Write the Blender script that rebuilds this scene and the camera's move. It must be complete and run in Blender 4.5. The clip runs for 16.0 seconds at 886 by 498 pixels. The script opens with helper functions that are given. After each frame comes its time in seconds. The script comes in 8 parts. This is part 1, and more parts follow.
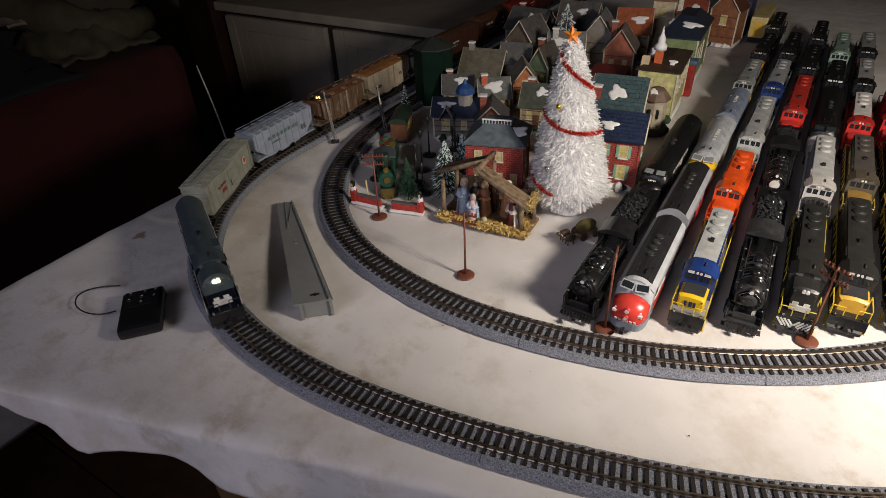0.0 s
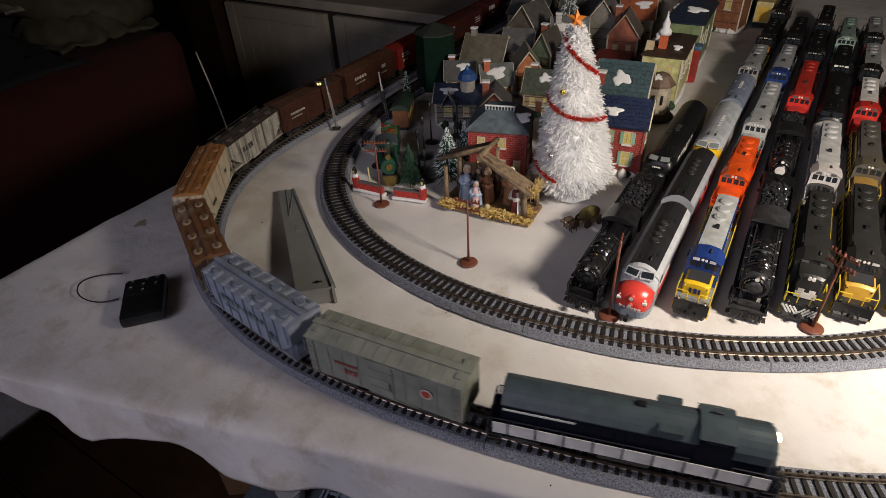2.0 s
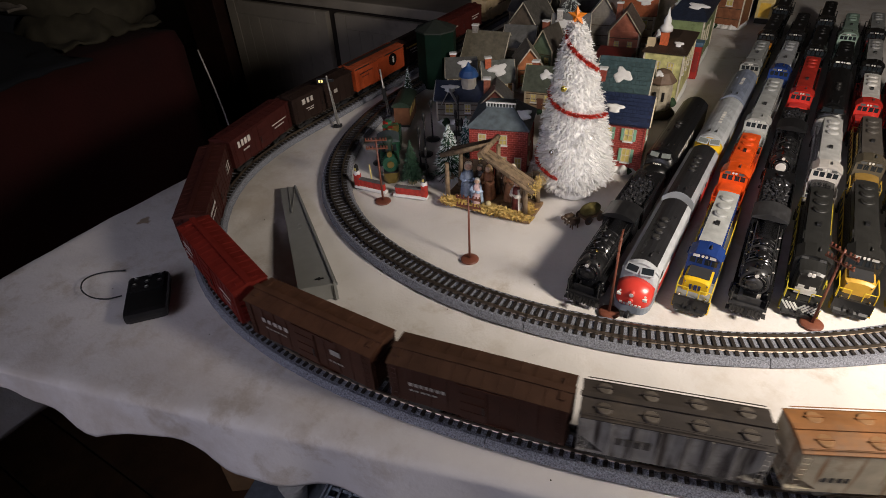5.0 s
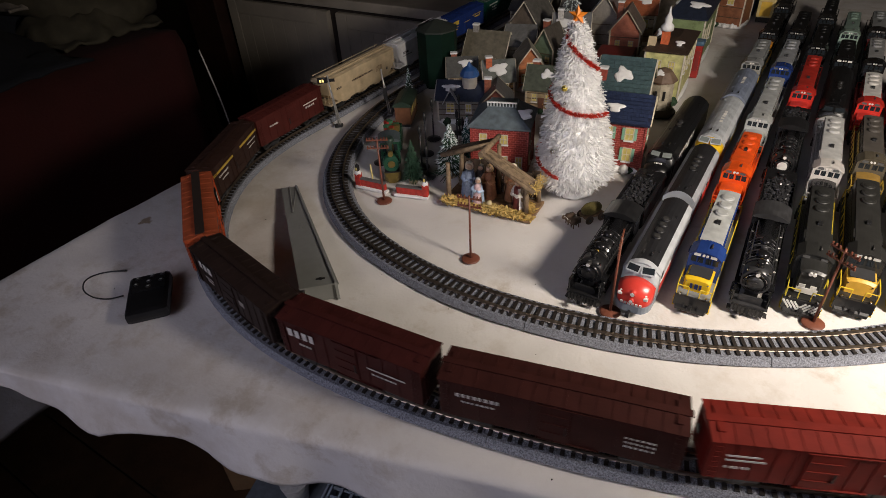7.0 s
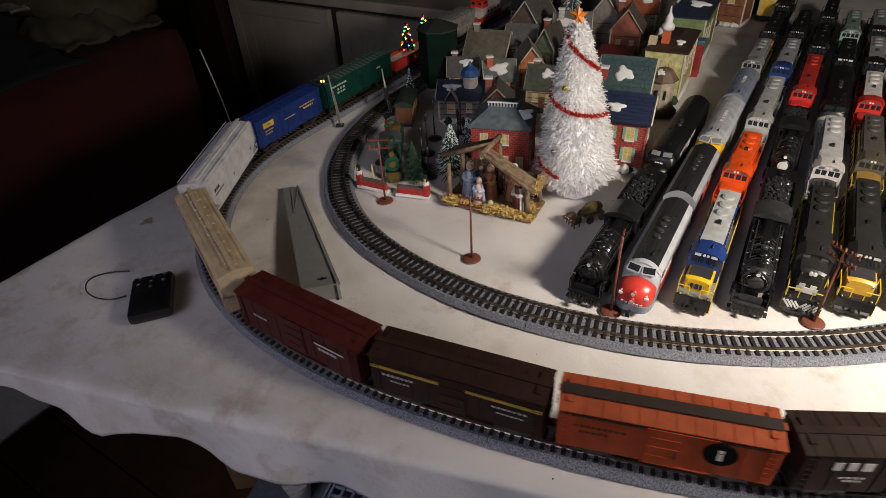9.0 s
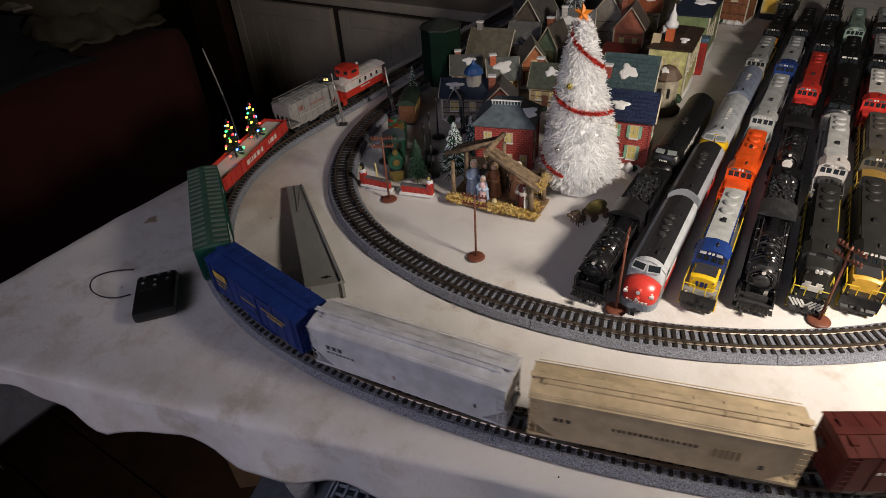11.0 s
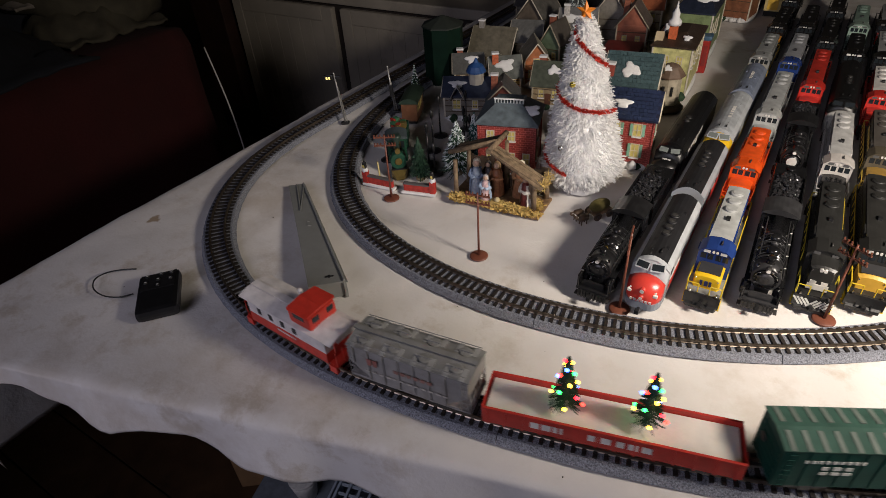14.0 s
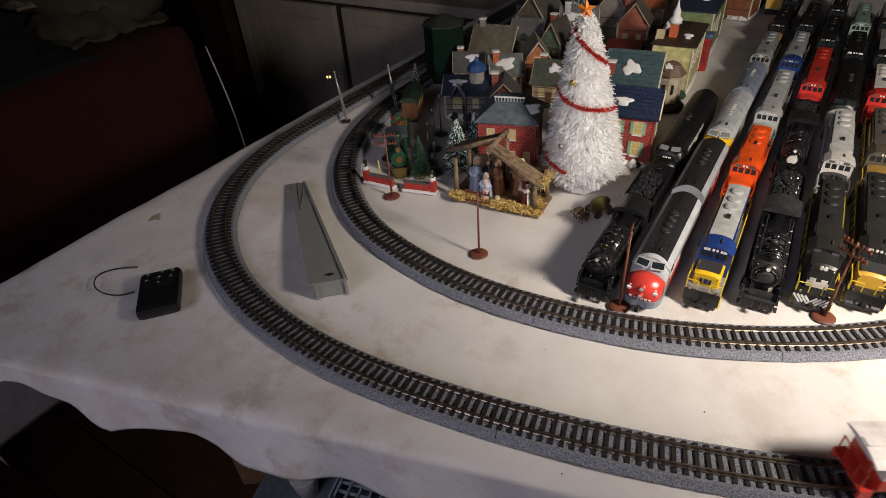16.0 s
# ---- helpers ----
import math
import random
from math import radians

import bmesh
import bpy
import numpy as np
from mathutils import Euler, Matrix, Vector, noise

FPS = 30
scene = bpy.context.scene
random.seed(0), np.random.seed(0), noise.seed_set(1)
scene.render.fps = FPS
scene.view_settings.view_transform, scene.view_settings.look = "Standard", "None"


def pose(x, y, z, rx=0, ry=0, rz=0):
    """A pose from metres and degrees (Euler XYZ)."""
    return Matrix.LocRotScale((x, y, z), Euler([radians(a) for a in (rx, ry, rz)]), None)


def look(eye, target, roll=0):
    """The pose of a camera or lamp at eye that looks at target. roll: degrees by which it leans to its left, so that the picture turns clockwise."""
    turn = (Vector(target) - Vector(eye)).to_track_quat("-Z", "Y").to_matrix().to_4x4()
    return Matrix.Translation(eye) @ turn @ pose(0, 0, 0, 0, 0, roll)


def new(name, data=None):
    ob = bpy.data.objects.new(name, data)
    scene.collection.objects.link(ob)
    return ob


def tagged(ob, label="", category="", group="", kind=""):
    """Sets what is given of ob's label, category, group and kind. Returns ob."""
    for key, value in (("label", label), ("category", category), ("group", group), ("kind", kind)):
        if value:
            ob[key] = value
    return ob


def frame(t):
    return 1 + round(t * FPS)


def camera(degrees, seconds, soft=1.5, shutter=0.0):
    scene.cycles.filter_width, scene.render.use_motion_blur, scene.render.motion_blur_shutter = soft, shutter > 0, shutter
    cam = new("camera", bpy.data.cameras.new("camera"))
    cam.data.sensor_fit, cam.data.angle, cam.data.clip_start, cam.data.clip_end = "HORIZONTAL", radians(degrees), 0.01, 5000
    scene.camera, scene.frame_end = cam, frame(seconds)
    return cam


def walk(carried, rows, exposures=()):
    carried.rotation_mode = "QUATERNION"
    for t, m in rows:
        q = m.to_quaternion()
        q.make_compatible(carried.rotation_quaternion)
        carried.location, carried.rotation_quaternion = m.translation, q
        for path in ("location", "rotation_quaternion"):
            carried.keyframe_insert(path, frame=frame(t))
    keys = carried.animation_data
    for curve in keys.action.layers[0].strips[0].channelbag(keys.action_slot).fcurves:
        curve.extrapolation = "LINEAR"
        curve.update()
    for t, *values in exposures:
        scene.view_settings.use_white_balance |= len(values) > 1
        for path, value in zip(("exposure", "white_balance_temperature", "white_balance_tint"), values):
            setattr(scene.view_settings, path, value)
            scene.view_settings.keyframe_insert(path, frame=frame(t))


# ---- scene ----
# the camera, hand-held and almost still
cam = camera(74.58, 16.0, soft=0.8, shutter=0.3)
walk(cam, [
    (0, pose(0.0025, 0.0024, 0.3827, 54.900, 2.365, 31.650)),
    (0.5, pose(0.0019, -0.0005, 0.3838, 54.517, 2.424, 31.652)),
    (1, pose(0.0015, 0.0000, 0.3821, 54.404, 2.454, 31.717)),
    (1.5, pose(-0.0008, 0.0017, 0.3803, 54.076, 2.405, 31.692)),
    (2, pose(-0.0007, 0.0029, 0.3796, 53.776, 2.471, 31.672)),
    (2.5, pose(-0.0010, 0.0013, 0.3797, 53.693, 2.443, 31.690)),
    (3, pose(0.0005, 0.0011, 0.3798, 53.672, 2.516, 31.761)),
    (3.5, pose(0.0007, -0.0005, 0.3809, 53.601, 2.481, 31.742)),
    (4, pose(0.0014, 0.0006, 0.3809, 53.545, 2.541, 31.760)),
    (6.5, pose(0.0015, 0.0017, 0.3810, 53.467, 2.774, 31.835)),
    (7, pose(0.0019, 0.0015, 0.3815, 53.430, 2.801, 31.857)),
    (7.5, pose(0.0032, 0.0005, 0.3829, 53.389, 2.822, 31.866)),
    (8, pose(0.0025, -0.0005, 0.3832, 53.398, 2.878, 31.874)),
    (8.5, pose(0.0041, 0.0006, 0.3846, 53.381, 2.920, 31.881)),
    (9, pose(0.0022, 0.0011, 0.3839, 53.274, 2.939, 31.883)),
    (11.5, pose(-0.0008, -0.0007, 0.3828, 53.187, 3.075, 31.991)),
    (12, pose(-0.0016, -0.0008, 0.3823, 53.184, 3.093, 31.987)),
    (12.5, pose(-0.0021, 0.0011, 0.3816, 53.154, 3.129, 32.063)),
    (13, pose(-0.0026, 0.0007, 0.3813, 53.158, 3.141, 32.076)),
    (13.5, pose(-0.0025, 0.0017, 0.3832, 53.009, 3.203, 32.082)),
    (14, pose(-0.0021, 0.0003, 0.3826, 53.048, 3.218, 32.076)),
    (14.5, pose(-0.0000, 0.0002, 0.3823, 53.024, 3.259, 32.178)),
    (15, pose(0.0010, -0.0005, 0.3814, 53.051, 3.260, 32.163)),
    (15.5, pose(-0.0001, -0.0001, 0.3822, 52.938, 3.277, 32.161)),
    (16, pose(0.0000, -0.0000, 0.3820, 52.971, 3.336, 32.203)),
])
scene.view_settings.exposure = 0.0

# ---- light: one lamp beside the table, an added dim cool fill behind the camera ----
world = bpy.data.worlds.new("night")
scene.world = world
world.use_nodes = True
world.node_tree.nodes["Background"].inputs[0].default_value = (0.35, 0.42, 0.6, 1)
world.node_tree.nodes["Background"].inputs[1].default_value = 0.012


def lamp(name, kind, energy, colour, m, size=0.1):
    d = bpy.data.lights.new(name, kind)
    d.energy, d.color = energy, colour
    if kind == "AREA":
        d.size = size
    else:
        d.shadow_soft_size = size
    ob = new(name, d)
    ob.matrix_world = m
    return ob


LAMP = (0.36, 0.345, 0.41)
desk = lamp("desk_lamp_light", "SPOT", 21.5, (1.0, 0.885, 0.765), look(LAMP, (-0.20, 0.885, 0.0)), 0.06)
desk.data.spot_size, desk.data.spot_blend = radians(120), 0.80
# added cool fill from the camera's side; its source is unseen
front_fill = lamp("front_fill", "AREA", 1.18, (0.84, 0.81, 1.0), look((-0.35, -0.92, 0.62), (-0.36, 0.22, -0.05)), 0.8)
front_fill.data.spread = radians(76)


# ---- materials ----
MATS = {}


def mat(c, rough=0.5, metal=0.0, var=0.18, scale=90.0, bump=0.15, bscale=700.0, dirt=None, dirt_amount=0.5, spec=0.5):
    key = (tuple(c), rough, metal, var, scale, bump, bscale, dirt, dirt_amount, spec)
    if key in MATS:
        return MATS[key]
    m = bpy.data.materials.new("paint")
    m.use_nodes = True
    nt = m.node_tree
    b = nt.nodes["Principled BSDF"]
    b.inputs["Roughness"].default_value, b.inputs["Metallic"].default_value = rough, metal
    b.inputs["Specular IOR Level"].default_value = spec
    tc = nt.nodes.new("ShaderNodeTexCoord")
    n1 = nt.nodes.new("ShaderNodeTexNoise")
    n1.inputs["Scale"].default_value, n1.inputs["Detail"].default_value = scale, 5
    nt.links.new(tc.outputs["Object"], n1.inputs["Vector"])
    ramp = nt.nodes.new("ShaderNodeValToRGB")
    ramp.color_ramp.elements[0].position, ramp.color_ramp.elements[1].position = 0.3, 0.7
    ramp.color_ramp.elements[0].color = (*[max(0, v * (1 - var)) for v in c], 1)
    ramp.color_ramp.elements[1].color = (*[min(1, v * (1 + var)) for v in c], 1)
    nt.links.new(n1.outputs["Fac"], ramp.inputs["Fac"])
    col = ramp.outputs["Color"]
    if dirt:
        n2 = nt.nodes.new("ShaderNodeTexNoise")
        n2.inputs["Scale"].default_value, n2.inputs["Detail"].default_value, n2.inputs["Roughness"].default_value = scale * 0.45, 8, 0.7
        nt.links.new(tc.outputs["Object"], n2.inputs["Vector"])
        r2 = nt.nodes.new("ShaderNodeValToRGB")
        r2.color_ramp.elements[0].position, r2.color_ramp.elements[1].position = 0.62 - 0.25 * dirt_amount, 0.78 - 0.2 * dirt_amount
        nt.links.new(n2.outputs["Fac"], r2.inputs["Fac"])
        mix = nt.nodes.new("ShaderNodeMix")
        mix.data_type = "RGBA"
        nt.links.new(r2.outputs["Color"], mix.inputs["Factor"])
        nt.links.new(col, mix.inputs["A"])
        mix.inputs["B"].default_value = (*dirt, 1)
        col = mix.outputs["Result"]
    nt.links.new(col, b.inputs["Base Color"])
    if bump:
        n3 = nt.nodes.new("ShaderNodeTexNoise")
        n3.inputs["Scale"].default_value, n3.inputs["Detail"].default_value = bscale, 3
        nt.links.new(tc.outputs["Object"], n3.inputs["Vector"])
        bp = nt.nodes.new("ShaderNodeBump")
        bp.inputs["Strength"].default_value, bp.inputs["Distance"].default_value = bump, 0.4 / bscale
        nt.links.new(n3.outputs["Fac"], bp.inputs["Height"])
        nt.links.new(bp.outputs["Normal"], b.inputs["Normal"])
    MATS[key] = m
    return m


def glow(c, strength):
    key = ("glow", c, strength)
    if key not in MATS:
        m = bpy.data.materials.new("glow")
        m.use_nodes = True
        b = m.node_tree.nodes["Principled BSDF"]
        b.inputs["Base Color"].default_value = (*c, 1)
        b.inputs["Emission Color"].default_value = (*c, 1)
        b.inputs["Emission Strength"].default_value = strength
        MATS[key] = m
    return MATS[key]


def brick_mat(c, mortar, scale):
    key = ("brick", c, mortar, scale)
    if key in MATS:
        return MATS[key]
    m = mat(c, 0.55, 0, 0.2, 150.0, 0.1, 900.0 + scale * 0.01)
    nt = m.node_tree
    b = nt.nodes["Principled BSDF"]
    tc = nt.nodes.new("ShaderNodeTexCoord")
    mp = nt.nodes.new("ShaderNodeMapping")
    mp.inputs["Rotation"].default_value = (radians(90), 0, 0)
    br = nt.nodes.new("ShaderNodeTexBrick")
    br.inputs["Scale"].default_value = scale
    br.inputs["Color1"].default_value = (*c, 1)
    br.inputs["Color2"].default_value = (*[v * 0.7 for v in c], 1)
    br.inputs["Mortar"].default_value = (*mortar, 1)
    br.inputs["Mortar Size"].default_value = 0.018
    nt.links.new(tc.outputs["Object"], mp.inputs["Vector"])
    nt.links.new(mp.outputs["Vector"], br.inputs["Vector"])
    nt.links.new(br.outputs["Color"], b.inputs["Base Color"])
    MATS[key] = m
    return m


def streaked(c, streak, rough=0.65, amount=0.5, seed=0.0):
    """Weathered paint with rust or grime that has run down the sides."""
    m = mat(c, rough, 0, 0.22, 60.0, 0.2, 600.0 + seed, streak, 0.4, 0.3)
    nt = m.node_tree
    b = nt.nodes["Principled BSDF"]
    col = b.inputs["Base Color"].links[0].from_socket
    tc = nt.nodes.new("ShaderNodeTexCoord")
    mp = nt.nodes.new("ShaderNodeMapping")
    mp.inputs["Location"].default_value = (seed, 0, 0)
    mp.inputs["Scale"].default_value = (170, 170, 11)
    n = nt.nodes.new("ShaderNodeTexNoise")
    n.inputs["Scale"].default_value, n.inputs["Detail"].default_value, n.inputs["Roughness"].default_value = 1.0, 4, 0.6
    nt.links.new(tc.outputs["Object"], mp.inputs["Vector"])
    nt.links.new(mp.outputs["Vector"], n.inputs["Vector"])
    r = nt.nodes.new("ShaderNodeMapRange")
    r.inputs["From Min"].default_value, r.inputs["From Max"].default_value = 0.68 - 0.3 * amount, 0.78 - 0.2 * amount
    nt.links.new(n.outputs["Fac"], r.inputs["Value"])
    mix = nt.nodes.new("ShaderNodeMix")
    mix.data_type = "RGBA"
    nt.links.new(r.outputs["Result"], mix.inputs["Factor"])
    nt.links.new(col, mix.inputs["A"])
    mix.inputs["B"].default_value = (*streak, 1)
    nt.links.new(mix.outputs["Result"], b.inputs["Base Color"])
    return m


def cloth_mat():
    m = mat((0.72, 0.69, 0.665), 0.92, 0, 0.07, 9.0, 0.25, 330.0, (0.56, 0.50, 0.44), 0.42, 0.15)
    nt = m.node_tree
    b = nt.nodes["Principled BSDF"]
    tc = nt.nodes.new("ShaderNodeTexCoord")
    # broad soft creases under the fine felt grain
    n = nt.nodes.new("ShaderNodeTexNoise")
    n.inputs["Scale"].default_value, n.inputs["Detail"].default_value, n.inputs["Distortion"].default_value = 20.0, 5, 0.3
    nt.links.new(tc.outputs["Object"], n.inputs["Vector"])
    bp = nt.nodes.new("ShaderNodeBump")
    bp.inputs["Strength"].default_value, bp.inputs["Distance"].default_value = 0.42, 0.006
    nt.links.new(n.outputs["Fac"], bp.inputs["Height"])
    old = b.inputs["Normal"].links[0].from_node
    nt.links.new(bp.outputs["Normal"], old.inputs["Normal"])
    # grubby wear on the side away from the lamp, in patches of its own shape
    col = b.inputs["Base Color"].links[0].from_socket
    g1, g2 = nt.nodes.new("ShaderNodeTexNoise"), nt.nodes.new("ShaderNodeTexNoise")
    g1.inputs["Scale"].default_value, g1.inputs["Detail"].default_value, g1.inputs["Roughness"].default_value = 26.0, 8, 0.72
    g2.inputs["Scale"].default_value, g2.inputs["Detail"].default_value = 3.0, 2
    grub = nt.nodes.new("ShaderNodeMath")
    grub.operation = "MULTIPLY"
    for g, lo, hi, slot in ((g1, 0.50, 0.66, 0), (g2, 0.44, 0.58, 1)):
        nt.links.new(tc.outputs["Object"], g.inputs["Vector"])
        mr = nt.nodes.new("ShaderNodeMapRange")
        mr.inputs["From Min"].default_value, mr.inputs["From Max"].default_value = lo, hi
        nt.links.new(g.outputs["Fac"], mr.inputs["Value"])
        nt.links.new(mr.outputs["Result"], grub.inputs[slot])
    soil = nt.nodes.new("ShaderNodeMix")
    soil.data_type = "RGBA"
    nt.links.new(grub.outputs[0], soil.inputs["Factor"])
    nt.links.new(col, soil.inputs["A"])
    soil.inputs["B"].default_value = (0.55, 0.49, 0.425, 1)
    col = soil.outputs["Result"]
    # a brownish stain near the left edge
    d = nt.nodes.new("ShaderNodeVectorMath")
    d.operation = "DISTANCE"
    d.inputs[1].default_value = (-0.643, 0.306, 0)
    nt.links.new(tc.outputs["Object"], d.inputs[0])
    n2 = nt.nodes.new("ShaderNodeTexNoise")
    n2.inputs["Scale"].default_value, n2.inputs["Detail"].default_value = 70.0, 6
    nt.links.new(tc.outputs["Object"], n2.inputs["Vector"])
    k = nt.nodes.new("ShaderNodeMath")
    k.operation = "MULTIPLY_ADD"
    k.inputs[1].default_value = 0.05
    nt.links.new(n2.outputs["Fac"], k.inputs[0])
    nt.links.new(d.outputs["Value"], k.inputs[2])
    r = nt.nodes.new("ShaderNodeMapRange")
    r.inputs["From Min"].default_value, r.inputs["From Max"].default_value = 0.036, 0.030
    nt.links.new(k.outputs[0], r.inputs["Value"])
    mix = nt.nodes.new("ShaderNodeMix")
    mix.data_type = "RGBA"
    nt.links.new(r.outputs["Result"], mix.inputs["Factor"])
    nt.links.new(col, mix.inputs["A"])
    mix.inputs["B"].default_value = (0.36, 0.28, 0.20, 1)
    nt.links.new(mix.outputs["Result"], b.inputs["Base Color"])
    return m


CLOTH = cloth_mat()
BALLAST = mat((0.19, 0.20, 0.235), 0.85, 0, 0.62, 800.0, 1.0, 620.0)
TIE = mat((0.018, 0.014, 0.012), 0.6, 0, 0.3, 300.0)
RAIL = mat((0.33, 0.27, 0.21), 0.42, 1.0, 0.25, 60.0, 0.05)
BLACK = mat((0.016, 0.016, 0.017), 0.38, 0, 0.3, 120.0, 0.1)
BLACKGLOSS = mat((0.012, 0.012, 0.013), 0.22, 0, 0.3, 120.0, 0.05)
STEEL = mat((0.05, 0.048, 0.046), 0.5, 0.3, 0.3, 200.0)
WHITE = mat((0.72, 0.70, 0.66), 0.55)
SNOW = mat((0.78, 0.78, 0.78), 0.7, 0, 0.06, 120.0, 0.4, 400.0)
CHROME = mat((0.75, 0.75, 0.74), 0.15, 1.0, 0.05, 60.0, 0)
PALEGLASS = mat((0.17, 0.19, 0.18), 0.12, 0, 0.2, 50.0, 0)
GLASS = mat((0.02, 0.025, 0.03), 0.08, 0, 0.1, 50.0, 0)
BROWN = mat((0.17, 0.055, 0.032), 0.5)
YELLOW = mat((0.72, 0.47, 0.03), 0.4)
WOOD = mat((0.20, 0.12, 0.06), 0.75, 0, 0.4, 160.0, 0.5, 500.0)
SHRUB = mat((0.02, 0.05, 0.022), 0.8, 0, 0.5, 300.0, 0.8, 400.0)


# ---- mesh helpers ----
def part(name, bm, material, parent, label=""):
    me = bpy.data.meshes.new(name)
    bm.normal_update()
    bm.to_mesh(me)
    bm.free()
    me.materials.append(material)
    ob = new(name, me)
    ob.parent = parent
    if label:
        ob["label"] = label
    return ob


def again(ob, m, parent=None):
    """Another part on the same mesh."""
    o = new(ob.name.split(".")[0], ob.data)
    o.parent = parent or ob.parent
    o.matrix_local = m
    return o


def thing(name, label, category, m=None, group="", kind=""):
    ob = tagged(new(name), label, category, group, kind)
    if m is not None:
        ob.matrix_world = m
    return ob


def solo(name, bm, material, label, category, m=None, kind="", group=""):
    ob = part(name, bm, material, None)
    tagged(ob, label, category, group, kind)
    if m is not None:
        ob.matrix_world = m
    return ob


def B():
    return bmesh.new()


def bx(bm, x0, x1, y0, y1, z0, z1, bev=0.0, m=None):
    g = bmesh.ops.create_cube(bm, size=1)["verts"]
    for v in g:
        v.co = Vector((x0 + (v.co.x + 0.5) * (x1 - x0), y0 + (v.co.y + 0.5) * (y1 - y0), z0 + (v.co.z + 0.5) * (z1 - z0)))
    if bev:
        es = list({e for v in g for e in v.link_edges})
        r = bmesh.ops.bevel(bm, geom=es, offset=bev, segments=2, affect="EDGES", profile=0.6)
        g = list({v for f in r["faces"] for v in f.verts} | {v for v in g if v.is_valid})
    if m is not None:
        for v in g:
            v.co = m @ v.co
    return bm


def tube(bm, p0, p1, r0, r1=None, seg=8, caps=True):
    p0, p1 = Vector(p0), Vector(p1)
    r1 = r0 if r1 is None else r1
    q = (p1 - p0).to_track_quat("Z", "Y")
    a = [bm.verts.new(p0 + q @ Vector((r0 * math.cos(2 * math.pi * i / seg), r0 * math.sin(2 * math.pi * i / seg), 0))) for i in range(seg)]
    b = [bm.verts.new(p1 + q @ Vector((r1 * math.cos(2 * math.pi * i / seg), r1 * math.sin(2 * math.pi * i / seg), 0))) for i in range(seg)]
    for i in range(seg):
        bm.faces.new((a[i], a[(i + 1) % seg], b[(i + 1) % seg], b[i])).smooth = seg > 6
    if caps:
        bm.faces.new(a[::-1])
        bm.faces.new(b)
    return bm


def loft(bm, sections, smooth=False):
    """sections: (x, [(y, z), ...]) with equal counts, closed loops, capped."""
    loops = [[bm.verts.new((x, y, z)) for y, z in pr] for x, pr in sections]
    n = len(loops[0])
    for a, b in zip(loops, loops[1:]):
        for i in range(n):
            bm.faces.new((a[i], b[i], b[(i + 1) % n], a[(i + 1) % n])).smooth = smooth
    bm.faces.new(loops[0])
    bm.faces.new(loops[-1][::-1])
    bmesh.ops.recalc_face_normals(bm, faces=bm.faces)
    return bm


def lathe(bm, profile, seg=16, c=(0, 0, 0), smooth=True):
    loops = []
    for r, z in profile:
        loops.append([bm.verts.new((c[0] + r * math.cos(2 * math.pi * i / seg), c[1] + r * math.sin(2 * math.pi * i / seg), c[2] + z)) for i in range(seg)])
    for a, b in zip(loops, loops[1:]):
        for i in range(seg):
            bm.faces.new((a[i], a[(i + 1) % seg], b[(i + 1) % seg], b[i])).smooth = smooth
    bm.faces.new(loops[0][::-1])
    bm.faces.new(loops[-1])
    return bm


def ball(bm, c, r, seg=10):
    n = max(4, seg // 2)
    return lathe(bm, [(max(1e-5, r * math.sin(math.pi * i / n)), -r * math.cos(math.pi * i / n)) for i in range(n + 1)], seg, c)


def arch(w, z0, z1, crown, n=6):
    """A box section with a rounded top: half width w, from z0 to z1, the crown above z1."""
    return [(-w, z0), (-w, z1)] + [(-w + 2 * w * i / n, z1 + crown * math.sin(math.pi * i / n) ** 0.8) for i in range(1, n)] + [(w, z1), (w, z0)]


def pipe(bm, pts, r, seg=8):
    """One round hose through points; r may be a list."""
    pts = [Vector(p) for p in pts]
    prev = None
    for i, p in enumerate(pts):
        d = (pts[min(i + 1, len(pts) - 1)] - pts[max(i - 1, 0)]).normalized()
        q = d.to_track_quat("Z", "Y")
        rr = r[i] if isinstance(r, list) else r
        ring = [bm.verts.new(p + q @ Vector((rr * math.cos(2 * math.pi * k / seg), rr * math.sin(2 * math.pi * k / seg), 0))) for k in range(seg)]
        if prev:
            best = min(range(seg), key=lambda k: (ring[k].co - prev[0].co).length)
            ring = ring[best:] + ring[:best]
            for k in range(seg):
                bm.faces.new((prev[k], prev[(k + 1) % seg], ring[(k + 1) % seg], ring[k])).smooth = True
        else:
            bm.faces.new(ring[::-1])
        prev = ring
    bm.faces.new(prev)
    return bm


def bars(bm, x0, x1, y, z0, z1, rng, n=8, th=0.0003, side=1):
    """Illegible writing as plain upright bars along a side."""
    w = (x1 - x0) / n
    for i in range(n):
        a = x0 + i * w
        bx(bm, a + w * 0.1, a + w * rng.uniform(0.6, 0.85), y - th if side < 0 else y, y if side < 0 else y + th, z0, z1)
    return bm


# ---- the room ----
FLOOR = -0.74


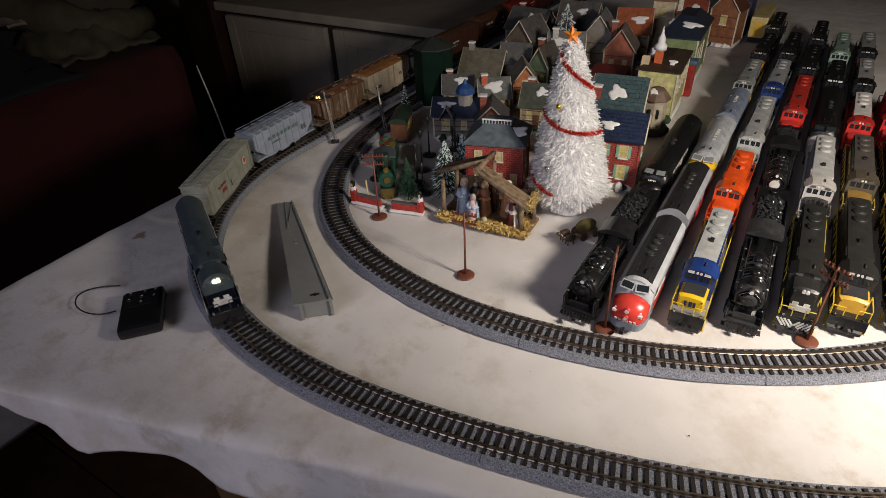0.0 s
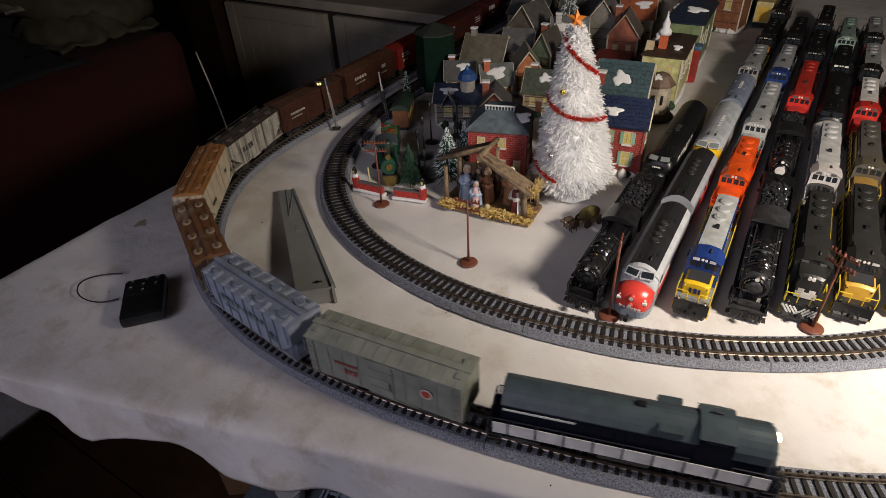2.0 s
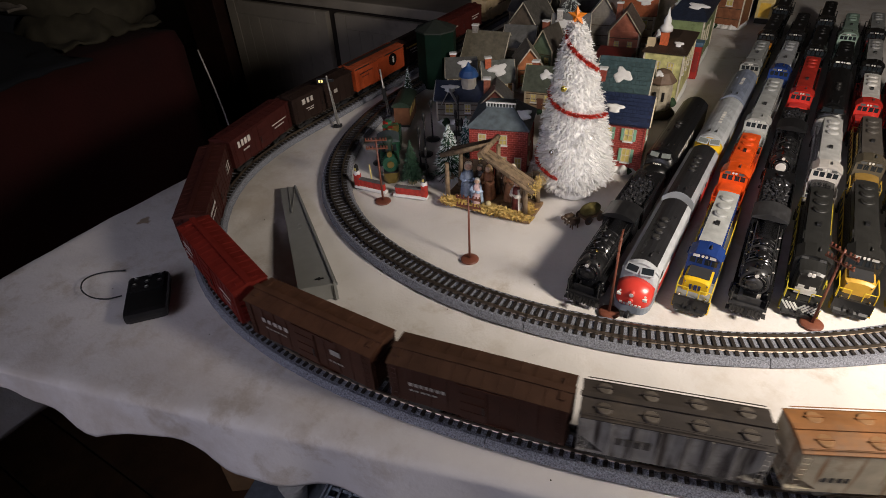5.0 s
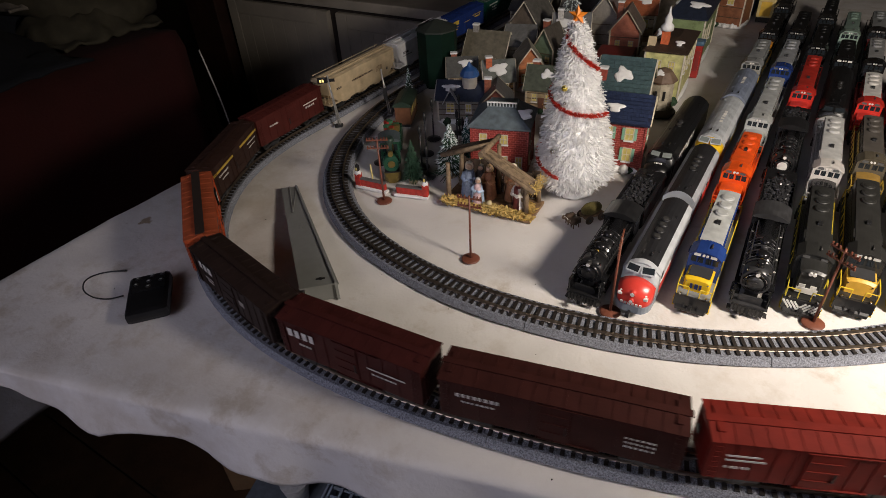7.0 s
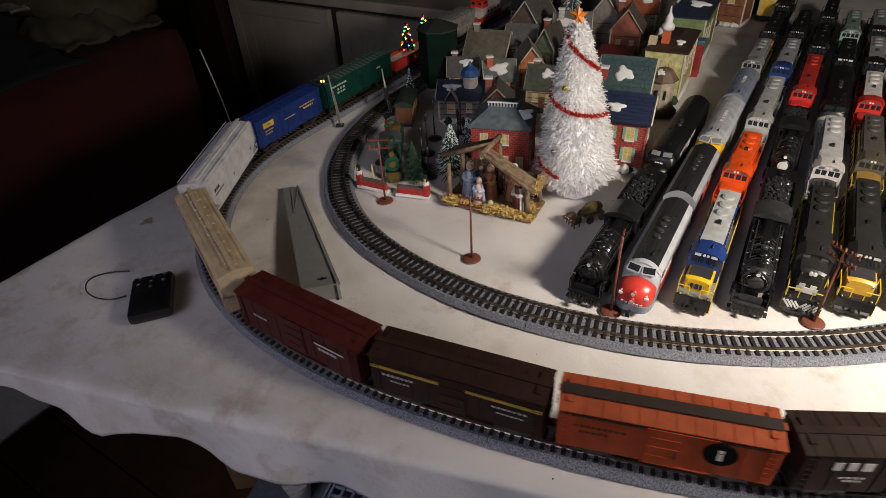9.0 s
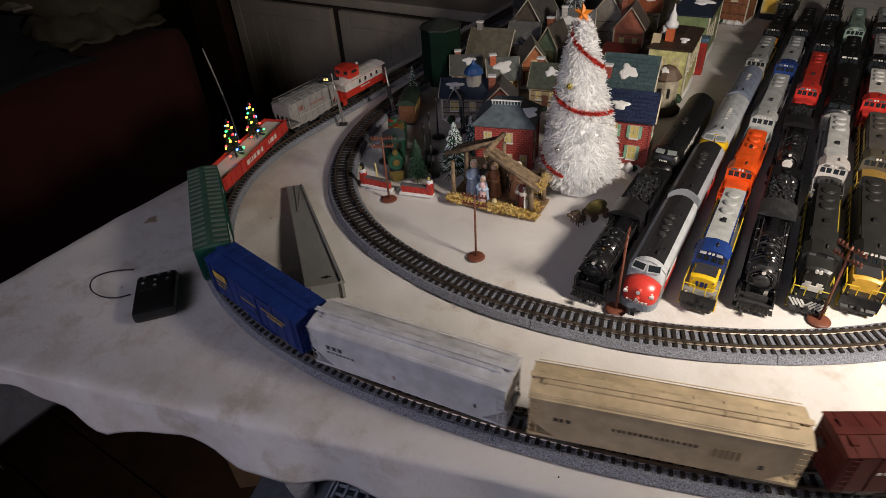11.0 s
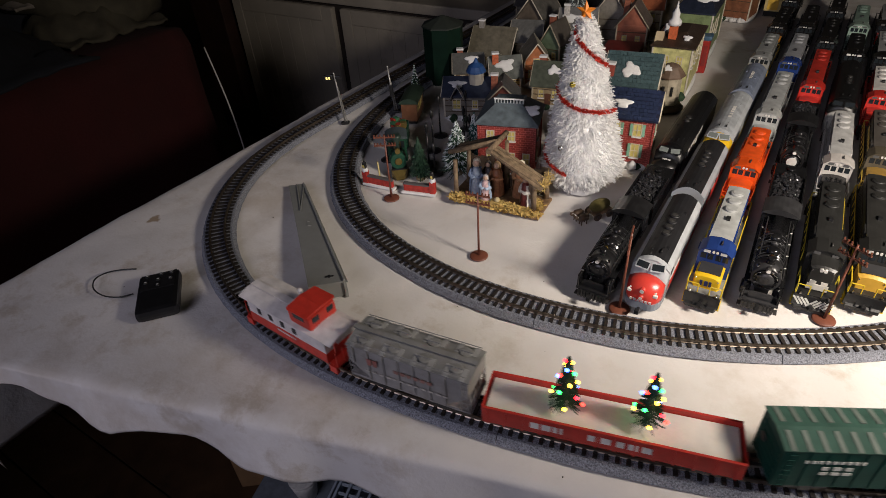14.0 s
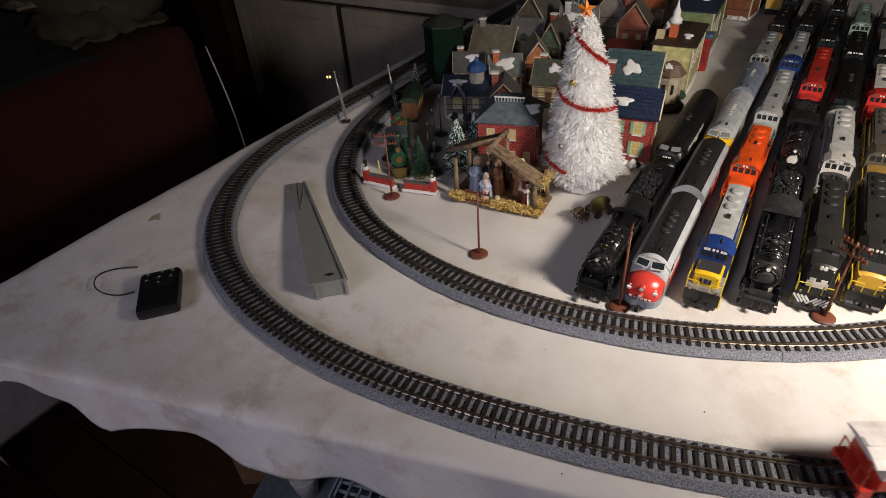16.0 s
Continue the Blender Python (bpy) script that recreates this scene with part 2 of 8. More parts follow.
def floor_and_walls():
    rng = random.Random(3)
    ground = solo("floor", bx(B(), -3.6, 1.9, -2.0, 2.9, FLOOR - 0.1, FLOOR - 0.012), mat((0.05, 0.03, 0.018), 0.6), "dark brown wooden plank floor", "floor", kind="structure")
    plank = None
    tone = mat((0.085, 0.045, 0.022), 0.45, 0, 0.35, 14.0, 0.3, 120.0, (0.03, 0.016, 0.009), 0.4)
    for i in range(14):
        y = -0.62 + i * 0.13
        for j in range(2):
            m = pose(-2.6 + j * 1.35 + (i % 3) * 0.3, y, FLOOR - 0.006)
            if plank is None:
                plank = part("plank", bx(B(), -0.672, 0.672, -0.0635, 0.0635, -0.006, 0.006, 0.002), tone, ground)
                plank.matrix_local = m
            else:
                again(plank, m)
    wall = mat((0.28, 0.24, 0.20), 0.85, 0, 0.1, 3.0, 0.2, 60.0)
    for n, b in (("wall_north", (-3.7, 2.0, 2.9, 3.0)), ("wall_west", (-3.7, -3.6, -1.05, 2.9)), ("wall_east", (1.9, 2.0, -1.05, 2.9))):
        solo(n, bx(B(), b[0], b[1], b[2], b[3], FLOOR - 0.1, 1.7), wall, "plain dim painted room wall", "wall", kind="structure")
    # wall behind the camera, with a made-up opening for the fill light
    bm = B()
    for b in ((-3.7, -0.5, FLOOR - 0.1, 1.7), (0.5, 2.0, FLOOR - 0.1, 1.7), (-0.5, 0.5, FLOOR - 0.1, 0.1), (-0.5, 0.5, 1.0, 1.7)):
        bx(bm, b[0], b[1], -1.15, -1.05, b[2], b[3])
    solo("wall_south", bm, wall, "plain dim room wall with an opening added for fill light", "wall", kind="structure")
    solo("ceiling", bx(B(), -3.7, 2.0, -2.1, 3.0, 1.7, 1.8), wall, "plain dim ceiling", "ceiling", kind="structure")


def cabinet():
    """Low painted cabinet with two panelled doors behind the table."""
    paint = mat((0.50, 0.45, 0.38), 0.6, 0, 0.12, 8.0, 0.25, 90.0, (0.30, 0.26, 0.22), 0.3)
    c = thing("cabinet", "grey-white painted cupboard with two panelled doors", "cabinet", pose(-1.05, 1.62, FLOOR))
    part("body", bx(B(), -1.02, 0.52, 0.02, 0.42, 0, 0.60, 0.004), mat((0.05, 0.04, 0.035), 0.7), c, "dark cabinet carcass")
    part("top", bx(B(), -1.04, 0.54, -0.015, 0.44, 0.602, 0.635, 0.006), paint, c)
    for x0, x1 in ((-1.0, -0.475), (-0.435, 0.06), (0.08, 0.5)):
        d = part("door", bx(B(), x0, x1, 0, 0.018, 0.03, 0.585, 0.003), paint, c)
        for a, b, e, f in ((x0, x0 + 0.05, 0.03, 0.585), (x1 - 0.05, x1, 0.03, 0.585), (x0 + 0.05, x1 - 0.05, 0.03, 0.08), (x0 + 0.05, x1 - 0.05, 0.535, 0.585)):
            part("rail", bx(B(), a + 0.001, b - 0.001, -0.0052, -0.0005, e + 0.001, f - 0.001, 0.002), paint, d)
        n = 7
        for i in range(n):
            w = (x1 - x0 - 0.1) / n
            part("board", bx(B(), x0 + 0.05 + w * i + 0.0006, x0 + 0.05 + w * (i + 1) - 0.0006, -0.004, -0.0005, 0.081, 0.534, 0.001), paint, d)
    post = solo("door_frame", bx(B(), -2.27, -2.085, 1.58, 1.66, FLOOR, 0.3, 0.004), mat((0.035, 0.012, 0.007), 0.7, 0, 0.3, 20.0), "dark reddish wooden post beside the cupboard", "post")
    return post


def cloth_pile(name, label, colour, m, sx, sy, sz, seed, cat="clothing"):
    bm = B()
    bmesh.ops.create_grid(bm, x_segments=26, y_segments=26, size=1)
    for v in bm.verts:
        x, y = v.co.x, v.co.y
        r = min(1, math.hypot(x, y))
        h = (1 - r ** 2.2) * (0.65 + 0.5 * noise.noise(Vector((x * 1.6 + seed, y * 1.6, seed)))) + 0.14 * noise.noise(Vector((x * 5 + seed, y * 5, 2)))
        k = 1 + 0.22 * noise.noise(Vector((x * 2, y * 2, seed + 9)))
        v.co = Vector((x * sx * k, y * sy * k, max(0.0, h) * sz))
    for f in bm.faces:
        f.smooth = True
    g = bmesh.ops.extrude_face_region(bm, geom=list(bm.faces))
    for v in g["geom"]:
        if isinstance(v, bmesh.types.BMVert):
            v.co.z += 0.006
    bmesh.ops.recalc_face_normals(bm, faces=bm.faces)
    mt = mat(colour, 0.9, 0, 0.25, 30.0, 0.4, 300.0)
    ob = solo(name, bm, mt, label, cat, m)
    if cat == "clothing":
        pts = spline([(0, 0), (0, 0), (0.12, 0.05), (0.2, 0.16), (0.16, 0.28), (0.16, 0.28)], 0.03)
        sl = pipe(B(), [(p.x - 0.1, p.y - 0.1, sz * max(0.3, 0.95 - 0.08 * i)) for i, p in enumerate(pts)], [0.05 + 0.008 * math.sin(i * 1.7) - 0.0012 * i for i in range(len(pts))], 14)
        part("sleeve", sl, mt, ob)
    return ob


def bed():
    b = thing("bed", "bed with a dark red blanket hanging down its side", "bed", pose(-1.95, 0.75, FLOOR))
    part("base", bx(B(), -0.55, 0.52, -1.3, 0.14, 0, 0.37, 0.02), mat((0.02, 0.016, 0.014), 0.7), b, "dark bed base")
    part("mattress", bx(B(), -0.56, 0.54, -1.32, 0.15, 0.37, 0.67, 0.05), mat((0.10, 0.08, 0.07), 0.9), b)
    bm = B()
    bmesh.ops.create_grid(bm, x_segments=40, y_segments=40, size=1)
    for v in bm.verts:
        u, w = v.co.x, v.co.y
        y = -1.33 + (w + 1) * 0.5 * 1.49
        d = (u + 1) * 0.5 * 1.75
        if d < 1.1:
            x, z = -0.53 + d, 0.73
        else:
            x, z = 0.585 + 0.02 * math.sin(y * 13) * (d - 1.1), 0.73 - (d - 1.1)
        z += 0.03 * noise.noise(Vector((x * 3, y * 3, 1)))
        x += 0.03 * noise.noise(Vector((z * 4, y * 3, 4)))
        v.co = Vector((x, y, z))
    for f in bm.faces:
        f.smooth = True
    part("blanket", bm, mat((0.032, 0.0024, 0.0022), 0.95, 0, 0.3, 6.0, 0.5, 150.0), b, "dark red woollen blanket").modifiers.new("t", "SOLIDIFY").thickness = 0.012
    top = FLOOR + 0.735
    cloth_pile("coat", "rumpled dark navy coat heaped on the bed", (0.006, 0.007, 0.012), pose(-1.66, 0.36, top), 0.34, 0.30, 0.14, 1)
    cloth_pile("shirt", "olive grey shirt heaped on the bed", (0.060, 0.052, 0.034), pose(-1.62, 0.80, top - 0.004), 0.17, 0.13, 0.12, 5)
    cloth_pile("jacket", "dark bluish jacket heaped on the bed", (0.008, 0.010, 0.017), pose(-1.98, 0.66, top), 0.34, 0.28, 0.22, 8)
    cloth_pile("towel", "pale grey crumpled towel on the bed", (0.16, 0.14, 0.12), pose(-1.70, 0.72, top + 0.07), 0.09, 0.06, 0.06, 11, "towel")
    cloth_pile("sheet", "crumpled off-white sheet among the clothes on the bed", (0.20, 0.18, 0.16), pose(-1.98, 0.78, top + 0.06), 0.10, 0.08, 0.07, 14, "sheet")
    s = thing("striped_bag", "black bag with pale stripes lying on the clothes", "bag", pose(-1.70, 0.50, top + 0.115, 20, 15, 20))
    part("bag_body", bx(B(), -0.10, 0.10, -0.07, 0.07, 0, 0.07, 0.025), mat((0.012, 0.013, 0.016), 0.7), s)
    for i in range(7):
        part("stripe", bx(B(), -0.085 + i * 0.025, -0.075 + i * 0.025, -0.05, 0.05, 0.0705, 0.072), WHITE, s)


def edge(x):
    """The front edge of the table, which lies askew."""
    return 0.255 + 0.29 * x


def table():
    t = thing("table", "long folding table under a white cloth", "table")
    bm = B()
    vs = [(-0.68, edge(-0.68) + 0.012), (0.47, edge(0.47) + 0.012), (0.47, 2.30), (-0.68, 2.30)]
    lo, hi = [bm.verts.new((x, y, -0.035)) for x, y in vs], [bm.verts.new((x, y, -0.004)) for x, y in vs]
    bm.faces.new(lo[::-1]), bm.faces.new(hi)
    for i in range(4):
        bm.faces.new((lo[i], lo[(i + 1) % 4], hi[(i + 1) % 4], hi[i]))
    part("tabletop", bm, mat((0.3, 0.27, 0.22), 0.6), t)
    leg = part("leg", tube(B(), (0, 0, FLOOR), (0, 0, -0.035), 0.016), STEEL, t)
    leg.matrix_local = pose(-0.45, 0.60, 0)
    for x, y in ((0.4, 0.36), (-0.6, 2.2), (0.4, 2.2)):
        again(leg, pose(x, y, 0))

    def fold(d):
        r = 0.013
        if d <= 0:
            return 0.0, 0.0
        if d < r * 1.571:
            return r * math.sin(d / r), r * (1 - math.cos(d / r))
        return r + 0.05 * (d - r * 1.571), r + (d - r * 1.571)

    xs = list(np.arange(-0.93, 0.62, 0.009))
    vs_ = list(np.arange(-0.15, 0.80, 0.008)) + list(np.arange(0.80, 2.2, 0.04))
    verts, faces = [], []
    for x in xs:
        for v in vs_:
            dl, df = max(0.0, -0.685 - x), max(0.0, -v)
            dr = max(0.0, x - 0.475)
            ol, zl = fold(dl)
            of, zf = fold(df)
            orr, zr_ = fold(dr)
            bx_ = min(max(x, -0.685), 0.475)
            hang = max(0.0, zf - 0.010)
            drop = float(np.interp(x, (-0.68, -0.56, -0.52, -0.48, -0.454, -0.415, -0.375, -0.345, -0.31, -0.28, -0.26, -0.20, -0.10, 0.1, 0.45),
                                   (0.035, 0.019, 0.028, 0.040, 0.053, 0.041, 0.040, 0.061, 0.055, 0.058, 0.064, 0.055, 0.05, 0.06, 0.08)))
            hem = drop / 0.1426
            wave = 0.045 * hang * math.sin(x * 46 + 3 * noise.noise(Vector((x * 5, 1, 1)))) + 0.05 * hang * noise.noise(Vector((x * 24, 2, 2)))
            z = -0.85 * zl - zf * hem - zr_
            wr = 0.0020 * (noise.noise(Vector((x * 7, v * 7, 0))) - 1) + 0.0006 * noise.noise(Vector((x * 26, v * 15, 5)))
            wr += 0.0008 * noise.noise(Vector((x * 34 + 3, v * 34, 11))) * (1 if x < -0.25 else 0.35)
            wr += 0.006 * max(0, noise.noise(Vector((x * 11 + v * 6, v * 3 - x * 2, 8))) - 0.35) * (1 if x < -0.2 else 0.3)
            verts.append((bx_ - ol + orr + 0.08 * hang * noise.noise(Vector((x * 14, 5, 5))), edge(bx_) + max(v, 0.0) - of + wave, z + wr - 0.0004))
    n = len(vs_)
    for i in range(len(xs) - 1):
        for j in range(n - 1):
            a = i * n + j
            faces.append((a, a + n, a + n + 1, a + 1))
    me = bpy.data.meshes.new("tablecloth")
    me.from_pydata(verts, [], faces)
    me.polygons.foreach_set("use_smooth", [True] * len(faces))
    me.materials.append(CLOTH)
    ob = tagged(new("tablecloth", me), "white felt cloth with creases and faint stains spread over the table", "tablecloth")
    ob.modifiers.new("t", "SOLIDIFY").thickness = 0.0012


# ---- the two loops of track ----
def spline(ctrl, step=0.005):
    pts = []
    c = [Vector((*p, 0)) for p in ctrl]
    for i in range(1, len(c) - 2):
        p0, p1, p2, p3 = c[i - 1:i + 3]
        k = max(2, int((p2 - p1).length / step))
        for j in range(k):
            t = j / k
            pts.append(0.5 * (2 * p1 + (p2 - p0) * t + (2 * p0 - 5 * p1 + 4 * p2 - p3) * t * t + (3 * p1 - p0 - 3 * p2 + p3) * t ** 3))
    return pts


class Loop:
    """A closed way with a running length; its zero lies where the left side passes y = 0.45."""

    def __init__(self, corner, y_top):
        xl, xr = corner[0][0], corner[-1][0]
        r = (xr - xl) / 2
        pts = spline([(xl, corner[0][1] + 0.12)] + corner + [(xr, corner[-1][1] + 0.1)])
        pts = [Vector((xl, y_top, 0)) + Vector((0, pts[0].y - y_top, 0)) * (i / 120) for i in range(120)] + pts
        y1 = pts[-1].y
        pts += [Vector((xr, y1 + (y_top - y1) * i / 120, 0)) for i in range(1, 121)]
        pts += [Vector(((xl + xr) / 2 + r * math.cos(a), y_top + r * math.sin(a), 0)) for a in (math.pi * i / 200 for i in range(1, 201))]
        p = np.array([(v.x, v.y) for v in pts])
        s = np.concatenate([[0], np.cumsum(np.linalg.norm(np.diff(p, axis=0), axis=1))])
        self.length = s[-1]
        g = np.linspace(0, self.length, int(self.length / 0.004))
        q = np.stack([np.interp(g, s, p[:, i]) for i in (0, 1)], 1)[:-1]
        for _ in range(30):
            q = 0.25 * np.roll(q, 1, 0) + 0.5 * q + 0.25 * np.roll(q, -1, 0)
        self.q, self.g = q, np.arange(len(q)) * self.length / len(q)
        left = [i for i in range(len(q) // 2) if q[i, 0] < -0.35]
        self.zero = self.g[min(left, key=lambda i: abs(q[i, 1] - 0.45))]

    def at(self, s):
        u = (s + self.zero) % self.length
        e = self.length
        x = np.interp(u, np.append(self.g, e), np.append(self.q[:, 0], self.q[0, 0]))
        y = np.interp(u, np.append(self.g, e), np.append(self.q[:, 1], self.q[0, 1]))
        return Vector((x, y, 0))

    def dirn(self, s):
        return (self.at(s + 0.006) - self.at(s - 0.006)).normalized()


OUTER = Loop([(-0.639, 0.7), (-0.6391, 0.62), (-0.6391, 0.5393), (-0.6256, 0.4593), (-0.5925, 0.3848), (-0.5409, 0.3219), (-0.4746, 0.2756), (-0.3993, 0.2475), (-0.3201, 0.2352), (-0.2403, 0.2357), (-0.1609, 0.2452), (-0.0825, 0.2607), (-0.0051, 0.2811), (0.0703, 0.3076), (0.142, 0.3427), (0.2073, 0.3886), (0.2645, 0.4443), (0.312, 0.5084), (0.3488, 0.5792), (0.3738, 0.655), (0.388, 0.75)], 1.70)
INNER = Loop([(-0.581, 0.8198), (-0.5784, 0.7395), (-0.5657, 0.6597), (-0.5421, 0.5822), (-0.5041, 0.5101), (-0.4493, 0.4499), (-0.3803, 0.4074), (-0.3035, 0.3829), (-0.2235, 0.3732), (-0.1432, 0.3782), (-0.0648, 0.3942), (0.0097, 0.4222), (0.0791, 0.4604), (0.1417, 0.5087), (0.1952, 0.567), (0.2386, 0.6337), (0.2658, 0.7086), (0.278, 0.8)], 1.66)
RAIL_TOP = 0.0112


def sweep(bm, loop, profile, s0, s1, step=0.008, closed=True):
    """A profile of (offset outwards, z) carried along a way."""
    n = int((s1 - s0) / step)
    prev = None
    for i in range(n + 1):
        s = s0 + (s1 - s0) * i / n
        p, d = loop.at(s), loop.dirn(s)
        o = Vector((d.y, -d.x, 0))
        ring = [bm.verts.new(p + o * a + Vector((0, 0, z))) for a, z in profile]
        if prev:
            k = len(ring)
            for j in range(k if closed else k - 1):
                bm.faces.new((prev[j], ring[j], ring[(j + 1) % k], prev[(j + 1) % k]))
        elif closed:
            bm.faces.new(ring[::-1])
        prev = ring
    if closed:
        bm.faces.new(prev)
    bmesh.ops.recalc_face_normals(bm, faces=bm.faces)
    return bm


def track(loop, label, near):
    t = thing("railway_track", label, "model track", group="loops of track")
    total = loop.length
    s = -1.3
    # roadbed in lengths with a fine joint between them
    seg = total / 22
    for i in range(22):
        bm = sweep(B(), loop, [(-0.0198, 0.0002), (-0.0162, 0.0064), (0.0162, 0.0064), (0.0198, 0.0002)], s + i * seg, s + (i + 1) * seg - 0.0006, 0.004)
        for v in bm.verts:
            k = 0.0005 * noise.noise(v.co * 420)
            if v.co.z > 0.001:
                v.co.z += k * 0.6
            v.co.x += k
            v.co.y += k
        part("roadbed", bm, BALLAST, t, "grey speckled ballast roadbed" if i == 0 else "")
    for o in (-0.00825, 0.00825):
        part("rail", sweep(B(), loop, [(o - 0.001, 0.0076), (o - 0.0004, 0.0082), (o - 0.0004, 0.0102), (o - 0.0007, 0.0104), (o - 0.0007, RAIL_TOP),
                                       (o + 0.0007, RAIL_TOP), (o + 0.0007, 0.0104), (o + 0.0004, 0.0102), (o + 0.0004, 0.0082), (o + 0.001, 0.0076)], 0, total - 0.001, 0.01), RAIL, t)
    me = bpy.data.meshes.new("tie")
    bm = bx(B(), -0.0015, 0.0015, -0.0138, 0.0138, 0.0055, 0.0079)
    for y in (-0.00825, 0.00825):
        for q in (-1, 1):
            bx(bm, -0.0011, 0.0011, y + q * 0.0016 - 0.0006, y + q * 0.0016 + 0.0006, 0.0078, 0.0086)
    bm.to_mesh(me)
    me.materials.append(TIE)
    rest = B()
    n = int(total / 0.0077)
    for i in range(n):
        s = -0.9 + i * total / n
        p, d = loop.at(s), loop.dirn(s)
        m = Matrix.Translation(p) @ Matrix.Rotation(math.atan2(d.y, d.x), 4, "Z")
        if near[0] < s < near[1]:
            ob = new("tie", me)
            ob.parent, ob.matrix_local = t, m
        else:
            bx(rest, -0.0015, 0.0015, -0.0138, 0.0138, 0.0055, 0.0079, 0, m)
    part("far_tie", rest, TIE, t)["kind"] = "stuff"
    return t


floor_and_walls()
cabinet()
bed()
table()
track(OUTER, "black-tied model railway track on grey speckled ballast, outer loop", (-0.55, 1.65))
track(INNER, "black-tied model railway track on grey speckled ballast, inner loop", (-0.45, 1.75))


# ---- rolling stock: x is forwards, z = 0 at the wheels' feet ----
def truck_mesh():
    bm = B()
    for y in (-0.0115, 0.0115):
        bx(bm, -0.014, 0.014, y - 0.001, y + 0.001, 0.0045, 0.0075, 0.0006)
        bx(bm, -0.004, 0.004, y - 0.0016, y + 0.0016, 0.003, 0.009, 0.0006)
    bx(bm, -0.003, 0.003, -0.011, 0.011, 0.005, 0.0105)
    return bm


def wheelset_mesh():
    bm = B()
    for y in (-0.0082, 0.0082):
        tube(bm, (0, y - 0.0012, 0.0050), (0, y + 0.0012, 0.0050), 0.0050, seg=14)
        q = -0.0014 if y > 0 else 0.0014
        tube(bm, (0, y + q - 0.0003, 0.0050), (0, y + q + 0.0003, 0.0050), 0.0054, seg=14)
    tube(bm, (0, -0.0105, 0.0050), (0, 0.0105, 0.0050), 0.0011)
    return bm


def shared(bm, material):
    me = bpy.data.meshes.new("shared")
    bm.to_mesh(me)
    bm.free()
    me.materials.append(material)
    return me


TRUCK, WHEELS = shared(truck_mesh(), BLACK), shared(wheelset_mesh(), STEEL)
bm = bx(B(), 0, 0.008, -0.0012, 0.0012, 0.008, 0.0105, 0.0004)
bx(bm, 0.0065, 0.0105, -0.0022, 0.0016, 0.0072, 0.0115, 0.0006)
COUPLER = shared(bm, BLACK)


def sub(name, me, parent, m):
    ob = new(name, me)
    ob.parent, ob.matrix_local = parent, m
    return ob


def running_gear(car, half, axles=2, coupler=True):
    """Two trucks with wheels, and couplers at both ends."""
    for q in (-1, 1):
        t = sub("truck", TRUCK, car, pose(q * (half - (0.025 if axles == 2 else 0.034)), 0, 0))
        for a in ((-0.0095, 0.0095) if axles == 2 else (-0.017, 0, 0.017)):
            sub("wheelset", WHEELS, t, pose(a, 0, 0))
        if coupler:
            sub("coupler", COUPLER, car, pose(q * (half - 0.003), 0, 0, 0, 0, 0 if q > 0 else 180))


def ladder(car, x, y, z0, z1, material, along=True):
    bm = B()
    w = 0.0024
    for d in (-w, w):
        a = (x + d, y, z0) if along else (x, y + d, z0)
        b = (a[0], a[1], z1)
        tube(bm, a, b, 0.00025, seg=4)
    n = 7
    for i in range(n):
        z = z0 + (z1 - z0) * (i + 0.5) / n
        a, b = ((x - w, y, z), (x + w, y, z)) if along else ((x, y - w, z), (x, y + w, z))
        tube(bm, a, b, 0.00025, seg=4)
    return part("ladder", bm, material, car)


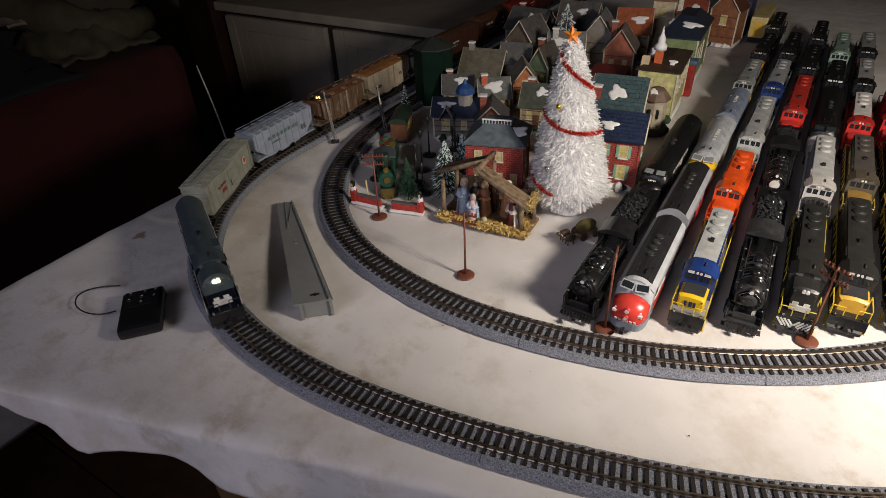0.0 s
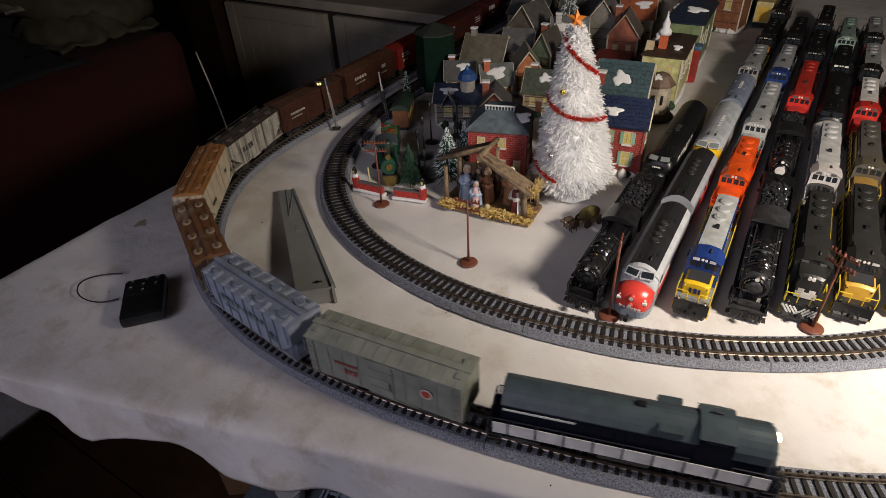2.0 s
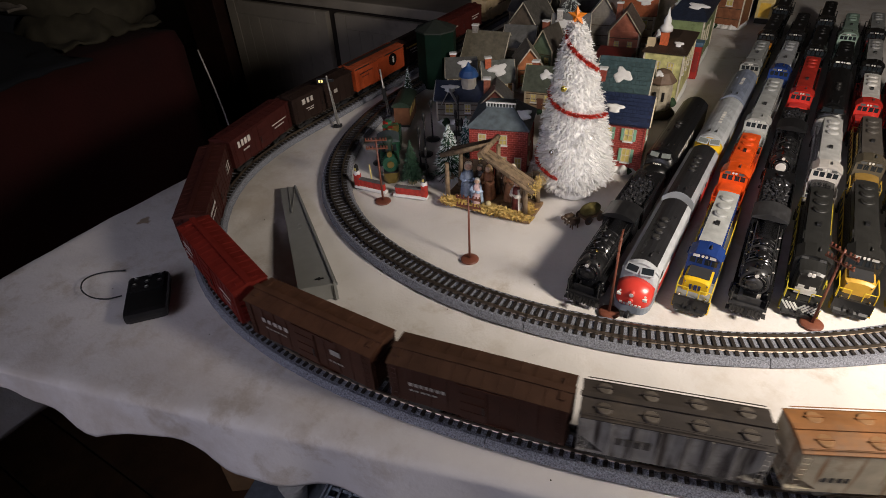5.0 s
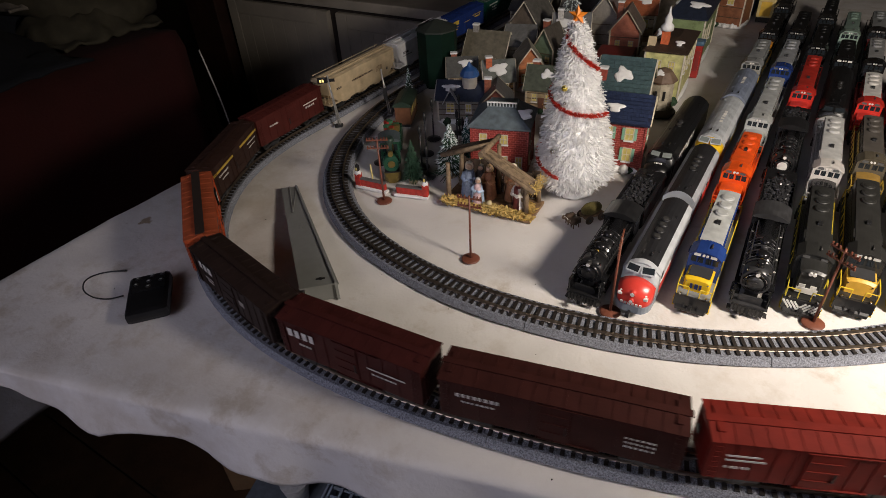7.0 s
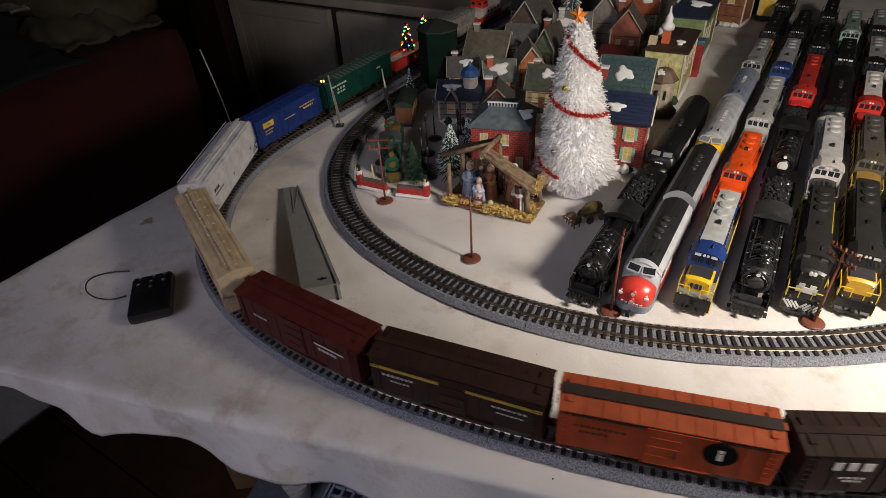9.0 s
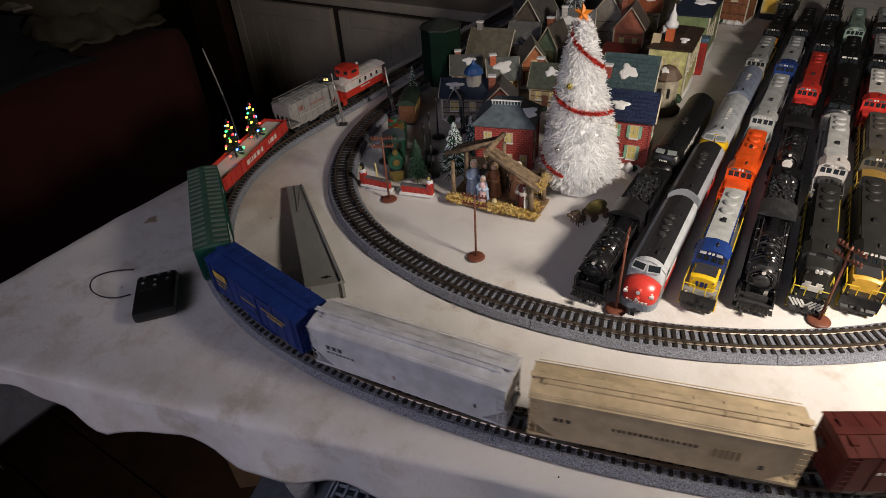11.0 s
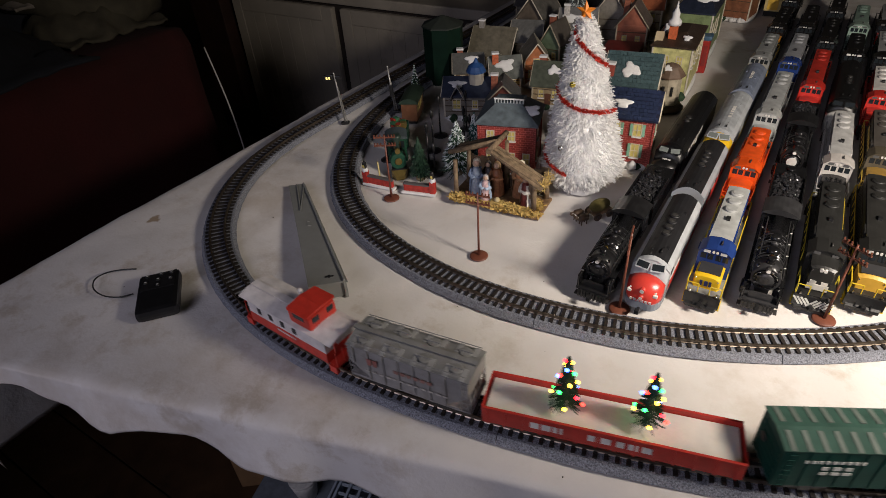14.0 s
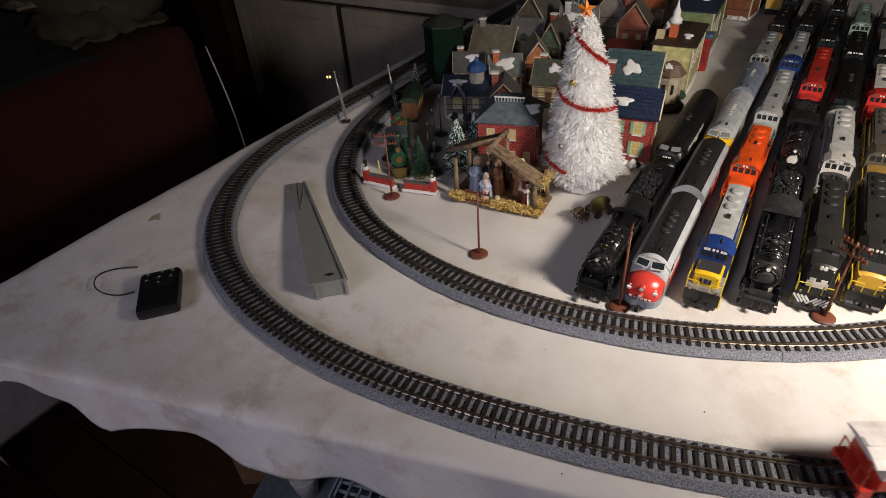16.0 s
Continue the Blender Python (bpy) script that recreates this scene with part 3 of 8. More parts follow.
def boxcar(label, colour, L, roof=None, dirt=None, marks=(), door_colour=None, h=0.0530, stripe=None, ribs=10, seed=0, name="boxcar", ribbed_roof=True, side_bands=(), rough=0.55, seam=None, walkway=True, seam_w=0.0006):
    rng = random.Random(seed)
    car = thing(name, label, "model train car")
    H = L / 2
    W = 0.0162
    m = mat(colour, rough, 0, 0.16, 70.0, 0.15, 600.0, dirt, 0.45, 0.22)
    mr = mat(roof or colour, rough + 0.1, 0, 0.2, 70.0, 0.2, 500.0, dirt, 0.5, 0.18)
    z0, z1 = 0.0125, h - 0.0035
    part("body", bx(B(), -H, H, -W, W, z0, z1, 0.0006), m, car)
    part("underframe", bx(B(), -H + 0.004, H - 0.004, -0.006, 0.006, 0.0075, z0 - 0.0002), BLACK, car, "black underframe")
    sec = [(-W - 0.0008, z1 + 0.0003), (-W - 0.0008, z1 + 0.0011), (0, h), (W + 0.0008, z1 + 0.0011), (W + 0.0008, z1 + 0.0003)]
    rf = part("roof", loft(B(), [(-H - 0.0008, sec), (H + 0.0008, sec)]), mr, car)
    if ribbed_roof:
        bm = B()
        n = ribs + 2
        for i in range(n):
            x = -H + (i + 0.5) * L / n
            for q in (-1, 1):
                s2 = [(q * (W + 0.0006), z1 + 0.0009), (q * (W + 0.0006), z1 + 0.0015), (q * 0.0032, h + 0.0001), (q * 0.0032, h - 0.0007)]
                loft(bm, [(x - seam_w, s2), (x + seam_w, s2)])
        part("roof_seam", bm, mat(seam, 0.6) if seam else mr, rf)
    if ribbed_roof and walkway:
        w = part("roof_walk", bx(B(), -H - 0.002, H + 0.002, -0.0028, 0.0028, h + 0.0004, h + 0.0010), mr, rf)
        for q in (-1, 1):
            part("walk_end", bx(B(), q * (H - 0.006) - 0.002, q * (H - 0.006) + 0.002, -0.010, 0.010, h - 0.0012, h + 0.0003), mr, w)
    dw = 0.021
    for q in (-1, 1):
        y = q * W
        bm = bx(B(), -dw / 2, dw / 2, min(y, y + q * 0.0011), max(y, y + q * 0.0011), z0 + 0.001, z1 - 0.002, 0.0003)
        for zz in (0.25, 0.5, 0.75):
            z = z0 + (z1 - z0) * zz
            bx(bm, -dw / 2 + 0.001, dw / 2 - 0.001, min(y + q * 0.0011, y + q * 0.0016), max(y + q * 0.0011, y + q * 0.0016), z - 0.0005, z + 0.0005)
        d = part("door", bm, mat(door_colour, 0.55) if door_colour else m, car)
        part("door_handle", bx(B(), dw / 2 - 0.003, dw / 2 - 0.002, min(y + q * 0.0012, y + q * 0.002), max(y + q * 0.0012, y + q * 0.002), 0.022, 0.031), BLACK, d)
        for zz in (z0 - 0.0002, z1 - 0.0016):
            part("door_track", bx(B(), -dw / 2 - 0.002, dw * 1.5, min(y, y + q * 0.0013), max(y, y + q * 0.0013), zz, zz + 0.0008), m, car)
        rib = None
        for i in range(ribs):
            x = -H + (i + 0.5) * L / ribs
            if abs(x) > dw / 2 + 0.002:
                mm = pose(x, y + q * 0.0002, 0)
                if rib is None:
                    rib = part("side_rib", bx(B(), -0.0004, 0.0004, -0.0003, 0.0003, z0 + 0.0005, z1 - 0.0005), m, car)
                    rib.matrix_local = mm
                else:
                    again(rib, mm)
        for x in (H - 0.005, -H + 0.005):
            ladder(car, x, y + q * 0.0009, z0, z1, m)
        for k, (za, zb, bc) in enumerate(side_bands):
            za, zb = za * 1.1, zb * 1.1
            part("band", bx(B(), -H + 0.001, H - 0.001, min(y, y + q * 0.0007), max(y, y + q * 0.0007), za, zb), mat(bc, 0.5), car)
        for (xa, xb, za, zb, n, mc) in marks:
            za, zb = za * 1.1, zb * 1.1
            bm = B()
            yy = y + q * 0.0012
            if n > 0:
                bars(bm, xa * H if q < 0 else -xb * H, xb * H if q < 0 else -xa * H, yy, za, zb, rng, n, 0.0003, q)
            else:
                bx(bm, min(xa * H * -q, xb * H * -q), max(xa * H * -q, xb * H * -q), min(yy, yy + q * 0.0003), max(yy, yy + q * 0.0003), za, zb)
            part("lettering" if n > 0 else "emblem", bm, mat(mc, 0.55), car)
    for q in (-1, 1):
        bm = B()
        for i in range(6):
            z = z0 + 0.004 + i * (z1 - z0 - 0.006) / 6
            tube(bm, (q * H, -W + 0.003, z), (q * H, W - 0.003, z), 0.0009, seg=6)
        part("end_corrugation", bm, m, car)
        ladder(car, q * (H + 0.0012), -q * 0.011, z0, z1, m, along=False)
    part("brake_wheel", tube(B(), (-H - 0.003, 0.004, 0.036), (-H - 0.0024, 0.004, 0.036), 0.0035, seg=12), BLACK, car)
    running_gear(car, H)
    return car


def hopper(label, colour, L, roof=None, dirt=None, hatch=None, marks=(), h=0.054, seed=0, ribs=8, curved=False, trough=False, long_hatch=False, streak=None, bands=None):
    """Covered hopper with slope sheets at both ends and hatches on the roof."""
    rng = random.Random(seed)
    car = thing("hopper_car", label, "model train car")
    H, W = L / 2, 0.0164
    m = streaked(colour, streak[0], 0.7, streak[1], seed * 0.37) if streak else mat(colour, 0.6, 0, 0.2, 60.0, 0.2, 600.0, dirt, 0.5)
    mr = mat(roof or colour, 0.65, 0, 0.25, 60.0, 0.2, 500.0, dirt, 0.5)
    mh = mat(hatch or roof or colour, 0.6, 0, 0.2, 80.0, 0.1)
    z0, z1 = 0.0145, h - 0.004
    lo = [(-W, 0.030), (-W, z1), (W, z1), (W, 0.030)]
    full = [(-W, z0), (-W, z1), (W, z1), (W, z0)]
    part("body", loft(B(), [(-H + 0.001, lo), (-H + 0.020, full), (H - 0.020, full), (H - 0.001, lo)]), m, car)
    part("sill", bx(B(), -H, H, -W, W, z0 - 0.0022, z0 + 0.0006, 0.0003), m, car)
    for k in (-1, 0, 1):
        s1, s2 = 0.016, 0.007
        x = k * L * 0.24
        b = B()
        loft(b, [(x - s1, [(-0.013, z0 - 0.0023), (-0.013, z0 - 0.0018), (0.013, z0 - 0.0018), (0.013, z0 - 0.0023)]), (x - s2, [(-0.010, 0.0055), (-0.013, z0 - 0.0018), (0.013, z0 - 0.0018), (0.010, 0.0055)]),
                 (x + s2, [(-0.010, 0.0055), (-0.013, z0 - 0.0018), (0.013, z0 - 0.0018), (0.010, 0.0055)]), (x + s1, [(-0.013, z0 - 0.0023), (-0.013, z0 - 0.0018), (0.013, z0 - 0.0018), (0.013, z0 - 0.0023)])])
        part("hopper_bay", b, m, car)
    prof = arch(W + 0.0006, z1 + 0.0002, z1 + 0.001, h - z1 - 0.001) if curved else [(-W - 0.0006, z1 + 0.0002), (-W - 0.0006, z1 + 0.001), (0, h), (W + 0.0006, z1 + 0.001), (W + 0.0006, z1 + 0.0002)]
    rf = part("roof", loft(B(), [(-H, prof), (H, prof)]), mr, car)
    if bands:
        mb = mat(bands, 0.6, 0, 0.15, 80.0, 0.1)
        for i in range(ribs):
            x = -H + 0.006 + i * (L - 0.012) / (ribs - 1)
            for q in (-1, 1):
                s2 = [(q * (W + 0.0008), z1 + 0.0010), (q * (W + 0.0008), z1 + 0.0016), (q * 0.0065, h - 0.0006), (q * 0.0065, h - 0.0016)]
                part("roof_band", loft(B(), [(x - 0.0021, s2), (x + 0.0021, s2)]), mb, rf)
    if trough or long_hatch:
        part("trough_hatch", bx(B(), -H + 0.008, H - 0.008, -0.0055, 0.0055, h - 0.0005, h + 0.0016, 0.0006), mh, rf)
        for i in range(9):
            x = -H + 0.012 + i * (L - 0.024) / 8
            part("hatch_strap", bx(B(), x - 0.0006, x + 0.0006, -0.0062, 0.0062, h + 0.0014, h + 0.0022), mh, rf)
    else:
        k = 4
        for i in range(k):
            x = -H + L * (i + 0.5) / k
            for q in (-1, 1):
                a = part("hatch", lathe(B(), [(0.0050, 0), (0.0050, 0.0016), (0.0042, 0.0023)], 14, (x, q * 0.0085, h - 0.0022)), mh, rf)
                part("hatch_bar", bx(B(), x - 0.0055, x + 0.0055, q * 0.0085 - 0.0006, q * 0.0085 + 0.0006, h + 0.0001, h + 0.0009), mr, a)
    part("roof_walk", bx(B(), -H - 0.001, H + 0.001, -0.0022, 0.0022, h + (0.0022 if trough or long_hatch else 0.0010), h + (0.0028 if trough or long_hatch else 0.0016)), mr, rf)
    for q in (-1, 1):
        part("walk_rail", tube(B(), (-H + 0.003, q * 0.0155, h + 0.0008), (H - 0.003, q * 0.0155, h + 0.0008), 0.0004, seg=5), mr, rf)
        y = q * W
        for i in range(ribs):
            x = -H + 0.006 + i * (L - 0.012) / (ribs - 1)
            if not curved:
                part("rib", bx(B(), x - 0.0007, x + 0.0007, min(y, y + q * 0.0014), max(y, y + q * 0.0014), (z0 if abs(x) < H - 0.018 else 0.030) + 0.0004, z1), m, car)
        for x in (H - 0.004, -H + 0.004):
            ladder(car, x, y + q * 0.0012, 0.013, z1, m)
        for (xa, xb, za, zb, n, mc) in marks:
            za, zb = za * 1.1, zb * 1.1
            bm = B()
            yy = y + q * (0.0016 if not curved else 0.0003)
            if n > 0:
                bars(bm, xa * H if q < 0 else -xb * H, xb * H if q < 0 else -xa * H, yy, za, zb, rng, n, 0.0003, q)
            else:
                bx(bm, min(xa * H * -q, xb * H * -q), max(xa * H * -q, xb * H * -q), min(yy, yy + q * 0.0003), max(yy, yy + q * 0.0003), za, zb)
            part("lettering" if n > 0 else "emblem", bm, mat(mc, 0.55), car)
        # end cage
        bm = B()
        for yy in (-0.013, -0.005, 0.005, 0.013):
            tube(bm, (q * (H - 0.001), yy, 0.013), (q * (H - 0.001), yy, 0.031), 0.0006, seg=5)
        tube(bm, (q * (H - 0.001), -0.015, 0.022), (q * (H - 0.001), 0.015, 0.022), 0.0005, seg=5)
        part("end_post_frame", bm, m, car)
    running_gear(car, H)
    return car


def small_tree(parent, x, y, z, h, rng):
    t = part("trunk", tube(B(), (x, y, z), (x, y, z + h * 0.25), 0.0013), BLACK, parent)
    bm = B()
    for i in range(420):
        f = rng.random() ** 0.8
        zz = z + h * (0.10 + 0.9 * f)
        r = (1 - f) * h * 0.21 + 0.001
        a = rng.random() * 6.283
        p = Vector((x + 0.2 * r * math.cos(a), y + 0.2 * r * math.sin(a), zz))
        q = Vector((x + r * math.cos(a), y + r * math.sin(a), zz - 0.1 * r - 0.001))
        u = Vector((-math.sin(a), math.cos(a), 0)) * 0.0007
        vs = [bm.verts.new(v) for v in (p - u, p + u, q + Vector((0, 0, 0.0008)), q - Vector((0, 0, 0.0006)))]
        bm.faces.new(vs[:3]), bm.faces.new((vs[0], vs[2], vs[3]))
    part("needles", bm, mat((0.012, 0.045, 0.02), 0.7, 0, 0.4, 300.0), parent, "dark green bristle needles")
    cols = ((1, 0.03, 0.02), (0.03, 0.9, 0.12), (1, 0.62, 0.05), (0.08, 0.2, 1), (1, 0.42, 0.05), (1, 0.02, 0.03))
    for i in range(18):
        f = 0.05 + 0.86 * i / 17
        a = i * 2.4
        r = (1 - f) * h * 0.22 + 0.0012
        part("bulb", ball(B(), (x + r * math.cos(a), y + r * math.sin(a), z + h * (0.1 + 0.88 * f)), 0.0014, 8), glow(cols[i % 6], 9.0), parent)


def gondola(L):
    car = thing("gondola_car", "red gondola car with white load and two lit Christmas trees", "model train car")
    H, W = L / 2, 0.0168
    red = mat((0.48, 0.035, 0.025), 0.45)
    part("floor_pan", bx(B(), -H, H, -W, W, 0.0115, 0.0135), red, car)
    for q in (-1, 1):
        part("side_wall", bx(B(), -H, H, min(q * W, q * (W - 0.001)), max(q * W, q * (W - 0.001)), 0.0135, 0.0275, 0.0002), red, car)
        part("end_wall", bx(B(), q * H - 0.0005, q * H + 0.0005, -W + 0.001, W - 0.001, 0.0135, 0.0275), red, car)
        part("top_rim", bx(B(), -H, H, q * W - 0.001, q * W + 0.001, 0.0275, 0.0287, 0.0002), red, car)
        for i in range(14):
            x = -H + 0.004 + i * (L - 0.008) / 13
            part("stake", bx(B(), x - 0.0007, x + 0.0007, min(q * W, q * (W + 0.0011)), max(q * W, q * (W + 0.0011)), 0.0115, 0.0274), red, car)
        bm = B()
        for x in (-0.052, -0.044, -0.036, -0.012, -0.003, 0.006, 0.015, 0.024):
            bx(bm, x, x + 0.0066, min(q * (W + 0.0002), q * (W + 0.0006)), max(q * (W + 0.0002), q * (W + 0.0006)), 0.0172, 0.0232)
        part("lettering", bm, WHITE, car, "white illegible lettering")
    part("load", bx(B(), -H + 0.002, H - 0.002, -W + 0.0015, W - 0.0015, 0.0137, 0.0248, 0.001), mat((0.72, 0.68, 0.62), 0.8, 0, 0.08, 60.0, 0.4, 300.0), car, "white snow-like load")
    rng = random.Random(8)
    small_tree(car, 0.025, 0, 0.0248, 0.054, rng)
    small_tree(car, -0.031, 0, 0.0248, 0.054, rng)
    running_gear(car, H)
    return car


def caboose(L):
    car = thing("caboose", "red and white caboose with a red cupola and white roof", "model train car")
    H, W = L / 2, 0.0165
    red, white = mat((0.62, 0.045, 0.028), 0.4), mat((0.74, 0.70, 0.68), 0.5)
    B0 = H - 0.010
    part("lower_side", bx(B(), -B0, B0, -W, W, 0.0115, 0.0225, 0.0004), red, car, "red lower side")
    part("upper_side", bx(B(), -B0, B0, -W + 0.0001, W - 0.0001, 0.0226, 0.036, 0.0004), white, car, "white upper side")
    part("platform", bx(B(), -H, H, -W + 0.002, W - 0.002, 0.0105, 0.0118), red, car)
    prof = arch(W + 0.0012, 0.0365, 0.0372, 0.0035)
    part("roof", loft(B(), [(-H + 0.001, prof), (H - 0.001, prof)]), white, car, "white roof")
    for q in (-1, 1):
        part("eave_stripe", bx(B(), -B0, B0, q * W - 0.0006, q * W + 0.0006, 0.0355, 0.0366), red, car)
        for x in (-0.033, -0.018, -0.003, 0.012):
            w = part("window", bx(B(), x - 0.0022, x + 0.0022, q * W - 0.0004, q * W + 0.0004, 0.0265, 0.0325), BLACK, car, "small black window")
            part("frame", bx(B(), x - 0.0030, x + 0.0030, q * W - 0.0003, q * W + 0.0003, 0.0256, 0.0264), white, w)
        part("lettering", bars(B(), -0.012, 0.012, q * W if q > 0 else -W, 0.0185, 0.0205, random.Random(2), 9, 0.0003, q), WHITE, car)
        for y in (-0.014, -0.006, 0.006, 0.014):
            part("end_post", tube(B(), (q * (H - 0.0015), y, 0.0115), (q * (H - 0.0015), y, 0.027), 0.0006, seg=5), red, car)
        part("end_rail", tube(B(), (q * (H - 0.0015), -0.0145, 0.027), (q * (H - 0.0015), 0.0145, 0.027), 0.0006, seg=5), red, car)
        part("end_ladder", bx(B(), q * (H - 0.0012) - 0.0006, q * (H - 0.0012) + 0.0006, -0.0135, -0.0105, 0.027, 0.0370), red, car)
        for y in (-0.0155, 0.0155):
            part("steps", bx(B(), q * (H - 0.005) - 0.004, q * (H - 0.005) + 0.004, y - 0.0012, y + 0.0012, 0.004, 0.0115), red, car)
    c = part("cupola", bx(B(), 0.008, 0.034, -0.0150, 0.0150, 0.0385, 0.0525, 0.0022), red, car, "red cupola with dark windows")
    pr = [(-0.0168, 0.0536), (-0.0168, 0.0544), (0, 0.0562), (0.0168, 0.0544), (0.0168, 0.0536)]
    part("cupola_roof", loft(B(), [(0.0085, [(y * 0.93, z) for y, z in pr]), (0.0105, pr), (0.0315, pr), (0.0335, [(y * 0.93, z) for y, z in pr])]), red, c)
    for y in (-0.008, 0.008):
        for x in (0.0077, 0.0341):
            part("pane", bx(B(), x, x + 0.0003, y - 0.0035, y + 0.0035, 0.0455, 0.051), GLASS, c)
    for q in (-1, 1):
        part("pane", bx(B(), 0.0145, 0.0275, q * 0.0151 - 0.0002, q * 0.0151 + 0.0002, 0.0465, 0.051), GLASS, c)
    part("chimney", tube(B(), (0.002, 0.006, 0.040), (0.002, 0.006, 0.0535), 0.0013), white, car)
    part("chimney_cap", lathe(B(), [(0.0024, 0.0535), (0.0024, 0.0545), (0.0010, 0.0562)], 12, (0.002, 0.006, 0)), white, car)
    part("roof_walk", bx(B(), -H + 0.002, 0.010, -0.0035, 0.0035, 0.0410, 0.0415), white, car)
    running_gear(car, H)
    return car


def handrails(car, pts, material, r=0.00052):
    bm = B()
    for a, b in zip(pts, pts[1:]):
        tube(bm, a, b, r, seg=5)
    return part("handrail", bm, material, car)


def hood_diesel(label, L, body, cab=None, nose=None, sill=None, rail=(0.02, 0.02, 0.02), roof=None, stripe=None, marks=(), h=0.0500, cab_back=0.030, hood_w=0.0108, axles=3, fans=3, low_nose=True, name="diesel_locomotive",
                snow_plow=True, headlight=None, chevron=None, zebra=None, rough=0.26, spec=0.5, cabroof=None, numberboard=(0.10, 0.10, 0.10), anti_glare=False, nose_mark=None, crown=False):
    """Hood unit: long hood behind, cab and nose in front, walkways with handrails."""
    car = thing(name, label, "model locomotive")
    H, W = L / 2, 0.0157
    mb = mat(body, rough, 0, 0.2, 90.0, 0.08, 700.0, None, 0.5, spec)
    mc = mat(cab or body, rough, 0, 0.15, 90.0, 0.08, 700.0, None, 0.5, spec)
    mn = mat(nose or cab or body, rough, 0, 0.15, 90.0, 0.08, 700.0, None, 0.5, spec)
    ms = mat(sill or body, rough, 0, 0.15, 90.0, 0.08, 700.0, None, 0.5, spec)
    mr = mat(roof or body, 0.45, 0, 0.2, 90.0, 0.1)
    ml = mat(rail, 0.4)
    mk = mat(numberboard, 0.5)
    zf = 0.0185
    part("walkway", bx(B(), -H + 0.002, H - 0.002, -W, W, zf - 0.0042, zf, 0.0004), ms, car)
    part("fuel_tank", bx(B(), -0.018, 0.018, -0.013, 0.013, 0.0045, zf - 0.0044, 0.0025), BLACK, car)
    xc = H - cab_back          # front face of the cab
    xb = xc - 0.020            # rear face of the cab
    prof = arch(hood_w, zf + 0.0001, h - 0.0045, 0.0022, 6)
    if crown:
        prof = arch(hood_w, zf + 0.0001, h - 0.0125, 0.0090, 8)
    part("long_hood", loft(B(), [(-H + 0.010, prof), (xb - 0.0002, prof)]), mb, car)
    top = arch(hood_w - 0.0005, h - 0.0030, h - 0.0025, 0.0010, 6)
    if crown:
        top = arch(hood_w + 0.0004, h - 0.0128, h - 0.0118, 0.0108, 10)
    rf = part("hood_roof", loft(B(), [(-H + 0.0105, top), (xb - 0.0004, top)]), mr, car)
    for i in range(fans):
        x = -H + 0.026 + i * 0.0165
        f = part("fan", lathe(B(), [(0.0066, 0), (0.0066, 0.0020), (0.0056, 0.0026), (0.0020, 0.0022)], 18, (x, 0, h - 0.0022)), mr, rf)
        part("fan_grille", lathe(B(), [(0.0048, 0), (0.0046, 0.0004)], 14, (x, 0, h + 0.0004)), mr, f)
    part("exhaust", bx(B(), xb - 0.040, xb - 0.034, -0.002, 0.002, h - 0.0032, h + 0.0008, 0.0005), BLACK, rf)
    if crown:
        part("short_hood_roof", loft(B(), [(xc + 0.0012, arch(hood_w + 0.0004, h - 0.0200, h - 0.0118, 0.0108, 10)), (H - 0.0115, arch(hood_w + 0.0004, h - 0.0200, h - 0.0118, 0.0108, 10)), (H - 0.0088, arch(hood_w - 0.001, h - 0.0200, h - 0.0130, 0.0095, 10))]), mr, rf)
    part("dynamic_brake", bx(B(), xb - 0.026, xb - 0.010, -hood_w - 0.0012, hood_w + 0.0012, h - 0.010, h - (0.0046 if crown else 0.0030), 0.001), mr if crown else mb, car)
    n = int((xb + H - 0.014) / 0.0075)
    dm = None
    for i in range(n):
        for q in (-1, 1):
            mm = pose(-H + 0.013 + i * 0.0075, q * (hood_w + 0.0002), 0)
            if dm is None:
                dm = part("hood_door", bx(B(), 0, 0.0062, -0.0003, 0.0003, zf + 0.003, h - 0.013), mb, car)
                dm.matrix_local = mm
            else:
                again(dm, mm)
    cw = W - 0.0012
    cp = [(-cw, zf + 0.0001), (-cw, h - 0.006), (-cw * 0.62, h - 0.0012), (0, h + 0.0002), (cw * 0.62, h - 0.0012), (cw, h - 0.006), (cw, zf + 0.0001)]
    cb = part("cab", loft(B(), [(xb, cp), (xc, cp)]), mc, car)
    cr = [(-cw - 0.0005, h - 0.0058), (-cw * 0.62, h - 0.0008), (0, h + 0.0006), (cw * 0.62, h - 0.0008), (cw + 0.0005, h - 0.0058), (cw * 0.6, h - 0.0020), (0, h - 0.0004), (-cw * 0.6, h - 0.0020)]
    part("cab_roof", loft(B(), [(xb - 0.0006, cr), (xc + 0.0010, cr)]), mat(cabroof, 0.45) if cabroof else mc, cb)
    for y in (-0.0095, -0.0035, 0.0035, 0.0095):
        part("windscreen", bx(B(), xc, xc + 0.0003, y - 0.0024, y + 0.0024, h - 0.0125, h - 0.0065), GLASS, cb)
    for q in (-1, 1):
        for x in (xb + 0.0055, xb + 0.0135):
            part("side_window", bx(B(), x - 0.0028, x + 0.0028, q * cw - 0.0003, q * cw + 0.0003, h - 0.0130, h - 0.0075), GLASS, cb)
        part("number_board", bx(B(), xc, xc + 0.0008, q * 0.0072 - 0.0028, q * 0.0072 + 0.0028, h - 0.0052, h - 0.0026), mk, cb)
    nh = h - 0.0150 if low_nose else h - 0.0035
    nw = hood_w + (0.0008 if low_nose else -0.0004)
    np_ = arch(nw, zf + 0.0001, nh - 0.003, 0.002, 6)
    nq = arch(nw - 0.0016, zf + 0.0001, nh - 0.0045, 0.0015, 6)
    nx = 0.0
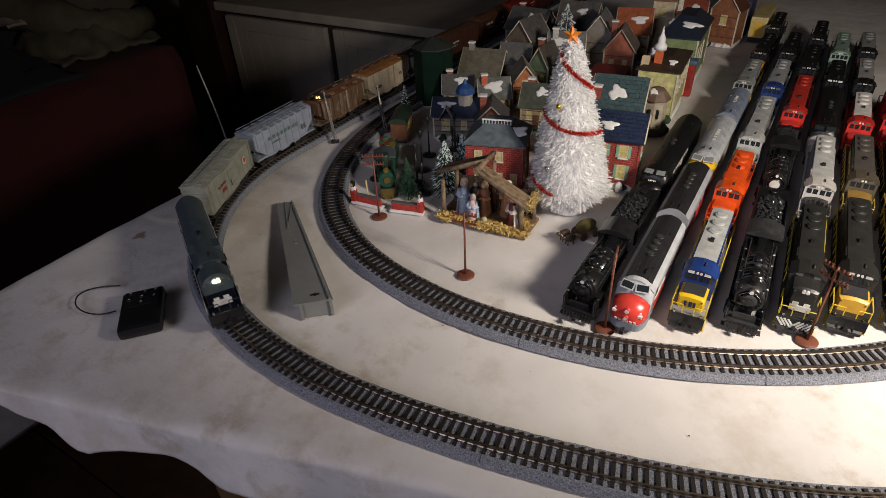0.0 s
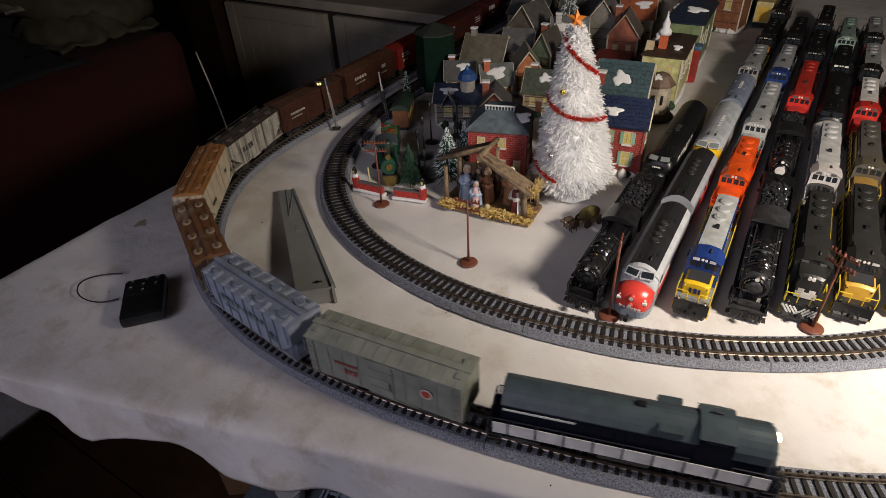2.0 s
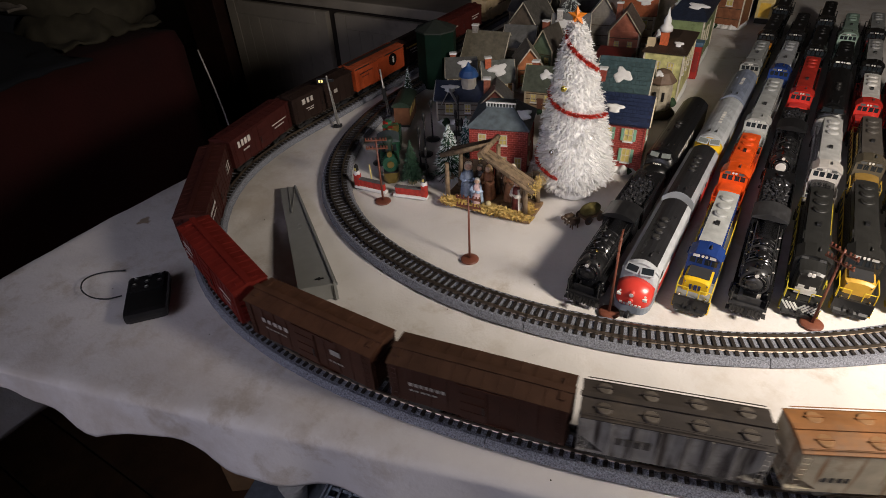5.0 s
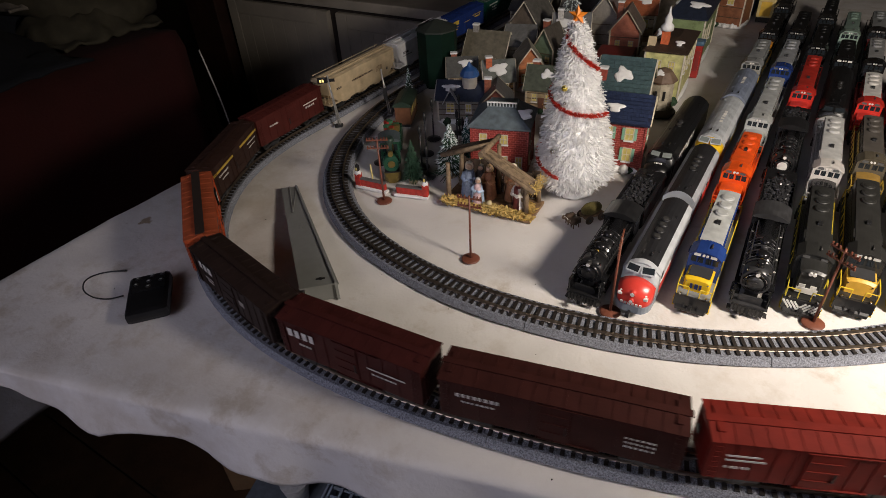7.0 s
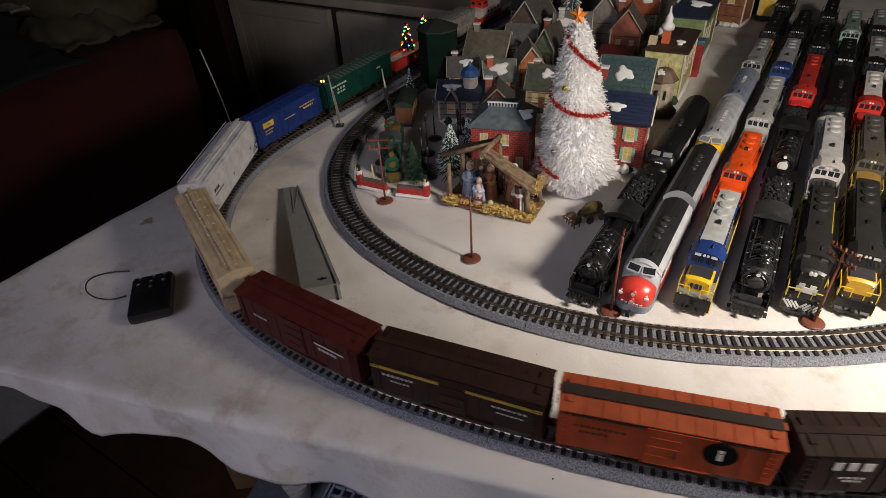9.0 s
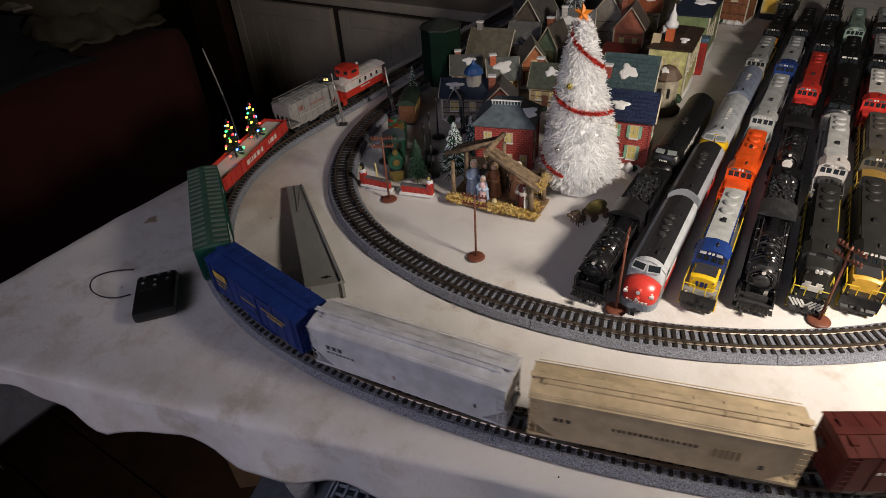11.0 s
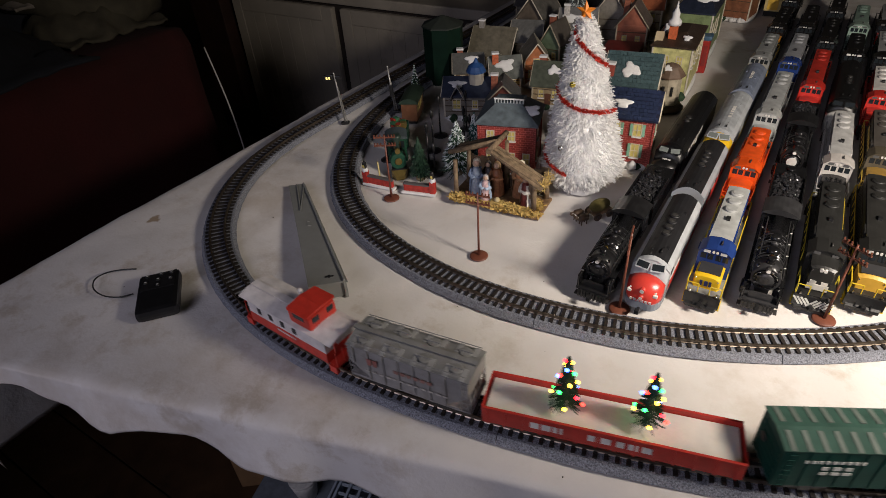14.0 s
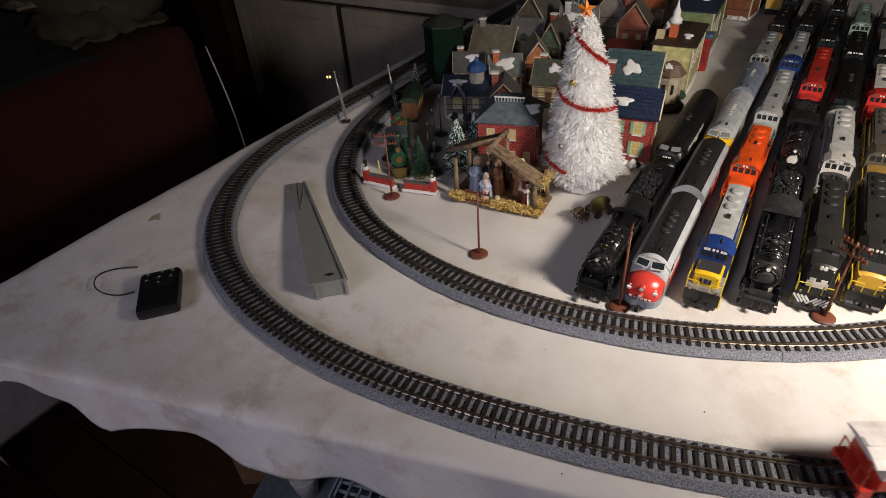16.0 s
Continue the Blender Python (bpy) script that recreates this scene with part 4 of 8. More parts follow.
    if crown:
        np_, nq = arch(nw, zf + 0.0001, h - 0.0128, 0.0085, 8), arch(nw - 0.0016, zf + 0.0001, h - 0.0140, 0.0075, 8)
    ns = part("nose", loft(B(), [(xc + 0.0003, np_), (H - 0.012 - nx, np_), (H - 0.0095 - nx, nq)]), mn, car)
    for y in (-0.0016, 0.0016):
        hy, hz, hx = y, h - 0.0036 if low_nose else nh - 0.0035, (xc if low_nose else H - 0.0098)
        part("headlight", tube(B(), (hx, hy, hz), (hx + (0.0012 if low_nose else 0.0026), hy, hz), 0.0012 if low_nose else 0.0016, seg=10), headlight or WHITE, ns, "round headlight")
    if anti_glare:
        part("anti_glare_panel", bx(B(), xc + 0.0006, H - 0.013 - nx, -nw + 0.002, nw - 0.002, nh - 0.0012, nh - 0.0006), mat((0.03, 0.03, 0.032), 0.6), ns)
    if nose_mark:
        part("lettering", bars(B(), -0.006, 0.006, 0, 0.0, 0.0056, random.Random(8), 3, 0.0005, -1), mat(nose_mark, 0.5), ns).matrix_local = pose(H - 0.0092 - nx, 0, zf + 0.0035, 0, 0, 90)
    for q in (-1, 1):
        part("class_light", tube(B(), (H - 0.0100, q * (nw - 0.0022), nh - 0.0058), (H - 0.0088, q * (nw - 0.0022), nh - 0.0058), 0.0007, seg=8), CHROME, ns)
        part("windscreen_wiper", tube(B(), (xc + 0.0006, q * 0.0035, h - 0.0066), (xc + 0.0008, q * 0.0050, h - 0.0112), 0.0002, seg=4), BLACK, cb)
        part("sun_visor", bx(B(), xb + 0.004, xb + 0.016, min(q * cw, q * (cw + 0.0016)), max(q * cw, q * (cw + 0.0016)), h - 0.0072, h - 0.0067), mc, cb)
        part("ditch_light", tube(B(), (H - 0.0022, q * 0.0112, zf + 0.0012), (H + 0.0004, q * 0.0112, zf + 0.0012), 0.0010, seg=8), CHROME, car)
    part("horn", tube(B(), (xb + 0.006, 0.003, h + 0.0014), (xb + 0.013, 0.003, h + 0.0016), 0.0004, 0.0009, seg=8), STEEL, cb)
    part("plow", loft(B(), [(H - 0.001, [(-0.0142, 0.0030), (-0.0142, 0.0085), (0.0142, 0.0085), (0.0142, 0.0030)]), (H + 0.0022, [(-0.0128, 0.0028), (-0.0128, 0.0060), (0.0128, 0.0060), (0.0128, 0.0028)])]), BLACK, car)
    if chevron:
        part("chevron", bx(B(), H - 0.0097, H - 0.0088, -0.0085, 0.0085, zf + 0.002, zf + 0.0080), mat(chevron, 0.5), ns)
        for q in (-1, 1):
            part("chevron_wing", bx(B(), H - 0.0097, H - 0.0090, q * 0.0045 - 0.0025, q * 0.0045 + 0.0025, zf + 0.0082, zf + 0.0115), mat(chevron, 0.5), ns)
    for q in (-1, 1):
        yy = q * (W - 0.0006)
        zr2 = zf + 0.0105
        for x0, x1 in ((-H + 0.004, xb - 0.003), (xc + 0.003, H - 0.004)):
            k = max(2, int((x1 - x0) / 0.016) + 1)
            handrails(car, [(x0, yy, zf - 0.006), (x0, yy, zr2), (x1, yy, zr2), (x1, yy, zf - 0.006)], ml)
            for i in range(1, k - 1):
                x = x0 + (x1 - x0) * i / (k - 1)
                part("stanchion", tube(B(), (x, yy, zf - 0.001), (x, yy, zr2), 0.00035, seg=5), ml, car)
        for q2 in (-1, 1):
            s = B()
            for i in range(3):
                bx(s, q2 * (H - 0.006) - 0.0045, q2 * (H - 0.006) + 0.0045, yy - 0.0012, yy + 0.0012, 0.0035 + i * 0.004, 0.0043 + i * 0.004)
            part("steps", s, ml if q2 > 0 else STEEL, car)
        # railing across the end
        handrails(car, [(q * (H - 0.002), -W + 0.001, zf - 0.004), (q * (H - 0.002), -W + 0.001, zf + 0.0095), (q * (H - 0.002), -0.005, zf + 0.0095), (q * (H - 0.002), -0.005, zf)], ml)
        handrails(car, [(q * (H - 0.002), W - 0.001, zf - 0.004), (q * (H - 0.002), W - 0.001, zf + 0.0095), (q * (H - 0.002), 0.005, zf + 0.0095), (q * (H - 0.002), 0.005, zf)], ml)
        part("pilot", bx(B(), min(q * (H - 0.002), q * H), max(q * (H - 0.002), q * H), -0.0155, 0.0155, 0.0055, zf - 0.0005, 0.0004), BLACK, car)
        if stripe:
            a, b, c = stripe
            part("side_stripe", bx(B(), -H + 0.011, xb - 0.001, min(q * hood_w, q * (hood_w + 0.0010)), max(q * hood_w, q * (hood_w + 0.0010)), a, b), mat(c, 0.45), car)
            part("cab_stripe", bx(B(), xb, xc - 0.004, min(q * cw, q * (cw + 0.0006)), max(q * cw, q * (cw + 0.0006)), a, b, 0.0002), mat(c, 0.45), car)
    if zebra:
        bm = B()
        for i in range(-4, 5):
            bx(bm, 0.0, 0.0005, -0.0008, 0.0008, -0.0052, 0.0052, 0, pose(H + 0.0001, i * 0.0031, 0.0118, 38 if i < 0 else -38))
        part("zebra_stripes", bm, mat(zebra, 0.5), car)
    for (xa, xb_, za, zb, n, mcol) in marks:
        for q in (-1, 1):
            yy = q * (hood_w + 0.0005)
            part("lettering", bars(B(), xa * H, xb_ * H, yy, za, zb, random.Random(4), n, 0.0003, q), mat(mcol, 0.5), car)
    running_gear(car, H, axles)
    for q in (-1, 1):
        part("hose", tube(B(), (H, q * 0.006, 0.0105), (H + 0.002, q * 0.006, 0.0055), 0.0006, seg=5), BLACK, car)
    return car


# the running train, from its locomotive to its last car
def running_train():
    T = []
    navy, cream = (0.004, 0.006, 0.014), (0.62, 0.50, 0.33)
    loco = hood_diesel("dark navy hood locomotive with grey-green roof and white side stripe", 0.192, navy, cab=navy, roof=(0.055, 0.075, 0.085), rail=(0.02, 0.022, 0.03), stripe=None,
                       hood_w=0.0140, h=0.0560, low_nose=False, axles=2, fans=0, crown=True, headlight=glow((1.0, 0.78, 0.42), 30.0), chevron=(0.78, 0.76, 0.73), cab_back=0.034, name="lead_locomotive", rough=0.5, spec=0.15, cabroof=(0.055, 0.075, 0.085))
    for q in (-1, 1):
        part("sill_stripe", bx(B(), -0.091, 0.088, min(q * 0.0158, q * 0.0163), max(q * 0.0158, q * 0.0163), 0.0148, 0.0262), mat((0.80, 0.78, 0.75), 0.5), loco, "broad white side stripe")
        for i in range(9):
            x = -0.080 + i * 0.0195
            part("stripe_post", bx(B(), x - 0.0006, x + 0.0006, min(q * 0.0163, q * 0.0168), max(q * 0.0163, q * 0.0168), 0.0146, 0.0290), mat((0.02, 0.022, 0.03), 0.5), loco)
        part("upper_stripe", bx(B(), -0.084, -0.035, min(q * 0.0141, q * 0.0150), max(q * 0.0141, q * 0.0150), 0.0392, 0.0408), mat((0.7, 0.7, 0.68), 0.5), loco)
    T.append(loco)
    g = (0.27, 0.28, 0.235)
    T.append(boxcar("pale grey-green refrigerator car with a small red emblem", g, 0.134, seed=1, name="refrigerator_car", marks=((-0.62, -0.30, 0.030, 0.0325, 8, (0.35, 0.06, 0.05)), (-0.5, -0.32, 0.022, 0.0265, 3, (0.35, 0.06, 0.05)))))
    for q in (-1, 1):
        e = part("emblem", tube(B(), (-q * 0.039, q * 0.0174, 0.0335), (-q * 0.039, q * 0.0179, 0.0335), 0.0050, seg=20), mat((0.62, 0.58, 0.50), 0.5), T[-1], "pale disc emblem")
        part("emblem_core", tube(B(), (-q * 0.039, q * 0.0180, 0.0338), (-q * 0.039, q * 0.0183, 0.0338), 0.0036, seg=7), mat((0.50, 0.05, 0.03), 0.5), e)
    bl = (0.30, 0.34, 0.42)
    T.append(hopper("pale blue-grey covered hopper with green lettering", bl, 0.125, seed=2, ribs=9, marks=((-0.6, 0.45, 0.031, 0.0355, 8, (0.12, 0.2, 0.19)), (-0.5, -0.2, 0.025, 0.027, 6, (0.12, 0.16, 0.18)), (0.5, 0.7, 0.022, 0.029, 2, (0.1, 0.13, 0.15))), dirt=(0.20, 0.21, 0.24), bands=(0.40, 0.43, 0.50), roof=(0.22, 0.25, 0.31)))
    T.append(hopper("rust-brown weathered covered hopper with round hatches", (0.13, 0.075, 0.042), 0.118, streak=((0.36, 0.33, 0.28), 0.45), roof=(0.17, 0.075, 0.032), dirt=(0.30, 0.25, 0.19), hatch=(0.30, 0.22, 0.15), seed=3, h=0.052))
    T.append(hopper("tan weathered covered hopper with a rusty orange roof", (0.48, 0.42, 0.31), 0.122, streak=((0.26, 0.13, 0.055), 0.42), roof=(0.30, 0.13, 0.042), dirt=(0.22, 0.13, 0.07), hatch=(0.32, 0.17, 0.07), seed=4, curved=True, h=0.0555, marks=((-0.7, -0.4, 0.022, 0.026, 4, (0.05, 0.045, 0.04)), (0.45, 0.6, 0.027, 0.031, 2, (0.05, 0.045, 0.04)))))
    T.append(hopper("dark grey weathered covered hopper with rust streaks", (0.36, 0.34, 0.30), 0.119, streak=((0.055, 0.042, 0.034), 0.62), roof=(0.045, 0.036, 0.030), dirt=(0.09, 0.07, 0.05), hatch=(0.12, 0.10, 0.08), seed=5, h=0.052, marks=((-0.6, -0.2, 0.026, 0.032, 4, (0.08, 0.07, 0.06)),)))
    T.append(boxcar("dark brown boxcar with weathered roof", (0.055, 0.022, 0.014), 0.134, roof=(0.07, 0.036, 0.022), seed=6, marks=((-0.75, -0.3, 0.030, 0.033, 7, (0.45, 0.42, 0.38)), (-0.75, -0.4, 0.025, 0.0265, 5, (0.4, 0.38, 0.34)))))
    T.append(boxcar("brown boxcar with faded white lettering", (0.062, 0.024, 0.014), 0.134, roof=(0.09, 0.042, 0.024), seed=7, marks=((-0.72, -0.25, 0.032, 0.036, 5, (0.5, 0.46, 0.42)), (-0.68, -0.3, 0.026, 0.0275, 6, (0.4, 0.37, 0.33)), (0.4, 0.55, 0.031, 0.036, 0, (0.35, 0.33, 0.3)), (0.36, 0.6, 0.023, 0.0245, 4, (0.4, 0.37, 0.33)))))
    rw = (0.62, 0.58, 0.55)
    T.append(boxcar("bright oxide-red boxcar with white lettering bars", (0.17, 0.017, 0.011), 0.136, seed=8, ribs=12, marks=((-0.85, -0.55, 0.035, 0.0365, 0, rw), (-0.85, -0.5, 0.031, 0.0325, 0, rw), (-0.85, -0.6, 0.024, 0.026, 5, rw), (0.5, 0.85, 0.031, 0.0325, 0, rw), (0.55, 0.82, 0.025, 0.0265, 5, rw))))
    T.append(boxcar("long dark brown-red boxcar with white lettering", (0.048, 0.013, 0.010), 0.168, seed=9, ribs=14, marks=((-0.85, -0.45, 0.034, 0.037, 8, rw), (-0.8, -0.5, 0.029, 0.0305, 7, rw), (0.55, 0.8, 0.032, 0.0335, 6, rw), (0.55, 0.8, 0.028, 0.0295, 6, rw), (0.55, 0.8, 0.024, 0.0255, 6, rw))))
    T.append(boxcar("dark red-brown boxcar with large white letter bars", (0.055, 0.012, 0.010), 0.136, seed=10, marks=((-0.85, -0.42, 0.033, 0.0405, 4, (0.68, 0.64, 0.6)), (-0.7, -0.5, 0.026, 0.028, 4, rw), (0.3, 0.8, 0.030, 0.0312, 0, rw), (0.35, 0.7, 0.025, 0.0265, 6, rw))))
    T.append(boxcar("blackish brown boxcar with large white letter bars", (0.026, 0.015, 0.012), 0.136, seed=11, marks=((-0.75, -0.38, 0.034, 0.041, 3, (0.62, 0.59, 0.55)), (-0.65, -0.4, 0.026, 0.0275, 4, rw), (-0.6, -0.42, 0.023, 0.0245, 4, rw), (0.3, 0.42, 0.028, 0.033, 0, (0.36, 0.33, 0.3)))))
    org = boxcar("orange refrigerator car with dark roof and a black round emblem", (0.40, 0.070, 0.022), 0.138, roof=(0.34, 0.075, 0.03), seed=12, name="refrigerator_car", marks=((-0.85, -0.35, 0.034, 0.036, 9, (0.06, 0.02, 0.015)), (-0.8, -0.5, 0.029, 0.0305, 5, (0.06, 0.02, 0.015))), side_bands=((0.0425, 0.0445, (0.03, 0.018, 0.014)),))
    for q in (-1, 1):
        e = part("emblem", tube(B(), (-q * 0.034, q * 0.0162, 0.0355), (-q * 0.034, q * 0.0178, 0.0355), 0.0105, seg=24), mat((0.006, 0.006, 0.006), 0.8, 0, 0.2, 90.0, 0.1, 700.0, None, 0.5, 0.08), org, "black disc emblem")
        part("emblem_bar", bx(B(), -q * 0.034 - 0.0017, -q * 0.034 + 0.0017, min(q * 0.0179, q * 0.0182), max(q * 0.0179, q * 0.0182), 0.0305, 0.0370), WHITE, e)
        part("emblem_dot", bx(B(), -q * 0.034 - 0.0017, -q * 0.034 + 0.0017, min(q * 0.0179, q * 0.0182), max(q * 0.0179, q * 0.0182), 0.0381, 0.0409), WHITE, e)
    part("dark_walk", bx(B(), -0.069, 0.069, -0.0045, 0.0045, 0.0541, 0.0547), mat((0.03, 0.02, 0.016), 0.6), org)
    T.append(org)
    T.append(boxcar("dark brown boxcar with a yellow side stripe", (0.032, 0.015, 0.011), 0.135, seed=13, side_bands=((0.0360, 0.0385, (0.50, 0.33, 0.05)),), marks=((-0.85, -0.45, 0.031, 0.033, 7, rw), (-0.75, -0.5, 0.026, 0.0275, 5, rw), (0.45, 0.85, 0.031, 0.0325, 7, rw), (0.5, 0.8, 0.026, 0.0272, 6, rw))))
    T.append(boxcar("dark wine-red boxcar with white marks", (0.075, 0.015, 0.012), 0.138, seed=14, marks=((0.35, 0.8, 0.033, 0.0345, 0, rw), (0.4, 0.7, 0.028, 0.0305, 5, rw), (-0.7, -0.45, 0.030, 0.032, 4, rw))))
    T.append(hopper("cream covered hopper with small dark lettering", (0.56, 0.44, 0.28), 0.174, seed=15, ribs=12, h=0.0560, long_hatch=True, curved=True, dirt=(0.45, 0.34, 0.2), marks=((-0.8, -0.65, 0.030, 0.033, 3, (0.08, 0.06, 0.05)), (-0.35, 0.28, 0.031, 0.0335, 16, (0.10, 0.07, 0.05)), (0.38, 0.58, 0.026, 0.0345, 5, (0.30, 0.22, 0.13)), (0.7, 0.76, 0.022, 0.026, 1, (0.1, 0.08, 0.06)))))
    T.append(hopper("light grey covered hopper with small black lettering", (0.58, 0.58, 0.60), 0.168, seed=16, ribs=12, h=0.0560, long_hatch=True, curved=True, dirt=(0.5, 0.5, 0.52), marks=((-0.82, -0.62, 0.031, 0.0345, 3, (0.06, 0.06, 0.07)), (-0.82, -0.5, 0.027, 0.0285, 7, (0.1, 0.1, 0.11)), (0.7, 0.74, 0.022, 0.0255, 1, (0.05, 0.05, 0.05)), (-0.1, -0.07, 0.022, 0.0255, 1, (0.3, 0.1, 0.06)))))
    gold = (0.62, 0.42, 0.06)
    T.append(boxcar("royal blue boxcar with a yellow emblem and lettering", (0.014, 0.035, 0.17), 0.138, seed=17, marks=((-0.82, -0.52, 0.033, 0.040, 0, gold), (-0.74, -0.6, 0.0355, 0.0375, 3, (0.02, 0.03, 0.12)), (-0.8, -0.55, 0.0285, 0.030, 5, gold), (-0.8, -0.6, 0.0245, 0.026, 4, gold), (0.28, 0.78, 0.0345, 0.036, 9, gold), (0.38, 0.72, 0.030, 0.0325, 5, gold), (-0.2, 0.12, 0.030, 0.031, 0, gold))))
    T.append(boxcar("dark green boxcar with a streaked grey-green roof", (0.005, 0.052, 0.040), 0.172, roof=(0.04, 0.09, 0.07), seam=(0.12, 0.15, 0.13), seam_w=0.0016, walkway=False, seed=18, ribs=16, marks=((-0.85, -0.42, 0.036, 0.0385, 9, (0.6, 0.62, 0.58)), (-0.72, -0.48, 0.030, 0.033, 3, (0.6, 0.62, 0.58)), (-0.72, -0.48, 0.0255, 0.028, 3, (0.6, 0.62, 0.58)), (0.5, 0.62, 0.031, 0.0335, 0, (0.5, 0.55, 0.5)))))
    T.append(gondola(0.175))
    T.append(hopper("grey covered hopper with reddish lettering", (0.30, 0.29, 0.28), 0.104, roof=(0.24, 0.24, 0.23), bands=(0.34, 0.34, 0.33), seed=20, h=0.0505, dirt=(0.2, 0.18, 0.16), marks=((-0.65, -0.45, 0.030, 0.036, 2, (0.32, 0.12, 0.1)), (-0.2, 0.45, 0.030, 0.033, 6, (0.34, 0.17, 0.14)), (-0.7, 0.7, 0.0225, 0.024, 12, (0.5, 0.47, 0.43)))))
    T.append(caboose(0.117))
    return T


TRAIN = running_train()
FRONT = (0.0, 0.2066, 0.3537, 0.4928, 0.6176, 0.7488, 0.873, 1.0192, 1.1634, 1.3098, 1.4899, 1.6339, 1.7774, 1.9233, 2.066, 2.2185, 2.4069, 2.5834, 2.7333, 2.9165, 3.1006, 3.215)
LENGTH = (0.190, 0.133, 0.1233, 0.113, 0.120, 0.1174, 0.134, 0.1324, 0.1353, 0.1685, 0.135, 0.135, 0.1375, 0.135, 0.1387, 0.176, 0.166, 0.137, 0.170, 0.1745, 0.10, 0.115)
# how far the locomotive's front has come along the loop, every half second
WAY = (0.3088, 0.4177, 0.5322, 0.65, 0.7708, 0.8928, 1.0137, 1.135, 1.2575, 1.3836, 1.5104, 1.6367, 1.7621, 1.8916, 2.0217, 2.1492, 2.2771, 2.4136, 2.5438, 2.6688, 2.7738, 2.883, 2.9971,
       3.1001, 3.204, 3.3154, 3.4285, 3.5418, 3.6593, 3.7833, 3.9084, 4.0275, 4.1391)


# ---- parked locomotives in rows on the cloth; all face the camera's end of the table ----
def cab_unit(label, L, side, roof, nose, skirt=None, band=None, second=None, h=0.0500, windows=True, name="cab_locomotive", fans=4, nose_band=None, booster=False, portholes=0, marks=(), blunt=False, roof_marks=False, split=2, pale=False, front_mark=False):
    """Streamlined full-width unit with a rounded nose (or flat ends for a booster)."""
    car = thing(name, label, "model locomotive")
    H, W = L / 2, 0.0168
    ms, mr, mn = mat(side, 0.35, 0, 0.12, 90.0, 0.06), mat(roof, 0.45, 0, 0.25, 90.0, 0.1), mat(nose, 0.28, 0, 0.10, 90.0, 0.05)
    mk = mat(skirt or side, 0.4)
    xs = H - (0.004 if booster else 0.030)
    prof = arch(W, 0.0150, h - 0.010, 0.0098, 8)
    part("body", loft(B(), [(-H, prof), (xs, prof)]), ms, car)
    part("skirt", bx(B(), -H + 0.001, xs + (0 if booster else 0.012), -W + 0.0004, W - 0.0004, 0.0085, 0.0149, 0.0006), mk, car)
    top = [(y * 0.985, z + 0.0006) for y, z in prof[2:-2]]
    top = top + [(y, z - 0.0012) for y, z in top[::-1]]
    rf = part("roof", loft(B(), [(-H + 0.0008, top), (xs - (0.0005 if booster else -0.0005), top)]), mr, car)
    if not booster:
        def pr(w, ht, zl=0.0105, rr=0.006):
            return arch(w, zl, ht - rr, rr, 8)
        k = 1.0 if not blunt else 1.12
        secs = [(xs + 0.0001, pr(W, h - 0.0002, 0.0150, 0.0098)), (xs + 0.005, pr(W - 0.0002, h - 0.0008, 0.012, 0.0096)), (xs + 0.0125, pr(W - 0.0005, h - 0.0125 * k, 0.0100, 0.0072)), (xs + 0.018, pr(W - 0.0008, h - 0.0140, 0.0095, 0.0078)),
                (xs + 0.0225, pr(W - 0.0020, h - 0.0160, 0.0095, 0.0085)), (xs + 0.0262, pr(W - 0.0042, h - 0.0190, 0.0095, 0.0085)), (xs + 0.0285, pr(W - 0.0070, h - 0.0230, 0.0100, 0.0075)), (xs + 0.0292, pr(W - 0.0098, h - 0.0270, 0.0115, 0.0055))]
        part("cab_front", loft(B(), secs[:split + 1], True), ms, car)
        ns = part("nose", loft(B(), [(secs[split][0] + 0.0001, secs[split][1])] + secs[split + 1:], True), mn, car)
        part("cab_brow", loft(B(), [(xs + 0.0012, [(y * 1.01, z + 0.0004) for y, z in arch(W, h - 0.016, h - 0.010, 0.0098, 8)]), (xs + 0.0062, [(y * 1.01, z + 0.0005) for y, z in arch(W - 0.0002, h - 0.0165, h - 0.0107, 0.0094, 8)])]), ms, car)
        for q in (-1, 1):
            b = bx(B(), -0.0004, 0.0004, -0.0052, 0.0052, -0.0030, 0.0030, 0.0003, pose(xs + 0.0098, q * 0.0068, h - 0.0058, 0, -47, q * 10))
            part("windscreen", b, PALEGLASS if pale else GLASS, ns, "dark windscreen pane")
            part("screen_frame", bx(B(), -0.0003, 0.0001, -0.0064, 0.0064, -0.0042, 0.0042, 0.0003, pose(xs + 0.0098, q * 0.0068, h - 0.0060, 0, -47, q * 10)), ms, ns)
            part("number_board", bx(B(), xs + 0.0245, xs + 0.0272, q * 0.0116 - 0.0020, q * 0.0116 + 0.0020, 0.0232, 0.0258, 0.0003), WHITE, ns)
            part("side_window", bx(B(), xs - 0.008, xs - 0.0015, q * W - 0.0004, q * W + 0.0004, h - 0.0185, h - 0.0125), GLASS, car)
        for z, r, xx in ((0.0285, 0.0027, 0.0288), (0.0218, 0.0023, 0.0308)):
            ring = part("headlight", tube(B(), (xs + 0.021, 0, z), (xs + xx + 0.0006, 0, z), r + 0.0008, r, seg=18), mn, ns)
            part("lens", tube(B(), (xs + 0.026, 0, z), (xs + xx + 0.0010, 0, z), r * 0.72, seg=16), WHITE, ring, "clear round lens")
        for q in (-1, 1):
            part("marker_lamp", tube(B(), (xs + 0.0205, q * 0.0108, 0.0265), (xs + 0.0250, q * 0.0112, 0.0265), 0.0012, seg=10), WHITE, ns)
            part("grab_iron", tube(B(), (xs + 0.0235, q * 0.0085, 0.0180), (xs + 0.0215, q * 0.0085, 0.0300), 0.0003, seg=5), CHROME, ns)
